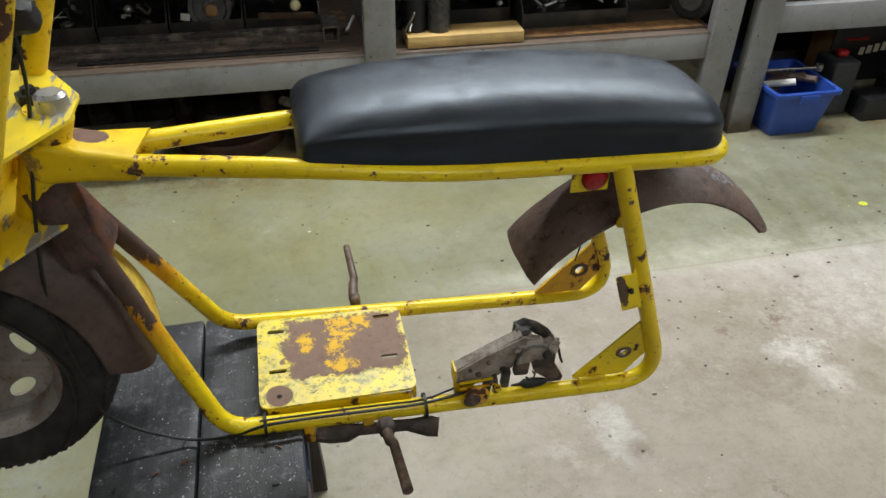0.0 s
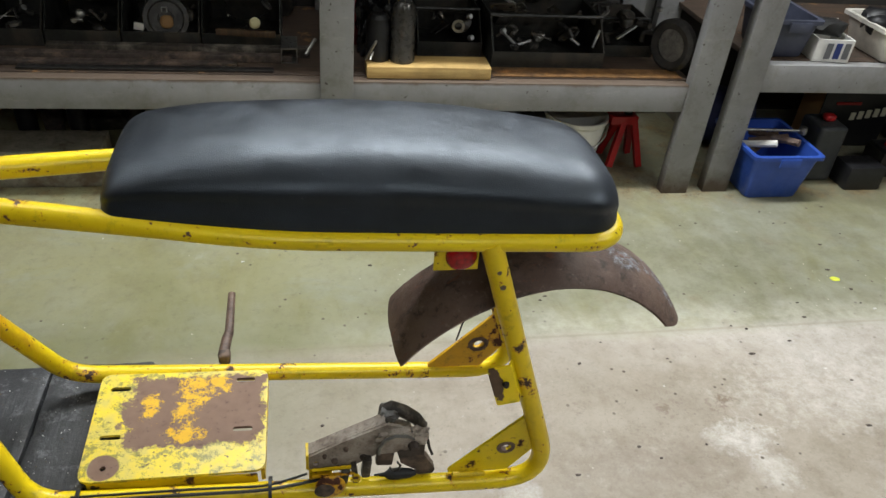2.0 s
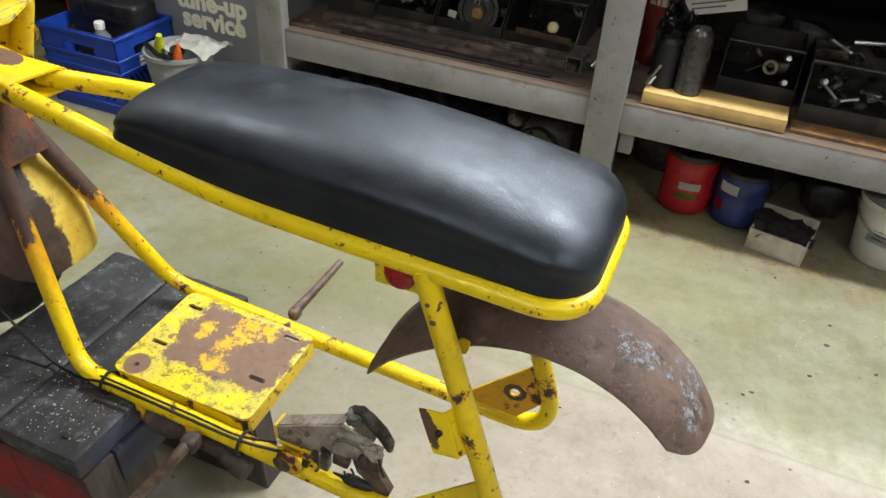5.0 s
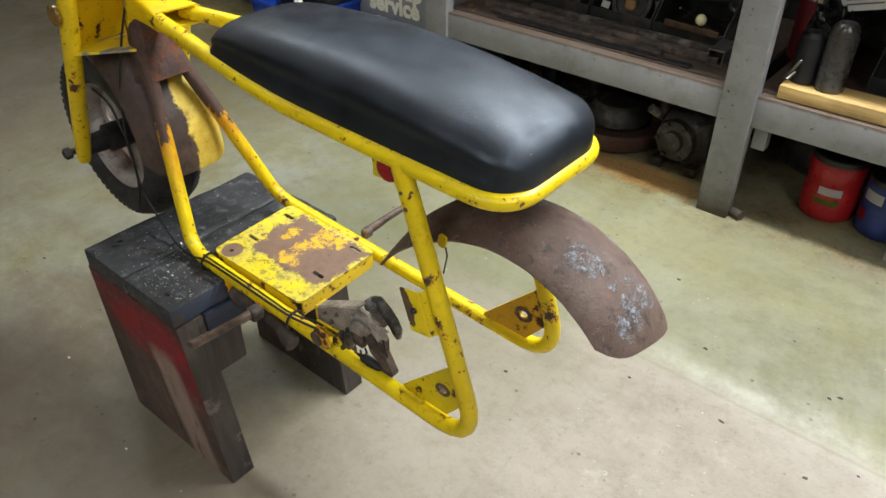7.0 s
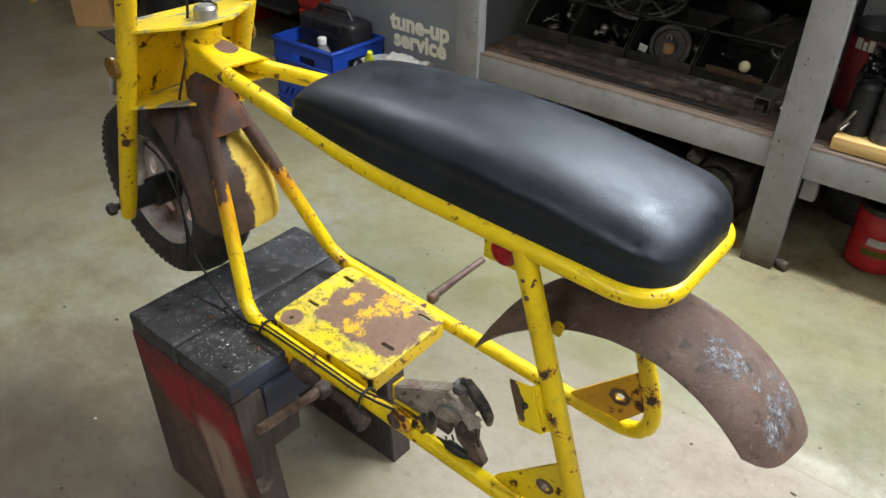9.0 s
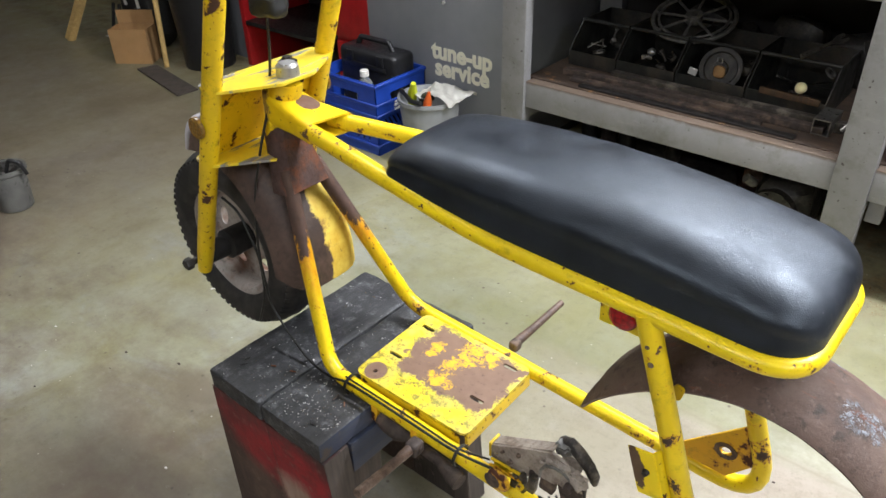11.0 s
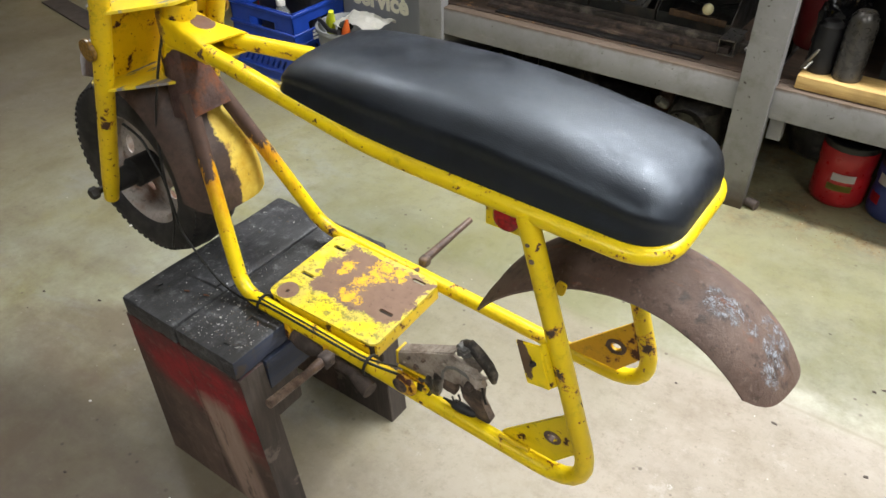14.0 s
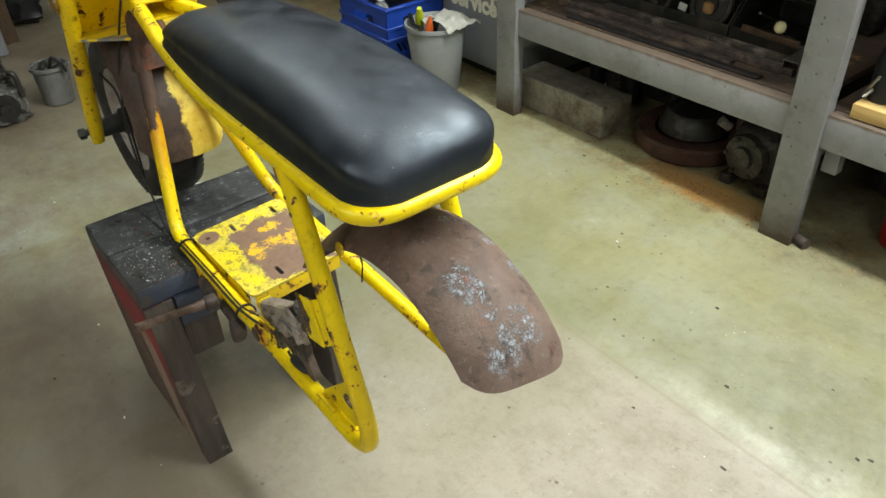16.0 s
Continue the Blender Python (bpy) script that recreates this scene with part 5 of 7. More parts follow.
def brake(bike):
    """The scrub brake: a tapered arm on a tab, a worn casting with its lever, a shoe and a cable end."""
    b = part("brake_tab", box(0.222, 0.250, 1.036, 1.048, 0.415, 0.455, 0.002), M_YELLOW_WORN, bike)
    part("half_boss", lathe([(0, 0.006), (0.013, 0.006), (0.017, 0.003), (0.018, 0)], Matrix.Translation((0.247, 1.014, 0.431)) @ pose(0, 0, 0, 90, 0, 0), 24), M_YELLOW_ORANGE, b)
    part("boss_hole", lathe([(0, 0.0075), (0.010, 0.0075), (0.012, 0.0062)], Matrix.Translation((0.240, 1.014, 0.430)) @ pose(0, 0, 0, 90, 0, 0), 20), M_RUST_DARK, b)
    out = rounded([(0.221, 0.444), (0.2215, 0.4645), (0.262, 0.487), (0.3126, 0.5115), (0.332, 0.506), (0.346, 0.492), (0.338, 0.472), (0.303, 0.462), (0.276, 0.445)], 0.005, 4)
    m = Matrix.Translation((0, 1.034, 0)) @ XZ
    a = part("brake_arm", sheet(out, [ring(0.231, 0.453, 0.0035, n=12)], 0.004, m), M_ARM, bike, "bare brown-grey steel brake arm", smooth=False)
    part("flange", slab([(0.222, 1.032, 0.4635), (0.312, 1.032, 0.5100), (0.312, 1.050, 0.5105), (0.222, 1.050, 0.4640), (0.222, 1.032, 0.4665), (0.312, 1.032, 0.5130), (0.312, 1.050, 0.5135), (0.222, 1.050, 0.4670)], 0.001), M_ARM, a)
    part("lip", box(0.219, 0.2225, 1.029, 1.050, 0.444, 0.4685, 0.001), M_YELLOW_WORN, a)
    for k, (x, z, r) in enumerate(((0.253, 0.456, 0.0045), (0.287, 0.459, 0.005), (0.241, 0.466, 0.003), (0.266, 0.476, 0.0035))):
        part("rivet", lathe([(0, 0.004), (r * 0.7, 0.0036), (r, 0)], Matrix.Translation((x, 1.030, z)) @ pose(0, 0, 0, 90, 0, 0), 12), M_RUST_DARK, a)
    for z0, y0, mat in ((0.4455, 1.023, M_YELLOW_WORN), (0.4375, 1.020, M_YELLOW_ORANGE), (0.4415, 1.0255, M_BLACK)):
        part("bar", slab([(0.226, y0, z0), (0.277, y0, z0 + 0.002), (0.277, y0 + 0.004, z0 + 0.002), (0.226, y0 + 0.004, z0), (0.226, y0, z0 + 0.0035), (0.277, y0, z0 + 0.0055), (0.277, y0 + 0.004, z0 + 0.0055), (0.226, y0 + 0.004, z0 + 0.0035)], 0.0008), mat, a)
    for x0, x1, z0, z1, lean in ((0.259, 0.269, 0.412, 0.447, 8), (0.273, 0.280, 0.420, 0.452, -6), (0.285, 0.296, 0.430, 0.461, 4)):
        part("hook", box(x0, x1, 1.021, 1.033, z0, z1, 0.003, turn=pose(0, 0, 0, 0, lean, 0)), M_GREASE, a)
    part("nut", lathe([(0, 0.006), (0.0045, 0.006), (0.005, 0.004), (0.005, 0)], Matrix.Translation((0.278, 1.020, 0.437)) @ pose(0, 0, 0, 90, 0, 0), 6), M_YELLOW_WORN, a)

    c = part("caliper", lump((0.331, 1.028, 0.489), (0.027, 0.007, 0.0135), 17, 0.5, 4), M_ARM, bike, "grimy pitted brake caliper casting")
    part("cheek", sheet(rounded([(0.303, 0.474), (0.305, 0.488), (0.313, 0.500), (0.330, 0.503), (0.333, 0.484), (0.325, 0.475)], 0.004, 3), [], 0.004, Matrix.Translation((0, 1.0235, 0)) @ XZ), M_ARM, c, smooth=False)
    part("rim", tube([(0.304, 1.020, 0.474), (0.3045, 1.0195, 0.486), (0.311, 1.0195, 0.498), (0.323, 1.020, 0.503), (0.337, 1.021, 0.500), (0.347, 1.022, 0.494)], 0.0022, seg=7), M_JUNK_LIGHT, c)
    part("ear", lump((0.352, 1.027, 0.494), (0.010, 0.007, 0.011), 5, 0.5, 3), M_ARM, c)
    part("pivot", lathe([(0, 0.009), (0.005, 0.009), (0.0065, 0.006), (0.007, 0)], Matrix.Translation((0.345, 1.022, 0.484)) @ pose(0, 0, 0, 90, 0, 0), 8), M_RUST_DARK, c)
    part("block", box(0.302, 0.3225, 1.022, 1.034, 0.449, 0.472, 0.003, turn=pose(0, 0, 0, 0, 5, 0)), M_RUST_DARK, c)
    out = rounded([(0.326, 0.470), (0.329, 0.478), (0.360, 0.480), (0.3595, 0.460), (0.375, 0.431), (0.3725, 0.4235), (0.352, 0.4235), (0.351, 0.4325), (0.332, 0.4475)], 0.004, 3)
    lever = part("lever", sheet(out, [], 0.011, Matrix.Translation((0, 1.037, 0)) @ XZ), M_RUST_DARK, c, smooth=False)
    lever.data.materials.append(M_GREASE)
    part("pin", tube([(0.362, 1.024, 0.488), (0.365, 1.023, 0.474), (0.369, 1.023, 0.463)], 0.0018, seg=8), M_STEEL_DARK, c)
    part("clip", tube([(0.318, 1.021, 0.447), (0.322, 1.019, 0.442), (0.328, 1.019, 0.443), (0.331, 1.021, 0.449), (0.327, 1.022, 0.455)], 0.0014, seg=6), M_STEEL_DARK, c)
    shoe = part("shoe", tube([(0.309, 1.058, 0.497), (0.3125, 1.058, 0.507), (0.321, 1.058, 0.5115), (0.336, 1.056, 0.505), (0.351, 1.055, 0.493), (0.3595, 1.054, 0.481), (0.361, 1.054, 0.471)], [0.004, 0.0085, 0.009, 0.009, 0.0085, 0.008, 0.0045], seg=14, flat=0.9), M_GREASE, c, "dark worn brake shoe")
    part("carrier", lump((0.318, 1.052, 0.508), (0.010, 0.012, 0.007), 31, 0.4, 3), M_JUNK_LIGHT, c)
    part("web", box(0.318, 0.346, 1.038, 1.054, 0.490, 0.494, 0.001, turn=pose(0, 0, 0, 0, 24, 0)), M_ARM, c)
    part("cable_boot", tube([(0.300, 1.026, 0.4285), (0.313, 1.026, 0.428), (0.318, 1.026, 0.428), (0.330, 1.0265, 0.427), (0.346, 1.027, 0.426), (0.352, 1.027, 0.426)], [0.0012, 0.0028, 0.0065, 0.0075, 0.0055, 0.003], seg=12), M_BLACK, bike, "black rubber cable boot")
    part("cable_stop", tube([(0.396, 1.018, 0.4275), (0.436, 1.018, 0.4262)], 0.0036, seg=10), M_YELLOW_WORN, bike)


def cables(bike):
    p = fillet([(-0.198, 1.088, 0.942), (-0.202, 1.086, 0.88), (-0.2205, 1.085, 0.807), (-0.229, 1.07, 0.759), (-0.239, 1.05, 0.683), (-0.2385, 1.04, 0.63), (-0.23, 1.03, 0.579), (-0.222, 1.03, 0.485), (-0.19, 1.03, 0.448), (-0.13, 1.02, 0.4235), (-0.075, 1.014, 0.4245), (-0.035, 1.0125, 0.440), (0.02, 1.0135, 0.4385), (0.176, 1.0135, 0.4325), (0.235, 1.022, 0.4335)], 0.05, 5)
    part("cable_boot", lump((-0.202, 1.096, 0.950), (0.028, 0.02, 0.017), 6, 0.15), M_BLACK, bike, "black rubber cable boot")
    part("brake_cable", tube(p, 0.0020, seg=8), M_CABLE, bike, "black sheathed brake cable")
    q = fillet([(-0.04, 1.017, 0.4435), (0.10, 1.0185, 0.4385), (0.176, 1.018, 0.434), (0.22, 1.03, 0.436)], 0.04, 4)
    part("throttle_cable", tube(q, 0.0015, seg=8), M_CABLE, bike, "second thin cable on the rail")
    q = fillet([(rake(0.655), 1.03, 0.655), (-0.288, 1.045, 0.628), (-0.245, 1.04, 0.565), (-0.247, 1.04, 0.49), (-0.285, 1.045, 0.415)], 0.08, 7)
    part("front_cable", tube(q, 0.0021, seg=8), M_CABLE, bike, "black cable looped beside the wheel")
    for x in (-0.033, 0.177):
        z = 0.429 - (x + 0.083) * 0.0443
        m = Matrix.Translation((x, MID - 0.0935, z)) @ pose(0, 0, 0, 0, 90, 0)
        band = lathe([(0.0132, -0.002), (0.0152, -0.002), (0.0152, 0.002), (0.0132, 0.002)], m @ Matrix.Translation((-0.003, -0.003, 0)) @ Matrix.Diagonal((1.12, 1.12, 1, 1)), 22, closed=True)
        part("cable_tie", band, M_CABLE, bike)


minibike()


# ---------------------------------------------------------------- things on and under the shelves
def bar(x0, x1, y0, y1, z0, z1, bm=None):
    return box(x0, x1, y0, y1, z0, z1, 0, bm=bm)


def pail(name, x, y, r0, r1, h, material, label, z=0.0, rim=0.006, handle=True, category="bucket"):
    p = thing(name, (x, y, z), label, category)
    m = Matrix.Translation((x, y, z))
    prof = [(0, 0.003), (r0 - 0.004, 0.003), (r1 - 0.004, h - 0.002), (r1 - 0.002, h), (r1 + rim, h), (r1 + rim + 0.001, h - 0.012), (r1 + 0.001, h - 0.016), (r1 - 0.003, h * 0.86), (r1 - 0.001, h * 0.83), (r0, 0.004), (r0 - 0.004, 0), (0, 0)]
    part("shell", lathe(prof, m, 36), material, p)
    if handle:
        pts = [(x + (r1 + 0.008) * math.cos(a), y - (r1 + 0.01) * math.sin(a) * 0.75 - 0.01, z + h - 0.02 - (r1 * 0.75) * math.sin(a)) for a in (math.pi * k / 12 for k in range(13))]
        part("handle", tube(pts, 0.003, seg=8), M_STEEL, p)
    return p


def coffee_can(x, y, r, h, material, label, lid):
    c = thing("coffee_can", (x, y, 0), label, "can")
    m = Matrix.Translation((x, y, 0))
    part("body", lathe([(0, 0.001), (r * 0.9, 0.001), (r * 0.97, 0.006), (r, 0.02), (r, h * 0.42), (r * 0.96, h * 0.46), (r * 0.96, h * 0.6), (r, h * 0.64), (r, h * 0.88), (r * 0.94, h * 0.92), (0, h * 0.92)], m, 40), material, c)
    part("lid", lathe([(r * 0.95, h * 0.9), (r * 1.0, h * 0.9), (r * 1.0, h * 0.985), (r * 0.95, h), (r * 0.86, h * 0.99), (0, h * 0.99)], m, 40), lid, c, "dark plastic snap lid")
    return c


def curved_patch(x, y, r, z0, z1, a0, a1, n=12):
    """A label that hugs a can."""
    bm = bmesh.new()
    pr = None
    for i in range(n + 1):
        a = math.radians(a0 + (a1 - a0) * i / n)
        q = (bm.verts.new((x + r * math.cos(a), y + r * math.sin(a), z0)), bm.verts.new((x + r * math.cos(a), y + r * math.sin(a), z1)))
        if pr:
            bm.faces.new((pr[0], q[0], q[1], pr[1]))
        pr = q
    bmesh.ops.solidify(bm, geom=bm.faces[:], thickness=0.0008)
    return bm


def lettering(text, size, m, material, name, depth=0.001, bold=0.0):
    cu = bpy.data.curves.new(name, "FONT")
    cu.body, cu.size, cu.extrude, cu.offset = text, size, depth, bold
    cu.resolution_u = 3
    ob = new("tmp_text", cu)
    me = bpy.data.meshes.new_from_object(ob.evaluated_get(bpy.context.evaluated_depsgraph_get()))
    bpy.data.objects.remove(ob)
    bm = bmesh.new()
    bm.from_mesh(me)
    bpy.data.meshes.remove(me)
    bmesh.ops.transform(bm, matrix=m, verts=bm.verts)
    return bm


def crate():
    x0, x1, y0, y1, h = -1.520, -1.205, 2.245, 2.51, 0.272
    c = thing("milk_crate", ((x0 + x1) / 2, (y0 + y1) / 2, 0), "blue plastic milk crate with diagonal lattice sides, full of tools", "crate")
    part("base", box(x0 + 0.008, x1 - 0.008, y0 + 0.008, y1 - 0.008, 0.0, 0.012, 0.003), M_BLUE_CRATE, c)
    for side in range(4):
        L = (x1 - x0) if side % 2 == 0 else (y1 - y0)
        hole = []
        for i in range(9):
            u = 0.035 + i * (L - 0.09) / 8.2
            hole.append([(u, 0.05), (u + 0.012, 0.05), (u + 0.034, 0.085), (u + 0.022, 0.085)])
            hole.append([(u + 0.02, 0.098), (u + 0.032, 0.098), (u + 0.012, 0.135), (u, 0.135)])
        hole.append(rounded([(L * 0.3, 0.195), (L * 0.7, 0.195), (L * 0.72, 0.225), (L * 0.28, 0.225)], 0.008, 3))
        o, u = [((x0, y0, 0), (1, 0, 0)), ((x1, y0, 0), (0, 1, 0)), ((x1, y1, 0), (-1, 0, 0)), ((x0, y1, 0), (0, -1, 0))][side]
        m = frame_of(o, u, (0, 0, 1))
        part("side", sheet([(0, 0), (L, 0), (L, h), (0, h)], hole, -0.005, m), M_BLUE_CRATE, c, smooth=False)
    bm = bmesh.new()
    for z in (h - 0.014, h - 0.085, 0.03, 0.145):
        t = 0.006
        box(x0 - t, x1 + t, y0 - t, y0, z, z + 0.012, 0.002, 1, bm)
        box(x0 - t, x1 + t, y1, y1 + t, z, z + 0.012, 0.002, 1, bm)
        box(x0 - t, x0, y0, y1, z, z + 0.012, 0.002, 1, bm)
        box(x1, x1 + t, y0, y1, z, z + 0.012, 0.002, 1, bm)
    part("rib", bm, M_BLUE_CRATE, c)
    badge = bmesh.new()
    for i in range(3):
        bar(x1 + 0.001, x1 + 0.0065, y0 + 0.09, y0 + 0.19 - 0.02 * i, 0.155 + 0.014 * i, 0.163 + 0.014 * i, badge)
    part("badge", badge, M_PAPER, c, "faded white lettering")
    # tool case standing in the crate
    k = thing("tool_case", (-1.38, 2.41, 0.012), "black moulded plastic tool case standing in a crate", "tool case")
    bm = box(x0 + 0.012, x1 - 0.012, 2.36, 2.475, 0.013, 0.338, 0.026, 4)
    part("shell", bm, M_BLACK_PLASTIC, k)
    for dz in (0.09, 0.2, 0.27):
        part("rib", box(x0 + 0.05, x1 - 0.05, 2.353, 2.359, dz, dz + 0.02, 0.004), M_BLACK_PLASTIC, k)
    part("handle", tube(fillet([(-1.455, 2.415, 0.33), (-1.435, 2.415, 0.366), (-1.29, 2.415, 0.366), (-1.27, 2.415, 0.33)], 0.014), 0.010, seg=10), M_BLACK_PLASTIC, k)
    for hx in (-1.44, -1.285):
        part("latch", box(hx - 0.018, hx + 0.018, 2.352, 2.3595, 0.29, 0.33, 0.003), M_BLACK_PLASTIC, k)
    # water bottle
    b = thing("plastic_bottle", (-1.3, 2.29, 0.012), "clear plastic bottle with white cap", "bottle")
    m = Matrix.Translation((-1.3, 2.29, 0.013))
    part("body", lathe([(0, 0), (0.03, 0), (0.034, 0.01), (0.034, 0.21), (0.026, 0.24), (0.014, 0.258), (0.014, 0.265), (0, 0.265)], m, 28), M_CLEAR, b)
    part("cap", lathe([(0.016, 0.262), (0.0165, 0.282), (0.014, 0.285), (0, 0.285)], m, 24), M_WHITE, b, "white screw cap")


def clear_plastic():
    n = Nodes("clear_plastic", 0.1)
    n.colour(srgb(214, 218, 214))
    n.b.inputs["Transmission Weight"].default_value = 0.75
    n.b.inputs["IOR"].default_value = 1.3
    return n.m


M_CLEAR = clear_plastic()


def left_corner():
    cab = thing("steel_cabinet", (-1.13, 2.76, 0), "grey enamelled steel service cabinet with cream lettering", "cabinet")
    F = 2.512
    part("body", box(-1.5, -0.768, F + 0.018, 3.04, 0.04, 1.5, 0.004), M_CABINET, cab)
    part("plinth", box(-1.48, -0.78, F + 0.05, 3.03, 0, 0.039, 0.002), M_STEEL_DARK, cab)
    part("door", box(-1.49, -0.775, F, F + 0.017, 0.05, 1.48, 0.004), M_CABINET, cab)
    part("knob", lathe([(0, 0.012), (0.006, 0.012), (0.007, 0.004), (0.004, 0)], Matrix.Translation((-1.1, F, 0.52)) @ pose(0, 0, 0, 90, 0, 0), 16), M_ZINC, cab)
    for text, z, x in (("tune-up", 0.314, -1.166), ("service", 0.252, -1.152)):
        bm = lettering(text, 0.088, frame_of((x, F - 0.001, z), (1, 0, 0.0), (0, 0, 1)), M_CREAM, text, 0.0006, 0.0036)
        part("lettering", bm, M_CREAM, cab, "bold cream lettering reading " + text, smooth=False)
    # grey pail with odds and ends
    b = pail("bucket", -1.03, 2.335, 0.078, 0.105, 0.25, M_GREY_PLASTIC, "grey plastic bucket full of workshop odds and ends", handle=False)
    solo("spray_nozzle", tube([(-1.09, 2.31, 0.2), (-1.075, 2.30, 0.262), (-1.06, 2.29, 0.3)], [0.014, 0.017, 0.009], seg=12), plain("lime_plastic", (190, 200, 40), 0.4), (-1.09, 2.31, 0.2), "lime green plastic nozzle in a bucket", "nozzle")
    solo("caulk_tip", tube([(-0.99, 2.27, 0.21), (-0.975, 2.265, 0.262), (-0.965, 2.262, 0.298)], [0.016, 0.014, 0.005], seg=12), plain("orange_plastic", (206, 92, 30), 0.4), (-0.99, 2.27, 0.21), "orange plastic tip in a bucket", "nozzle")
    solo("rag", cloth(-0.975, 2.36, 0.252, 0.085, 3), M_WHITE, (-0.975, 2.36, 0.25), "crumpled white rag on a bucket", "rag")
    solo("hand_pump", tube([(-1.12, 2.29, 0.262), (-1.03, 2.24, 0.258), (-0.98, 2.235, 0.262)], 0.008, seg=10), M_BLACK_PLASTIC, (-1.05, 2.25, 0.25), "black plastic handle across a bucket", "handle")
    solo("grease_gun", tube([(-1.06, 2.33, 0.18), (-1.03, 2.32, 0.245), (-1.0, 2.31, 0.26)], [0.02, 0.024, 0.016], seg=12), M_BLACK_PLASTIC, (-1.05, 2.33, 0.18), "black plastic tool in a bucket", "tool")
    # red chest beside the cabinet
    chest = thing("tool_chest", (-1.66, 2.8, 0), "red steel tool chest on the floor", "tool chest")
    part("body", box(-1.80, -1.53, 2.62, 3.05, 0.02, 0.95, 0.006), M_RED, chest)
    for i in range(4):
        part("drawer", box(-1.79, -1.54, 2.605, 2.619, 0.06 + 0.2 * i, 0.24 + 0.2 * i, 0.004), M_RED, chest)
    rack = thing("metal_rack", (-2.2, 2.7, 0), "dark rack holding machine parts", "rack")
    part("side", box(-2.45, -2.42, 2.6, 3.0, 0, 1.0, 0.004), M_RED, rack)
    part("shelf", box(-2.42, -1.85, 2.6, 3.0, 0.2, 0.22, 0.003), M_STEEL_DARK, rack)
    part("shelf", box(-2.42, -1.85, 2.6, 3.0, 0.5, 0.52, 0.003), M_STEEL_DARK, rack)
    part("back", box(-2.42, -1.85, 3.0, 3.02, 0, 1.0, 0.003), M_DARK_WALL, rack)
    panel = thing("sheet_metal", (-2.62, 2.65, 0), "grey sheet of metal standing upright", "panel")
    part("panel", box(-2.7, -2.52, 2.66, 2.672, 0, 0.9, 0.002), M_CABINET, panel)
    # far corner
    carton("cardboard_box", -2.965, 2.31, 0.19, 0.12, 0.235, 35, M_CARD, "brown cardboard box with one flap up")
    bag = thing("canvas_bag", (-3.15, 2.42, 0), "black bag with white straps against the wall", "bag")
    part("sack", lump((-3.12, 2.5, 0.17), (0.16, 0.09, 0.18), 5, 0.16), M_BLACK, bag)
    for dx in (-0.02, 0.1):
        part("strap", tube([(-3.12 + dx, 2.40, 0.23), (-3.10 + dx, 2.385, 0.31), (-3.06 + dx, 2.42, 0.36)], 0.008, seg=8, flat=0.4), M_WHITE, bag, "white woven strap")
    for x in (-3.24, -3.3):
        part("leg", tube([(x, 2.36, 0.004), (x + 0.03, 2.4, 0.22)], 0.009, seg=8), M_BLACK, bag)
    solo("waste_bin", lathe([(0, 0), (0.12, 0), (0.15, 0.5), (0.155, 0.52), (0.14, 0.52), (0.11, 0.02), (0, 0.02)], Matrix.Translation((-2.62, 2.5, 0)), 28), M_BLACK_PLASTIC, (-2.62, 2.5, 0), "tall black plastic waste bin", "bin")
    solo("broomstick", tube([(-2.755, 2.335, 0.0), (-2.75, 2.36, 0.6), (-2.74, 2.45, 1.4)], 0.013, seg=12), M_RAW_WOOD, (-2.755, 2.335, 0), "plain wooden broom handle leaning upright", "broom handle")
    corners = ((-2.83, 2.218), (-2.355, 2.133), (-2.348, 2.236), (-2.80, 2.31))
    bm = slab([(x, y, 0.001) for x, y in corners] + [(x, y, 0.009) for x, y in corners], 0.001)
    solo("rubber_mat", bm, M_MAT, (-2.63, 2.23, 0.0), "black rubber mat strip lying on the floor", "mat", smooth=False)
    solo("wooden_plank", tube([(-3.58, 2.26, 0.005), (-3.35, 2.55, 0.7)], 0.028, seg=4), M_RAW_WOOD, (-3.58, 2.26, 0), "old wooden plank leaning on the wall", "plank", smooth=False)
    solo("paper_sheet", box(-3.5, -3.3, 2.42, 2.56, 0.0, 0.002, 0), M_PAPER, (-3.4, 2.5, 0), "pale paper lying on the floor", "paper")
    solo("work_bench", box(-3.0, -2.56, 0.86, 1.20, 0, 0.75, 0.01), M_CABINET, (-2.78, 1.07, 0), "grey steel bench end", "bench")
    solo("wooden_board", box(-2.74, -2.70, 1.215, 1.275, 0, 0.8, 0.004), M_DARK_BOARD, (-2.72, 1.245, 0), "plain wooden board standing on end", "board")
    shoe = lump((-2.98, 1.38, 0.07), (0.10, 0.075, 0.072), 8, 0.3)
    solo("rubber_block", shoe, M_BLACK_PLASTIC, (-2.98, 1.42, 0), "black rubber boot shape lying on the floor", "rubber block")
    # engine and small pail on the floor
    small_engine(-1.87, 1.035)
    pail("bucket", -1.91, 1.222, 0.054, 0.062, 0.145, plain("clear_grey_plastic", (104, 104, 100), 0.35, 0, 0.35, 18), "translucent grey plastic tub with parts", handle=False)
    for i, (dx, dy, s) in enumerate(((0.0, 0.01, 0.03), (0.025, -0.02, 0.022), (-0.03, -0.01, 0.024))):
        solo("scrap_part", lump((-1.91 + dx, 1.225 + dy, 0.128), (s, s * 0.7, s * 0.9), 30 + i, 0.3), M_JUNK, (-1.91 + dx, 1.225 + dy, 0.1), "oily machine part in a tub", "part", "parts in the tub")
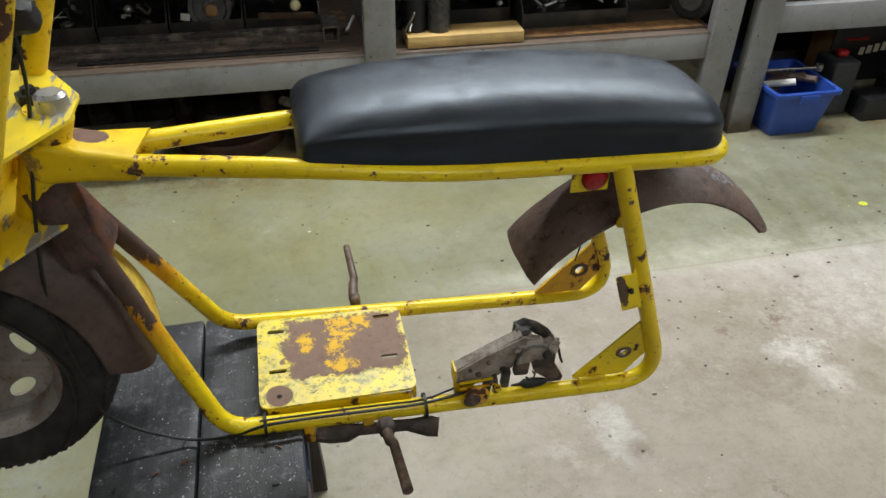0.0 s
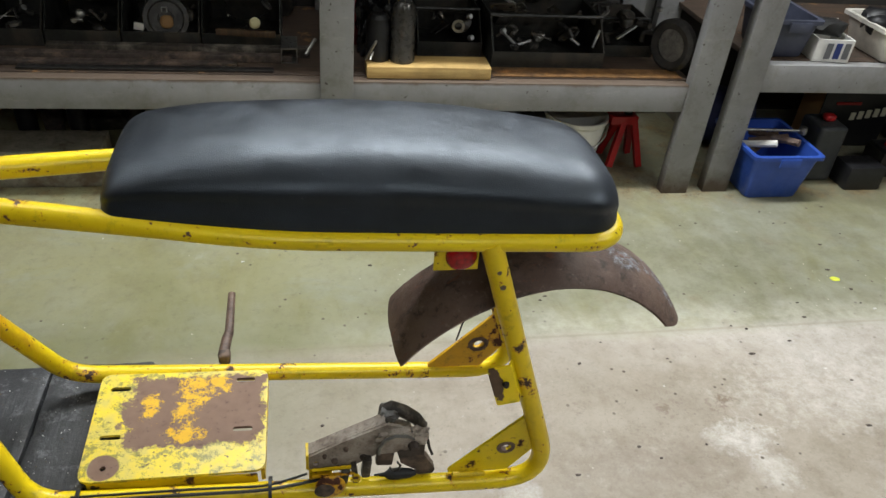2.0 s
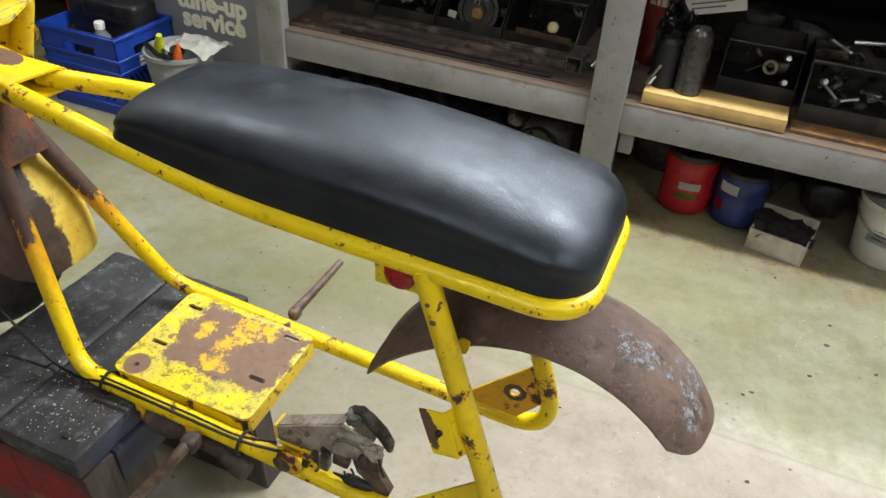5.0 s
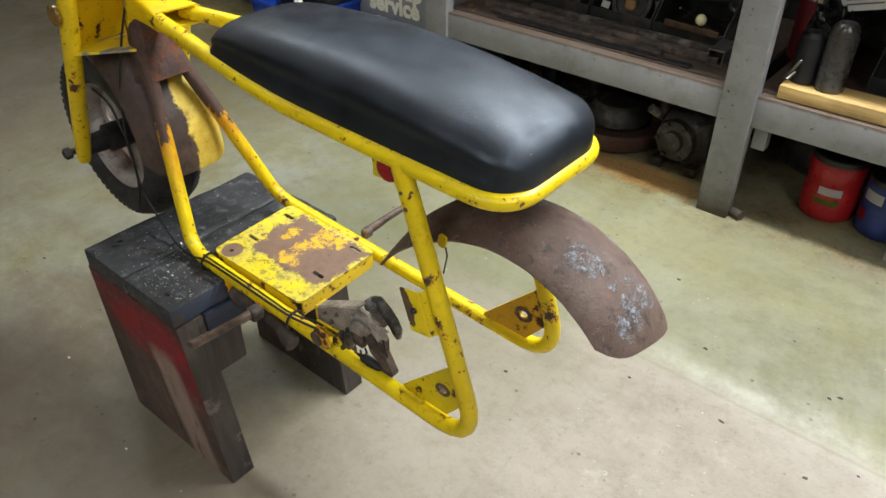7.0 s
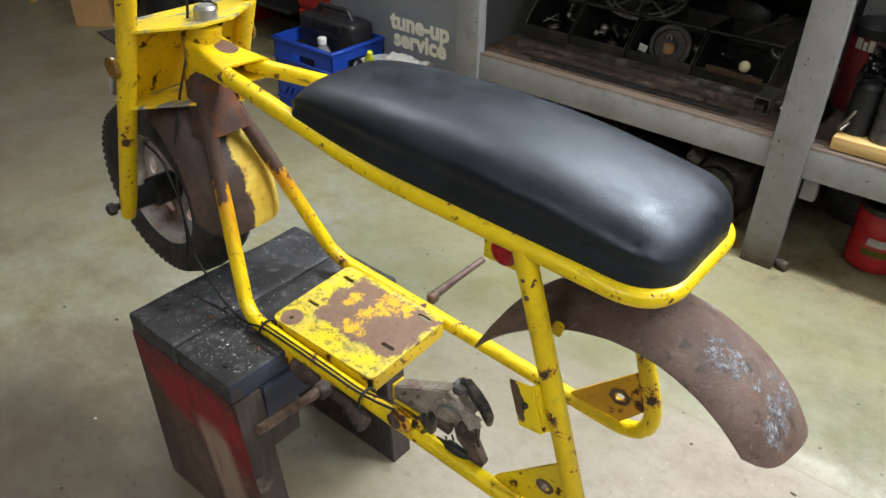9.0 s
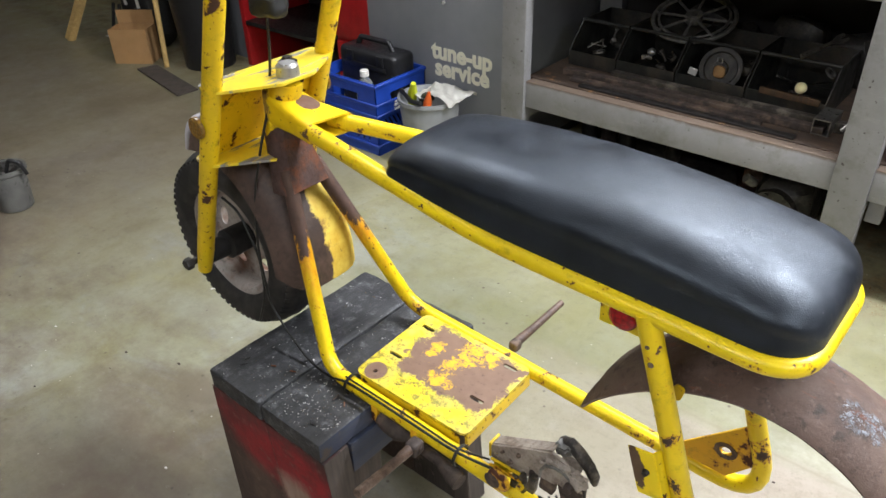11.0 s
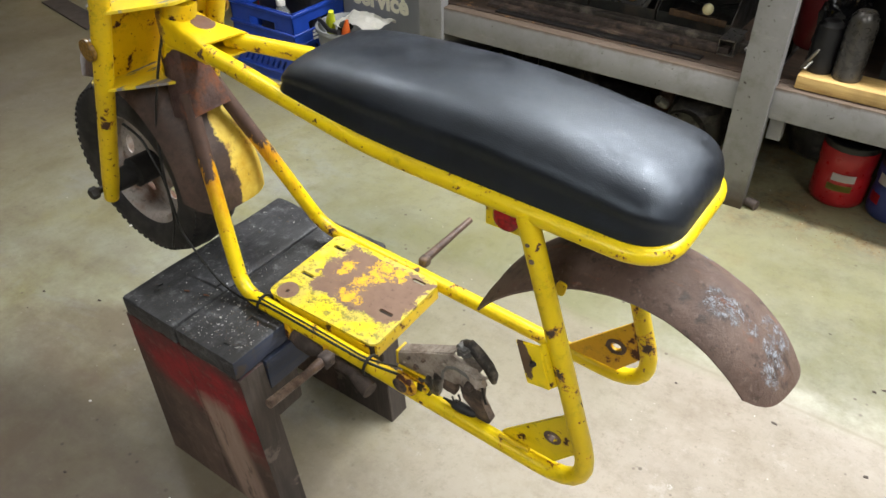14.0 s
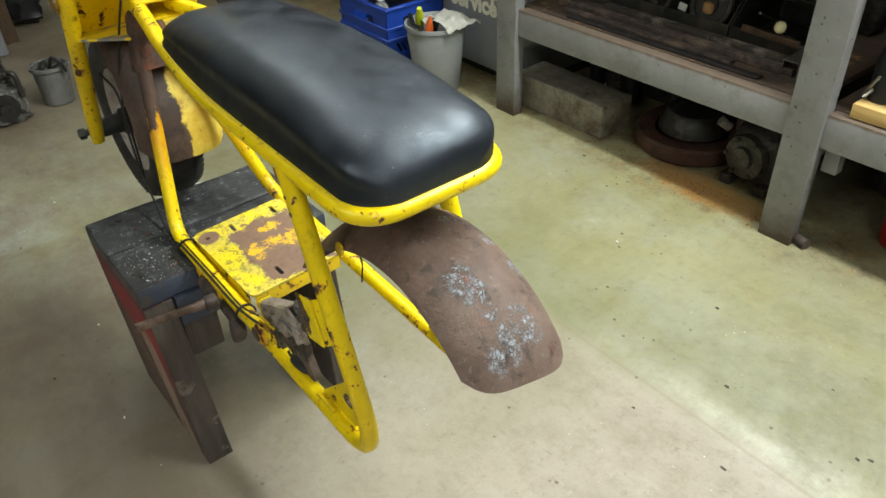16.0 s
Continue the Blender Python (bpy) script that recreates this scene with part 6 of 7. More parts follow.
    solo("pry_hook", tube(fillet([(-1.875, 1.21, 0.13), (-1.86, 1.23, 0.185), (-1.835, 1.25, 0.17), (-1.83, 1.26, 0.13)], 0.012), 0.006, seg=8), M_BLACK_PLASTIC, (-1.86, 1.23, 0.13), "black bent handle sticking out of a tub", "handle")


def cloth(x, y, z, r, seed, n=18):
    """A crumpled rag."""
    bm = bmesh.new()
    grid = []
    for i in range(n):
        row = []
        for j in range(n):
            u, v = -1 + 2 * i / (n - 1), -1 + 2 * j / (n - 1)
            k = noise.noise(Vector((u * 1.7 + seed, v * 1.7, seed))) + 0.5 * noise.noise(Vector((u * 4 + seed, v * 4, 0)))
            row.append(bm.verts.new((x + r * u * (1 + 0.2 * k), y + r * 0.8 * v, z + 0.024 + 0.022 * k - 0.02 * (u * u + v * v) * 0.5)))
        grid.append(row)
    for i in range(n - 1):
        for j in range(n - 1):
            bm.faces.new((grid[i][j], grid[i + 1][j], grid[i + 1][j + 1], grid[i][j + 1]))
    bmesh.ops.solidify(bm, geom=bm.faces[:], thickness=0.003)
    return bm


def carton(name, x, y, w, d, h, turn, material, label, z=0.0):
    """An open cardboard box: base, four walls and a raised flap, each a panel."""
    c = thing(name, (x, y, z), label, "box")
    walls = [(-w / 2, -w / 2 + 0.004, -d / 2, d / 2, 0.005, h * 0.72), (w / 2 - 0.004, w / 2, -d / 2, d / 2, 0.005, h * 0.72), (-w / 2 + 0.005, w / 2 - 0.005, -d / 2, -d / 2 + 0.004, 0.005, h * 0.72), (-w / 2 + 0.005, w / 2 - 0.005, d / 2 - 0.004, d / 2, 0.005, h * 0.72), (-w / 2, w / 2, -d / 2, d / 2, 0.0, 0.004), (-w / 2, w / 2, d / 2 - 0.003, d / 2 + 0.001, h * 0.725, h)]
    for a in walls:
        bm = box(*a, 0)
        bmesh.ops.transform(bm, matrix=pose(x, y, z, 0, 0, turn), verts=bm.verts)
        part("panel", bm, material, c, smooth=False)
    return c


def small_engine(x, y):
    e = thing("small_engine", (x, y, 0), "greasy old aluminium engine standing on the floor", "engine")
    part("crankcase", lump((x, y, 0.066), (0.066, 0.068, 0.068), 11, 0.35, 4), M_ENGINE, e)
    for i in range(7):
        part("fin", lathe([(0, 0), (0.044 - 0.002 * i, 0), (0.044 - 0.002 * i, 0.004), (0, 0.004)], Matrix.Translation((x - 0.01, y + 0.01, 0.125 + 0.012 * i)) @ pose(0, 0, 0, 0, 6, 0), 20), M_ENGINE, e)
    part("barrel", tube([(x - 0.01, y + 0.01, 0.11), (x, y + 0.01, 0.215)], 0.028, seg=16), M_JUNK, e)
    part("head", box(x - 0.035, x + 0.035, y - 0.025, y + 0.04, 0.212, 0.232, 0.006), M_ENGINE, e)
    part("spark_plug", tube([(x, y + 0.01, 0.232), (x + 0.004, y + 0.01, 0.262)], [0.007, 0.004], seg=8), M_PAPER, e)
    part("flywheel", lathe([(0, 0.02), (0.02, 0.022), (0.022, 0.012), (0.045, 0.014), (0.05, 0.0), (0, 0)], Matrix.Translation((x + 0.064, y - 0.01, 0.066)) @ pose(0, 0, 0, 0, 90, 0), 28), M_STEEL_DARK, e)
    part("pipe", tube(fillet([(x + 0.02, y + 0.03, 0.17), (x + 0.06, y + 0.055, 0.18), (x + 0.055, y + 0.06, 0.09)], 0.02), 0.010, seg=10), M_JUNK, e)
    for i in range(9):
        a = i * 2.4
        c = (x + 0.058 * math.cos(a), y + 0.058 * math.sin(a), 0.05 + 0.017 * i)
        part("fitting", lump(c, (0.013 + 0.004 * (i % 3), 0.013, 0.011), 40 + i, 0.4, 2), (M_ENGINE, M_STEEL, M_JUNK)[i % 3], e)
    part("wire", tube(fillet([(x, y + 0.01, 0.262), (x + 0.05, y + 0.03, 0.26), (x + 0.07, y + 0.02, 0.18), (x + 0.05, y - 0.03, 0.12)], 0.02), 0.0028, seg=6), M_CABLE, e)
    part("bracket", box(x - 0.07, x + 0.0, y - 0.075, y - 0.06, 0.10, 0.17, 0.004, turn=pose(0, 0, 0, 0, 15, 8)), M_ENGINE, e)


left_corner()
crate()


def hopper(x0, x1, y0, y1, z0, h, material, label="dark steel open-fronted storage bin full of old parts"):
    """An open-fronted bin with a low lip."""
    t = 0.004
    b = thing("storage_bin", ((x0 + x1) / 2, (y0 + y1) / 2, z0), label, "storage bin", "storage bins on the shelf")
    part("floor_sheet", box(x0, x1, y0, y1, z0, z0 + t, 0.001), material, b)
    for x in (x0, x1 - t):
        side = [(y0, z0 + t), (y1, z0 + t), (y1, z0 + h), (y0 + (y1 - y0) * 0.3, z0 + h), (y0, z0 + h * 0.36)]
        part("side", sheet(side, [], t, frame_of((x, 0, 0), (0, 1, 0), (0, 0, 1))), material, b, smooth=False)
    part("lip", box(x0 + t, x1 - t, y0, y0 + t, z0 + t, z0 + h * 0.36, 0.001), material, b)
    part("back", box(x0 + t, x1 - t, y1 - t, y1, z0 + t, z0 + h, 0.001), material, b)
    part("top_rim", tube([(x0, y0 + (y1 - y0) * 0.3, z0 + h), (x1, y0 + (y1 - y0) * 0.3, z0 + h)], 0.006, seg=8), material, b)
    return b


def scrap(x, y, z, s, rng):
    """One loose machine part: a bolt, a ring, a pipe, a bracket, a wrench or a knob of casting."""
    kind = rng.choice(("bolt", "ring", "pipe", "bracket", "wrench", "casting", "rod"))
    bright = rng.random() < 0.3
    mat = rng.choice((M_STEEL, M_JUNK_LIGHT)) if bright else rng.choice((M_JUNK, M_GREASE, M_STEEL_DARK))
    turn = pose(x, y, z, rng.uniform(-50, 50), rng.uniform(-50, 50), rng.uniform(0, 360))
    if kind == "bolt":
        bm = lathe([(0, 0), (s * 0.16, 0), (s * 0.16, s * 1.1), (s * 0.3, s * 1.1), (s * 0.3, s * 1.4), (0, s * 1.4)], turn, 6)
        name, label = "hex_bolt", "old hexagon bolt in a parts bin"
    elif kind == "ring":
        bm = lathe([(s * 0.5, 0), (s * 0.8, 0), (s * 0.8, s * 0.3), (s * 0.5, s * 0.3)], turn, 20, closed=True)
        name, label = "bearing_ring", "steel bearing ring in a parts bin"
    elif kind == "pipe":
        pts = fillet([turn @ Vector(p) for p in ((-s, 0, 0), (0, 0, 0), (0, s * 0.9, 0.2 * s))], s * 0.4, 5)
        bm = tube(pts, s * 0.26, seg=10)
        name, label = "pipe_elbow", "bent pipe fitting in a parts bin"
    elif kind == "bracket":
        bm = sheet(rounded([(-s, -s * 0.4), (s, -s * 0.4), (s, s * 0.4), (-s, s * 0.4)], s * 0.2, 3), [ring(-s * 0.6, 0, s * 0.15, n=8), ring(s * 0.6, 0, s * 0.15, n=8)], s * 0.14, turn)
        name, label = "flat_bracket", "drilled steel bracket in a parts bin"
    elif kind == "wrench":
        bm = tube([turn @ Vector((a * s, 0, 0)) for a in (-1.5, -1.3, -1.1, 1.1, 1.3, 1.5)], [s * 0.1, s * 0.32, s * 0.13, s * 0.12, s * 0.26, s * 0.1], seg=8, flat=0.5)
        name, label = "wrench", "steel wrench lying in a parts bin"
    elif kind == "rod":
        bm = tube([turn @ Vector((a * s, 0, 0)) for a in (-1.7, 1.7)], s * 0.1, seg=8)
        name, label = "steel_rod", "thin steel rod in a parts bin"
    else:
        bm = lump((x, y, z), (s * 0.8, s * 0.7, s * 0.6), rng.randrange(99), 0.35, 2)
        name, label = "casting", "greasy casting in a parts bin"
    solo(name, bm, mat, (x, y, z), label, name.replace("_", " "), "loose parts in the bins")


def spoked_wheel(at, r, turn):
    """A cast hand wheel: two rims, a hub and thin spokes."""
    w = thing("spoked_wheel", at, "grey cast wheel with thin spokes lying on storage bins", "wheel")
    m = Matrix.Translation(at) @ turn
    circle = lambda q, h: [m @ Vector((q * math.cos(a), q * math.sin(a), h)) for a in (2 * math.pi * k / 48 for k in range(48))]
    part("rim", tube(circle(r, 0.0), 0.007, seg=8, closed=True), M_JUNK_LIGHT, w)
    part("rim", tube(circle(r * 0.86, 0.004), 0.004, seg=8, closed=True), M_JUNK_LIGHT, w)
    part("hub", lathe([(0.012, -0.012), (0.026, -0.012), (0.026, 0.014), (0.012, 0.014)], m, 24, closed=True), M_JUNK_LIGHT, w)
    for k in range(8):
        a = math.pi * k / 4
        part("spoke", tube([m @ Vector((q * math.cos(a), q * math.sin(a), 0.002)) for q in (0.024, r)], 0.0045, seg=8), M_JUNK_LIGHT, w)


def shelf_load():
    rng = random.Random(7)
    z = RAIL_TOP + 0.003
    for x0, x1 in ((-0.64, -0.47), (-0.465, -0.27), (-0.265, -0.055), (-0.05, 0.17)):
        hopper(x0, x1, 2.6, 2.86, z, 0.13, M_BIN)
        for i in range(6):
            scrap(rng.uniform(x0 + 0.035, x1 - 0.035), rng.uniform(2.625, 2.75), z + rng.uniform(0.035, 0.085), rng.uniform(0.016, 0.034), rng)
    hopper(0.565, 0.76, 2.58, 2.82, z, 0.12, M_BIN)
    hopper(0.775, 1.12, 2.5, 2.76, z, 0.13, M_BIN)
    hopper(1.13, 1.32, 2.6, 2.82, z, 0.10, M_BIN)
    for x0, x1, y0, k in ((0.58, 0.75, 2.6, 7), (0.79, 1.11, 2.52, 18), (1.14, 1.31, 2.62, 7)):
        for i in range(k):
            scrap(rng.uniform(x0 + 0.03, x1 - 0.03), rng.uniform(y0 + 0.02, y0 + 0.16), z + rng.uniform(0.035, 0.1), rng.uniform(0.018, 0.04), rng)
    # bright tools and fittings on top of the heap
    for a, b, r in (((0.814, 2.56, 0.453), (0.859, 2.555, 0.417), 0.0045), ((0.862, 2.555, 0.417), (0.904, 2.56, 0.430), 0.005), ((1.116, 2.56, 0.467), (1.098, 2.55, 0.416), 0.005), ((1.027, 2.56, 0.439), (1.056, 2.555, 0.421), 0.0045), ((0.86, 2.66, 0.535), (0.94, 2.66, 0.545), 0.006), ((0.80, 2.6, 0.55), (0.87, 2.63, 0.51), 0.005)):
        solo("bright_rod", tube([a, b], r, seg=8), M_ZINC, b, "bright steel rod on a heap of parts", "rod", "bright tools on the heap")
    for c in ((0.814, 2.556, 0.458), (0.718, 2.6, 0.484), (1.302, 2.58, 0.528), (0.725, 2.585, 0.425)):
        solo("socket", lathe([(0, 0.008), (0.007, 0.008), (0.009, 0.004), (0.009, -0.006), (0, -0.006)], Matrix.Translation(c) @ pose(0, 0, 0, 70, 0, 20), 14), M_ZINC, c, "bright steel socket on a heap of parts", "socket", "bright tools on the heap")
    solo("bearing_ring", lathe([(0.011, 0), (0.019, 0), (0.019, 0.010), (0.011, 0.010)], Matrix.Translation((0.685, 2.59, 0.458)) @ pose(0, 0, 0, 80, 0, -10), 24, closed=True), M_STEEL, (0.685, 2.59, 0.458), "steel bearing ring standing in a bin", "bearing")
    m = frame_of((1.177, 2.555, 0.440), (0.051, 0.0, 0.040), (0.02, 0.1, -0.026))
    solo("drilled_plate", sheet(rounded([(0, 0), (0.068, 0), (0.068, 0.034), (0, 0.034)], 0.003, 3), [ring(0.014 + 0.020 * i, 0.018, 0.004, n=10) for i in range(3)], 0.004, m), M_ZINC, (1.177, 2.555, 0.44), "bright drilled steel plate on a heap of parts", "plate", smooth=False)
    solo("pipe_elbow", tube(fillet([(1.255, 2.56, 0.435), (1.255, 2.56, 0.467), (1.298, 2.56, 0.459)], 0.015), 0.008, seg=10), M_STEEL_DARK, (1.255, 2.56, 0.43), "bent pipe fitting on a heap of parts", "pipe elbow")
    for i in range(16):
        scrap(rng.uniform(0.8, 1.3), rng.uniform(2.58, 2.72), z + rng.uniform(0.10, 0.17), rng.uniform(0.02, 0.04), rng)
    # rust-stained lip along the front of the board
    solo("rusty_strip", box(0.765, 1.35, 2.4265, 2.492, z, z + 0.003, 0.001), rusty("orange_stained_strip", (150, 108, 58), (92, 66, 42), (62, 48, 36), 0.8, 14), (1.05, 2.435, z), "orange rust-stained strip along the shelf edge", "strip")
    # second tier of darker lumps behind the bins
    for i in range(16):
        x = rng.choice((rng.uniform(-0.62, 0.2), rng.uniform(0.45, 1.3)))
        s = rng.uniform(0.05, 0.09)
        solo("machine_casting", lump((x, rng.uniform(2.9, 2.95), z + s * 0.9 + 0.004), (s, s * 0.6, s), i, 0.3, 2), M_JUNK, (x, 2.92, z), "dark greasy machine casting on the shelf", "casting", "castings at the back of the shelf")
    # spoked pulley on the bins
    spoked_wheel((-0.315, 2.80, 0.527), 0.125, pose(0, 0, 0, 20, 0, 8))
    m = Matrix.Translation((-0.15, 2.655, 0.436)) @ pose(0, 0, 0, 72, 0, 8)
    solo("belt_pulley", lathe([(0, 0.012), (0.02, 0.012), (0.022, 0.006), (0.046, 0.006), (0.050, 0.012), (0.062, 0.012), (0.062, 0.008), (0.054, 0.002), (0.062, -0.006), (0, -0.006)], m, 40), M_JUNK, (-0.15, 2.655, 0.436), "dark oily belt pulley standing in a bin", "pulley")
    solo("round_cap", lump((-0.145, 2.63, 0.435), (0.018, 0.008, 0.018), 2, 0.05), M_CARD, (-0.145, 2.63, 0.435), "tan round cap on a gear", "cap")
    # white knob on a wooden wedge
    k = thing("wooden_block", (0.075, 2.555, z), "small raw wooden strip in a parts bin", "wood block")
    part("strip", box(-0.01, 0.155, 2.588, 2.598, 0.412, 0.430, 0.002, turn=pose(0, 0, 0, 0, 2, 0)), M_DARK_BOARD, k)
    solo("white_knob", lathe([(0, 0.016), (0.012, 0.014), (0.019, 0.006), (0.02, 0), (0, 0)], Matrix.Translation((0.099, 2.588, 0.452)) @ Matrix.Diagonal((0.8, 0.8, 0.8, 1)) @ pose(0, 0, 0, 70, 0, 0), 24), plain("ivory_knob", (232, 224, 176), 0.3, 0, 0.05), (0.099, 2.588, 0.452), "ivory round knob beside a wooden strip", "knob")
    # adjustable wrench
    m = frame_of((0.062, 2.655, 0.512), (0.095, 0.05, 0.062), (-0.05, 0.3, 0.3))
    out = rounded([(0, -0.006), (0.084, -0.005), (0.098, -0.014), (0.124, -0.013), (0.124, -0.006), (0.106, -0.004), (0.106, 0.004), (0.120, 0.006), (0.118, 0.014), (0.098, 0.013), (0.084, 0.005), (0, 0.006)], 0.003, 3)
    solo("adjustable_wrench", sheet(out, [ring(0.008, 0, 0.003, n=10)], 0.007, m), M_STEEL, (0.062, 2.655, 0.512), "worn steel adjustable wrench resting on a bin", "wrench", smooth=False)
    solo("steel_ball", lathe([(0.013 * math.sin(a), -0.013 * math.cos(a)) for a in (math.pi * k / 12 for k in range(13))], Matrix.Translation((-0.379, 2.66, 0.442)), 24), M_ZINC, (-0.379, 2.66, 0.43), "shiny round steel knob in a parts bin", "knob")
    solo("paper_tag", box(-0.232, -0.206, 2.612, 2.618, 0.415, 0.436, 0.002, turn=pose(0, 0, 0, 0, 12, 6)), M_PAPER, (-0.22, 2.615, 0.415), "small pale paper tag in a parts bin", "tag")
    solo("wire_staple", tube(fillet([(-0.155, 2.63, 0.462), (-0.155, 2.63, 0.476), (-0.141, 2.63, 0.476), (-0.141, 2.63, 0.462)], 0.002), 0.0016, seg=6), M_ZINC, (-0.15, 2.63, 0.462), "bright bent wire staple on a pulley", "staple")
    solo("bright_rod", tube([(0.238, 2.52, 0.388), (0.266, 2.55, 0.424)], 0.005, seg=8), M_STEEL, (0.238, 2.52, 0.38), "dull steel rod leaning beside a post", "rod", "bright tools on the heap")
    # flat bars along the front of the shelf
    for i, (y, x0, x1, h) in enumerate(((2.445, -0.5, 0.15, 0.006), (2.475, -0.55, 0.05, 0.012), (2.515, -0.60, 0.20, 0.02), (2.555, -0.45, 0.25, 0.028))):
        bm = box(x0, x1, y - 0.014, y + 0.014, z, z + h, 0.002)
        solo("steel_bar", bm, rng.choice((M_RUST_DARK, M_STEEL_DARK, M_GREASE)), ((x0 + x1) / 2, y, z), "long rusty steel bar lying on the shelf", "steel bar", "bars on the shelf")
    q = bmesh.new()
    for a in ((0.17, 0.215, 2.50, 2.60, z, z + 0.003), (0.17, 0.215, 2.50, 2.60, z + 0.04, z + 0.043), (0.17, 0.173, 2.50, 2.60, z + 0.0035, z + 0.0395), (0.212, 0.215, 2.50, 2.60, z + 0.0035, z + 0.0395)):
        bar(*a, q)
    solo("square_tube", q, M_STEEL, (0.19, 2.55, z), "short rusty square steel tube", "tube", smooth=False)
    # pine block with two steel canisters
    solo("pine_block", box(0.402, 0.752, 2.40, 2.49, z, z + 0.034, 0.003), M_RAW_WOOD, (0.577, 2.44, z), "raw yellow pine block on the shelf", "wood block")
    for x, y, h, mat in ((0.503, 2.452, 0.165, M_CANISTER), (0.436, 2.466, 0.125, M_BLACK_PLASTIC)):
        r = 0.034
        solo("steel_canister", lathe([(0, 0), (r, 0), (r * 1.04, 0.01), (r, 0.014), (r, h * 0.8), (r * 0.9, h * 0.86), (r * 0.9, h * 0.92), (r * 0.6, h), (0, h)], Matrix.Translation((x, y, z + 0.035)), 28), mat, (x, y, z + 0.035), "dull steel canister standing on a pine block", "canister", "canisters on the pine block")
    card = thing("paper_label", (0.53, 2.6, 0.55), "white printed card propped among parts", "card")
    m = frame_of((0.445, 2.6, 0.545), (1, 0, 0.28), (-0.25, 0.1, 1))
    part("card", sheet([(0, 0), (0.15, 0), (0.15, 0.075), (0, 0.075)], [], 0.002, m), M_PAPER, card, smooth=False)
    for i in range(4):
        part("print", sheet([(0.015, 0.05 - 0.012 * i), (0.12 - 0.02 * (i % 2), 0.05 - 0.012 * i), (0.12 - 0.02 * (i % 2), 0.054 - 0.012 * i), (0.015, 0.054 - 0.012 * i)], [], 0.0006, m @ Matrix.Translation((0, 0, 0.002))), M_INK, card, smooth=False)
    dk = thing("shelf_can", (0.385, 2.735, z), "dark red can with white lettering bars on the shelf", "can")
    m = Matrix.Translation((0.385, 2.735, z))
    part("body", lathe([(0, 0), (0.072, 0), (0.075, 0.004), (0.075, 0.21), (0.071, 0.215), (0, 0.215)], m, 36), M_DULL_RED, dk)
    part("lid", lathe([(0.077, 0.2), (0.077, 0.225), (0.072, 0.229), (0, 0.229)], m, 36), M_BLACK_PLASTIC, dk, "black snap lid")
    for i, (a0, a1) in enumerate(((232, 246), (249, 257), (260, 270))):
        part("print", curved_patch(0.385, 2.735, 0.0765, z + 0.17, z + 0.198 - 0.006 * (i % 2), a0, a1, 5), M_CREAM, dk)
    solo("plastic_bag", lump((0.44, 2.60, z + 0.10), (0.05, 0.06, 0.10), 14, 0.5, 4), M_FOIL, (0.44, 2.6, z), "crumpled glossy black plastic bag on the shelf", "bag")
    solo("spring_clip", tube(fillet([(0.40, 2.44, z + 0.038), (0.43, 2.43, z + 0.1), (0.44, 2.47, z + 0.09), (0.41, 2.42, z + 0.045)], 0.02), 0.004, seg=8), M_STEEL, (0.41, 2.44, z + 0.036), "bent wire clip on a pine block", "wire")
    # small wheel at the post
    w = thing("barrow_tyre", (1.332, 2.47, z), "small dark rubber-tyred wheel standing on the shelf", "wheel")
    m = Matrix.Translation((1.332, 2.50, z + 0.078)) @ pose(0, 0, 0, 90, 0, -62) @ Matrix.Diagonal((1.08, 1.08, 1.0, 1))
    part("tyre", lathe([(0.045, -0.014), (0.062, -0.018), (0.072, -0.01), (0.072, 0.01), (0.062, 0.018), (0.045, 0.014)], m, 36, closed=True), M_TYRE, w)
    part("disc", lathe([(0, -0.012), (0.012, -0.012), (0.014, -0.004), (0.046, -0.006), (0.046, 0.006), (0, 0.006)], m, 28), M_JUNK_LIGHT, w)
    # upper shelf: dark cartons seen under its edge
    for x0, x1 in ((-0.6, -0.3), (-0.25, 0.2), (0.42, 0.8), (0.9, 1.3)):
        solo("storage_box", box(x0, x1, 2.5, 2.9, 0.84, 1.05, 0.006), M_BIN, ((x0 + x1) / 2, 2.7, 0.84), "dark steel storage box on the upper shelf", "box", "boxes on the upper shelf")


shelf_load()


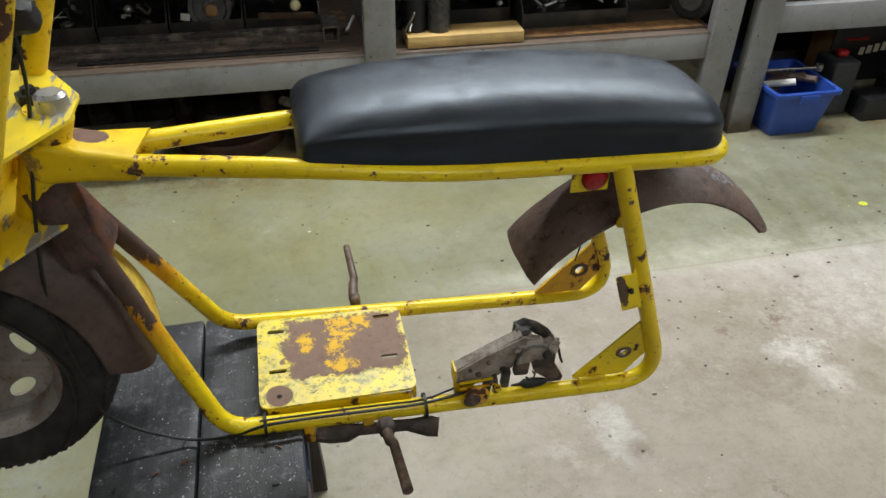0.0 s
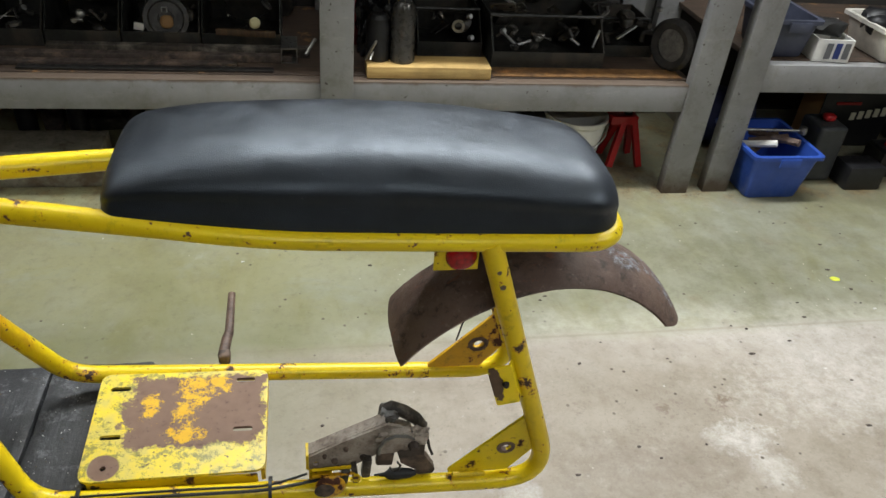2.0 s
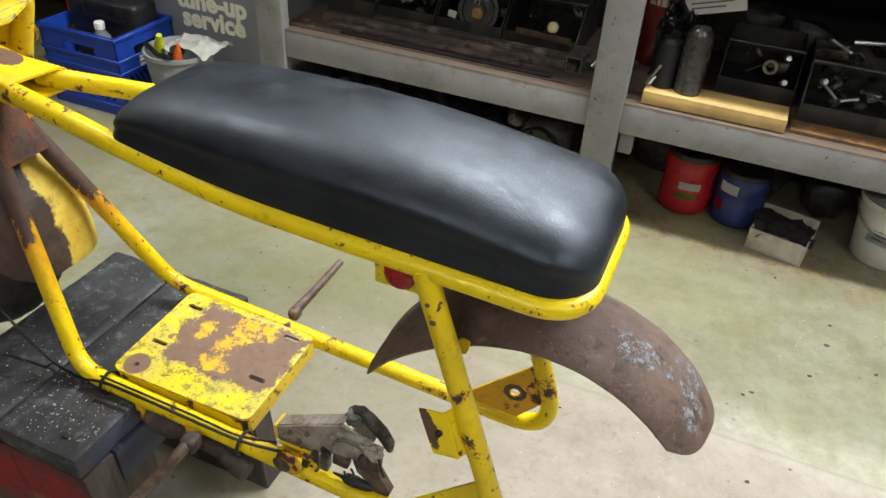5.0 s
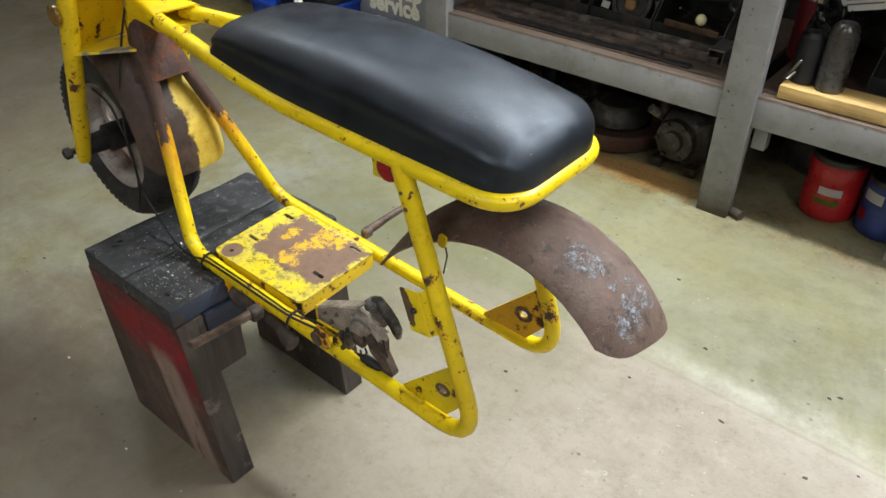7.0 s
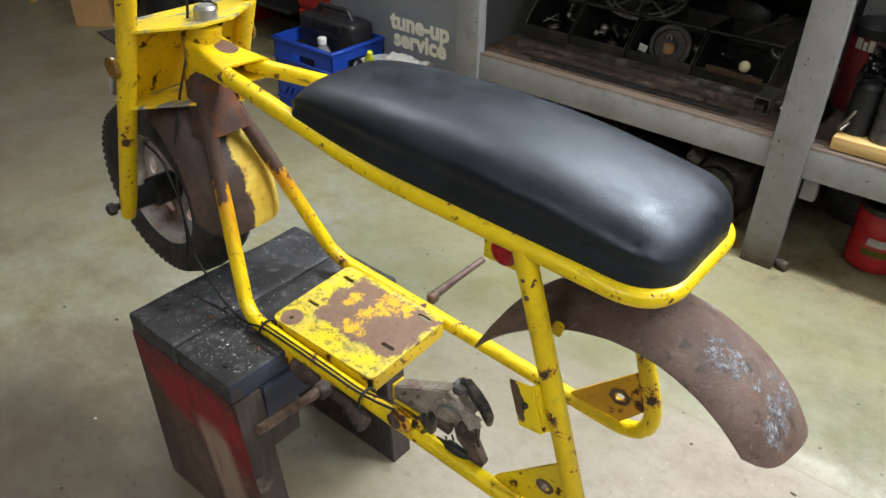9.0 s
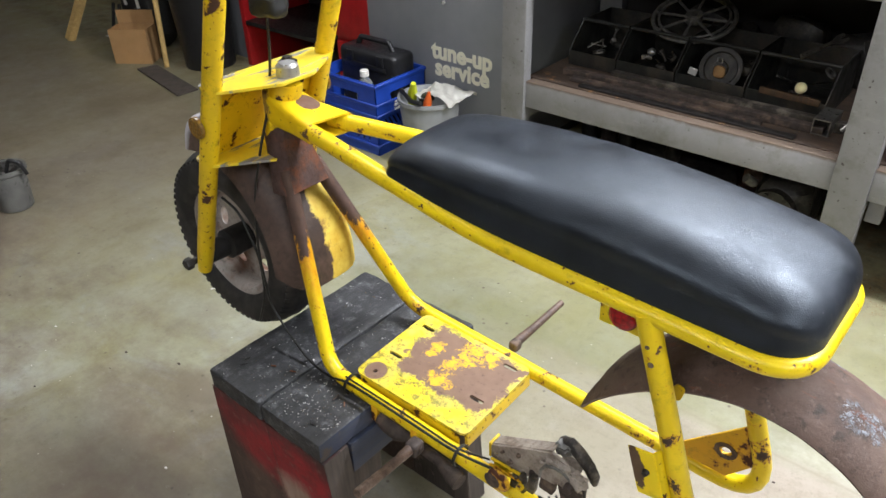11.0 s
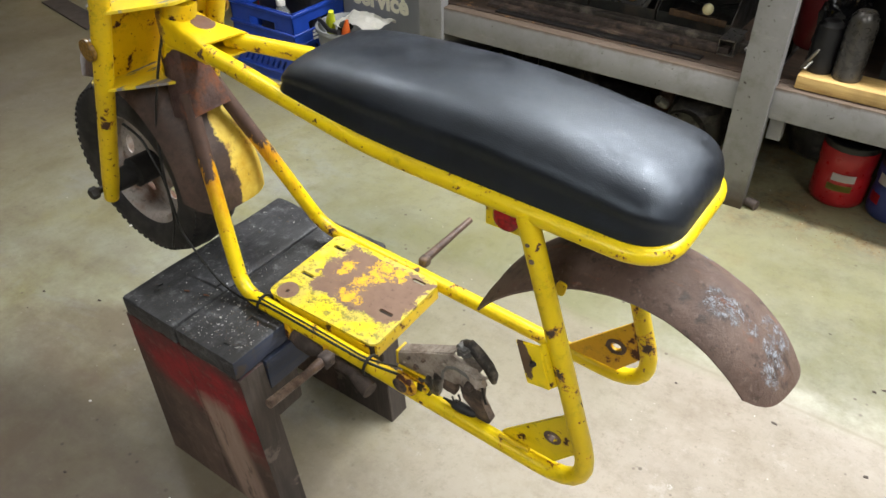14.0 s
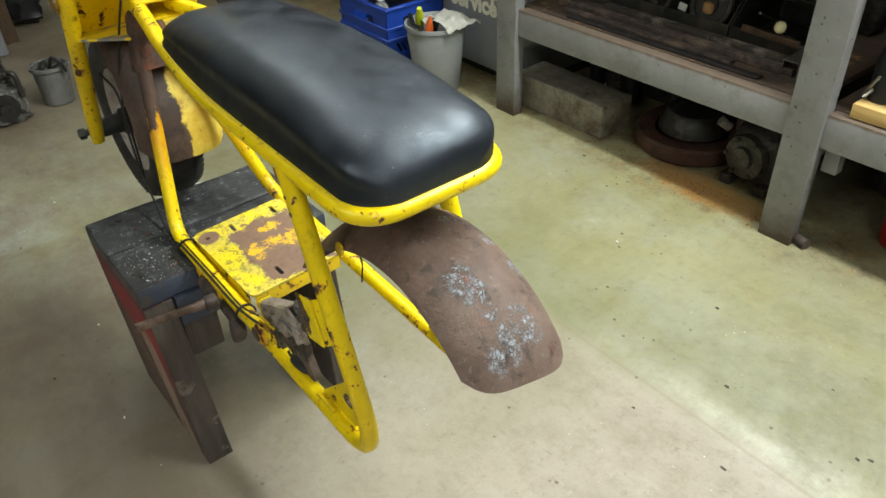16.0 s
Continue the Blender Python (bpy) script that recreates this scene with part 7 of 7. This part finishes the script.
def under_shelf():
    solo("concrete_block", worn(box(-0.745, -0.345, 2.458, 2.60, 0, 0.114, 0.006), 0.003, 9), M_CONCRETE, (-0.56, 2.54, 0), "rough grey concrete block on the floor", "block")
    d = thing("brake_drum", (-0.145, 2.655, 0), "rusty iron drum lying flat on the floor", "drum")
    m = Matrix.Translation((-0.145, 2.655, 0))
    part("drum", lathe([(0, 0.02), (0.11, 0.02), (0.115, 0.055), (0.165, 0.058), (0.172, 0.05), (0.172, 0.012), (0.16, 0.0), (0, 0)], m, 48), rusty("orange_brown_rust", (84, 50, 34), (46, 34, 28), (70, 44, 32), 0.7, 14), d)
    part("hub", lathe([(0, 0.12), (0.08, 0.12), (0.1, 0.1), (0.105, 0.056), (0, 0.056)], m, 36), M_JUNK, d)
    g = thing("gearbox", (0.12, 2.58, 0), "greasy black gearbox casting on the floor", "gearbox")
    part("housing", lump((0.13, 2.62, 0.105), (0.09, 0.1, 0.1), 21, 0.15), M_JUNK, g)
    part("cover", lathe([(0, 0.03), (0.03, 0.03), (0.034, 0.018), (0.062, 0.016), (0.068, 0), (0, 0)], Matrix.Translation((0.12, 2.53, 0.105)) @ pose(0, 0, 0, 90, 0, -8), 30), M_JUNK, g)
    for i in range(6):
        a = i * math.pi / 3
        part("bolt", lathe([(0, 0.008), (0.007, 0.008), (0.007, 0)], Matrix.Translation((0.12 + 0.055 * math.cos(a), 2.513, 0.105 + 0.055 * math.sin(a))) @ pose(0, 0, 0, 90, 0, 0), 6), M_STEEL_DARK, g)
    for x in (0.07, 0.18):
        part("foot", box(x - 0.018, x + 0.018, 2.52, 2.58, 0, 0.03, 0.004), M_JUNK, g)
    part("lug", tube([(0.05, 2.53, 0.17), (0.03, 2.51, 0.19)], 0.014, seg=10), M_JUNK_LIGHT, g)
    for i, (x, h) in enumerate(((-0.62, 0.2), (-0.55, 0.23), (-0.47, 0.18), (-0.30, 0.22), (-0.02, 0.2))):
        solo("dark_bottle", lathe([(0, 0), (0.028, 0), (0.03, h * 0.7), (0.014, h * 0.85), (0.014, h), (0, h)], Matrix.Translation((x, 2.75 + 0.02 * (i % 2), 0)), 18), rng_mat(i), (x, 2.75, 0), "dark dusty bottle under the shelf", "bottle", "bottles under the shelf")
    # foot shoe on the post
    solo("pipe_stub", tube([(0.368, 2.405, 0.014), (0.398, 2.395, 0.014)], 0.014, seg=12), M_RUST_DARK, (0.4, 2.4, 0), "short rusty pipe stub beside a shelf post", "pipe")
    can = coffee_can(0.562, 2.60, 0.074, 0.19, M_RED_CAN, "red plastic coffee can with dark lid under the shelf", M_BLACK_PLASTIC)
    part("label", curved_patch(0.562, 2.60, 0.0755, 0.055, 0.075, 250, 300), plain("olive_label", (120, 116, 40), 0.4), can, "olive printed patch")
    part("label", curved_patch(0.562, 2.60, 0.0755, 0.085, 0.108, 255, 302), M_PAPER, can, "white brand patch")
    can = coffee_can(0.712, 2.592, 0.07, 0.17, M_BLUE_CAN, "dark blue coffee can with open top under the shelf", M_BLACK_PLASTIC)
    part("label", curved_patch(0.712, 2.592, 0.0712, 0.105, 0.135, 215, 262), M_PAPER, can, "white brand patch")
    part("label", curved_patch(0.712, 2.592, 0.0712, 0.045, 0.075, 205, 235), M_RED, can, "red printed patch")
    carton("paper_tray", 0.842, 2.495, 0.15, 0.12, 0.085, -12, plain("grimy_white_card", (176, 168, 154), 0.85, 0, 0.3, 40), "torn white box holding a dark rag")
    solo("rag", cloth(0.842, 2.505, 0.05, 0.078, 9), plain("dark_cloth", (46, 40, 40), 0.9), (0.842, 2.505, 0.05), "dark oily rag heaped in a box", "rag")
    b = pail("bucket", 1.105, 2.585, 0.078, 0.098, 0.185, M_WHITE, "white plastic bucket with printed label")
    part("label", curved_patch(1.105, 2.585, 0.0905, 0.075, 0.14, 225, 300), plain("printed_label", (178, 186, 200), 0.5), b, "pale printed label")
    for i in range(4):
        part("print", curved_patch(1.105, 2.585, 0.0918, 0.088 + 0.012 * i, 0.093 + 0.012 * i, 235, 285 - 6 * i), M_INK, b)
    j = thing("jack_stand", (1.29, 2.6, 0), "red steel jack stand under the shelf", "jack stand")
    for a in range(4):
        q = math.pi / 4 + a * math.pi / 2
        part("leg", tube([(1.29 + 0.075 * math.cos(q), 2.6 + 0.075 * math.sin(q), 0.005), (1.29 + 0.024 * math.cos(q), 2.6 + 0.024 * math.sin(q), 0.16)], 0.014, seg=4), M_RED, j, smooth=False)
    part("collar", box(1.225, 1.318, 2.572, 2.628, 0.145, 0.175, 0.003), M_RED, j)
    part("post", box(1.278, 1.302, 2.59, 2.61, 0.175, 0.24, 0.002), M_STEEL_DARK, j)
    part("saddle", box(1.225, 1.318, 2.585, 2.615, 0.24, 0.255, 0.004), M_RED, j)
    for i, (x, y, s) in enumerate(((0.95, 2.75, 0.07), (0.45, 2.8, 0.08), (0.75, 2.8, 0.09), (1.0, 2.85, 0.1), (-0.4, 2.85, 0.09), (0.1, 2.85, 0.1))):
        solo("machine_casting", lump((x, y, s * 0.92), (s, s * 0.8, s), 60 + i, 0.25, 2), M_JUNK, (x, y, 0), "dark greasy machine casting under the shelf", "casting", "castings under the shelf")
    # right unit, floor
    tub("storage_tub", 1.632, 1.815, 2.335, 2.56, 0, 0.165, 0.022, M_BLUE_TUB, "blue plastic tub full of tools and wood")
    # tool handles and wooden pieces lying in the tub
    for i, (xa, ya, xb, yb, mat, r) in enumerate(((1.65, 2.42, 1.78, 2.50, M_DARK_BOARD, 0.014), (1.68, 2.48, 1.79, 2.44, M_RUST, 0.016), (1.64, 2.45, 1.72, 2.39, M_PAPER, 0.012), (1.70, 2.52, 1.79, 2.38, M_RUST, 0.012))):
        solo("chisel", tube([(xa, ya, 0.12 + 0.01 * i), (xb, yb, 0.158 + 0.006 * i)], r, seg=8), mat, (xa, ya, 0.1), "worn tool handle lying in a tub", "tool", "tools in the tub")
    rod = thing("breaker_bar", (1.7, 2.42, 0.2), "long chrome breaker bar resting across a tub", "bar")
    part("shaft", tube([(1.595, 2.45, 0.192), (1.815, 2.43, 0.196)], 0.005, seg=10), M_STEEL, rod)
    part("head", lathe([(0, -0.014), (0.012, -0.012), (0.014, 0), (0.012, 0.012), (0, 0.014)], Matrix.Translation((1.825, 2.43, 0.197)), 16), M_STEEL, rod)
    solo("grey_canister", box(1.905, 2.005, 2.44, 2.56, 0, 0.2, 0.014, 3), plain("dark_grey_plastic", (54, 56, 58), 0.5), (1.96, 2.5, 0), "tall dark grey plastic canister", "canister")
    solo("red_cap", lump((1.96, 2.5, 0.212), (0.022, 0.018, 0.012), 3, 0.1), M_RED, (1.96, 2.5, 0.2), "red plastic cap on a canister", "cap")
    solo("black_case", box(2.02, 2.155, 2.375, 2.47, 0, 0.085, 0.008), M_BLACK_PLASTIC, (2.08, 2.45, 0), "small black plastic case on the floor", "case")
    tin = thing("steel_tin", (2.26, 2.51, 0), "small dark tin with a red stopper", "tin")
    part("body", box(2.2, 2.32, 2.46, 2.56, 0, 0.09, 0.006), M_STEEL_DARK, tin)
    part("lid", box(2.205, 2.315, 2.465, 2.555, 0.0905, 0.102, 0.005), M_BLACK_PLASTIC, tin)
    part("stopper", lathe([(0, 0.016), (0.02, 0.015), (0.024, 0.01), (0.024, 0)], Matrix.Translation((2.25, 2.50, 0.1025)), 18), M_RED, tin, "red plastic stopper")
    pail("bucket", 2.4, 2.56, 0.05, 0.06, 0.1, M_GREY_PLASTIC, "small grey plastic pail", handle=False)
    carton("cardboard_box", 2.56, 2.47, 0.22, 0.16, 0.15, 6, M_CARD, "tan cardboard box on the floor")
    sign = thing("parts_box", (2.2, 2.7, 0), "flat carton with bold printed bars", "box")
    part("carton", box(2.08, 2.36, 2.70, 2.82, 0, 0.22, 0.003), M_CARD, sign)
    part("front", box(2.078, 2.362, 2.694, 2.6985, 0.004, 0.222, 0.001), M_BLACK_PLASTIC, sign)
    part("print", box(2.13, 2.23, 2.691, 2.6935, 0.17, 0.18, 0), M_RED, sign)
    for i in range(5):
        part("print", box(2.205 + 0.031 * i, 2.225 + 0.031 * i, 2.691, 2.6935, 0.110 + 0.004 * i, 0.140 + 0.005 * i, 0), M_CREAM, sign)
    solo("dark_drum", lathe([(0, 0), (0.13, 0), (0.14, 0.02), (0.14, 0.24), (0, 0.26)], Matrix.Translation((2.6, 2.75, 0)), 28), M_JUNK, (2.6, 2.75, 0), "dark drum under the shelf", "drum")
    solo("tool_roll", lump((1.72, 2.75, 0.1), (0.12, 0.08, 0.1), 44, 0.15), plain("navy_cloth", (36, 40, 74), 0.9), (1.72, 2.75, 0), "navy blue cloth roll under the shelf", "roll")
    # right unit, shelf
    z = 0.437
    tub("storage_tub", 1.985, 2.15, 2.405, 2.6, z, 0.1, 0.018, plain("grimy_white_plastic", (206, 202, 192), 0.45, 0, 0.3, 22), "white plastic tub full of black tools")
    for i, (x, y, s) in enumerate(((2.0, 2.5, 0.04), (2.06, 2.5, 0.05), (2.12, 2.47, 0.035), (2.02, 2.54, 0.05))):
        solo("black_tool", lump((x, y, z + 0.075 + s * 0.3), (s, s * 0.7, s * 0.8), 70 + i, 0.35, 2), M_BLACK_PLASTIC, (x, y, z + 0.06), "black plastic tool in a tub", "tool", "tools in the white tub")
    bx = carton("parts_box", 1.815, 2.475, 0.115, 0.13, 0.095, -6, M_PAPER, "white and blue printed carton on the shelf", z)
    for i in range(3):
        part("print", box(1.775 + 0.03 * i, 1.795 + 0.03 * i, 2.401, 2.4025, z + 0.012, z + 0.06, 0), M_BLUE_CAN if i % 2 else M_INK, bx)
    solo("dark_cloth_heap", lump((1.81, 2.49, z + 0.085), (0.055, 0.05, 0.025), 5, 0.3, 2), M_BLACK, (1.81, 2.49, z + 0.07), "black gloves heaped in a carton", "gloves")
    tub("storage_tub", 1.615, 1.73, 2.44, 2.62, z, 0.12, 0.015, plain("slate_plastic", (66, 70, 86), 0.5), "slate blue plastic tub on the shelf")
    solo("tan_bin", lathe([(0, 0), (0.075, 0), (0.085, 0.22), (0, 0.22)], Matrix.Translation((2.27, 2.53, z)), 24), plain("olive_tan_plastic", (150, 142, 104), 0.5), (2.27, 2.53, z), "olive tan plastic bin on the shelf", "bin")
    solo("yellow_tin", box(2.37, 2.47, 2.45, 2.55, z, z + 0.07, 0.004), M_YELLOW_ORANGE, (2.42, 2.5, z), "yellow tin on the shelf", "tin")


def rng_mat(i):
    return (M_BLACK_PLASTIC, M_RUST_DARK, M_STEEL_DARK, M_GREASE, M_RUST)[i % 5]


def tub(name, x0, x1, y0, y1, z, h, flare, material, label):
    """A rectangular tub, wider at the rim, with a rolled lip."""
    c = thing(name, ((x0 + x1) / 2, (y0 + y1) / 2, z), label, "tub")
    bm = bmesh.new()
    t = 0.004
    loops = []
    for zz, g in ((z + 0.0, 0.006), (z + 0.006, 0.0), (z + h - 0.012, -flare * 0.92), (z + h - 0.012, -flare - 0.01), (z + h, -flare - 0.01), (z + h, -flare + t), (z + 0.01, t)):
        pts = rounded([(x0 + g, y0 + g), (x1 - g, y0 + g), (x1 - g, y1 - g), (x0 + g, y1 - g)], 0.02, 4)
        loops.append([bm.verts.new((px, py, zz)) for px, py in pts])
    for a, b in zip(loops, loops[1:]):
        for i in range(len(a)):
            bm.faces.new((a[i - 1], a[i], b[i], b[i - 1]))
    bm.faces.new(loops[0][::-1])
    bm.faces.new(loops[-1])
    part("shell", bm, material, c)
    part("handle", box((x0 + x1) / 2 - 0.035, (x0 + x1) / 2 + 0.035, y0 - flare - 0.016, y0 - flare - 0.0105, z + h - 0.034, z + h - 0.004, 0.002), material, c)
    return c


under_shelf()


# ---------------------------------------------------------------- litter on the floor
def litter():
    rng = random.Random(11)
    for i in range(46):
        x, y = rng.uniform(-1.2, 2.0), rng.uniform(0.4, 2.35)
        s = rng.uniform(0.0012, 0.0032)
        pale = rng.random() < 0.35
        bm = lump((x, y, s * 0.4), (s * rng.uniform(1, 2.2), s, s * 0.5), i, 0.3, 1)
        solo("floor_crumb", bm, M_PAPER if pale else M_RUST_DARK, (x, y, 0), "small pale chip on the floor" if pale else "small dark crumb of dirt on the floor", "debris", "crumbs on the floor")
    for i in range(44):
        x, y = rng.uniform(0.55, 1.9), rng.uniform(1.15, 2.3)
        s = rng.uniform(0.0016, 0.0042)
        bm = lump((x, y, s * 0.25), (s * rng.uniform(1, 2.6), s, s * 0.3), 100 + i, 0.5, 1)
        solo("floor_crumb", bm, M_RUST_DARK, (x, y, 0), "small dark crumb of dirt on the floor", "debris", "crumbs on the floor")
    bm = bmesh.new()
    for i in range(1500):
        x, y = rng.uniform(-0.7, 1.5), 2.47 - abs(rng.gauss(0, 0.055))
        if rng.random() < 0.5:
            x = rng.gauss(0.05, 0.22)
        s = rng.uniform(0.0008, 0.0026) * (1.6 if rng.random() < 0.06 else 1)
        m = pose(x, y, s * 0.3, rng.uniform(-20, 20), rng.uniform(-20, 20), rng.uniform(0, 360)) @ Matrix.Diagonal((s * rng.uniform(1, 3), s, s * 0.5, 1))
        vs = [bm.verts.new(m @ Vector(p)) for p in ((-0.5, -0.5, -0.5), (0.5, -0.5, -0.5), (0, 0.5, -0.5), (0, 0, 0.5))]
        for f in ((0, 1, 3), (1, 2, 3), (2, 0, 3), (0, 2, 1)):
            bm.faces.new([vs[k] for k in f])
    solo("rust_flakes", bm, rusty("orange_rust_flakes", (128, 88, 50), (84, 60, 40), (150, 128, 90), 0.85, 90), (0.4, 2.36, 0), "line of orange rust flakes along the shelf feet", "debris", kind="stuff", smooth=False)
    solo("paint_fleck", lump((1.68, 1.9, 0.001), (0.014, 0.01, 0.0015), 4, 0.2, 2), plain("lime_paint", (208, 214, 70), 0.5), (1.68, 1.9, 0), "lime yellow paint fleck on the floor", "paint fleck")
    for x, y in ((-0.98, 1.34), (-0.96, 1.38)):
        solo("wood_splinter", tube([(x, y, 0.003), (x + 0.02, y + 0.05, 0.003)], 0.002, seg=5), M_PAPER, (x, y, 0), "pale splinter on the floor", "splinter")


def filings():
    """Swarf and paint flakes lying on the stool's planks."""
    rng = random.Random(23)
    bm = bmesh.new()
    for i in range(620):
        near = rng.random() < 0.55
        x, y = (rng.gauss(-0.07, 0.05), rng.gauss(0.965, 0.035)) if near else (rng.uniform(-0.24, 0.005), rng.uniform(0.92, 1.255))
        if not (-0.243 < x < 0.008 and 0.916 < y < 1.258) or -0.124 < x < -0.116:
            continue
        s = rng.uniform(0.0006, 0.0017) * (1.7 if rng.random() < 0.08 else 1)
        m = pose(x, y, 0.4172 + s * 0.2, rng.uniform(-25, 25), rng.uniform(-25, 25), rng.uniform(0, 360)) @ Matrix.Diagonal((s * rng.uniform(1, 3.2), s, s * 0.6, 1))
        vs = [bm.verts.new(m @ Vector(p)) for p in ((-0.5, -0.5, -0.5), (0.5, -0.5, -0.5), (0, 0.5, -0.5), (0, 0, 0.5))]
        for f in ((0, 1, 3), (1, 2, 3), (2, 0, 3), (0, 2, 1)):
            bm.faces.new([vs[k] for k in f])
    n = Nodes("bright_swarf", 0.4, 0.3)
    n.colour(n.mix(n.step(n.island(), 0.55, 0.6), srgb(206, 206, 202), srgb(96, 84, 66)))
    solo("filings", bm, n.m, (-0.11, 1.09, 0.417), "pale metal filings scattered on the stool planks", "filings", kind="stuff", smooth=False)
    for i in range(9):
        x, y = rng.uniform(-0.22, -0.02), rng.uniform(0.93, 1.03)
        a, r = rng.uniform(0, 6.3), rng.uniform(0.006, 0.013)
        solo("wood_splinter", tube([(x, y, 0.4185), (x + r * math.cos(a), y + r * math.sin(a), 0.4195)], 0.0013, seg=5), rng.choice((M_RUST_ORANGE, M_RUST_DARK, M_BLACK)), (x, y, 0.417), "small dark splinter lying on the stool", "splinter", "splinters on the stool")


litter()
filings()
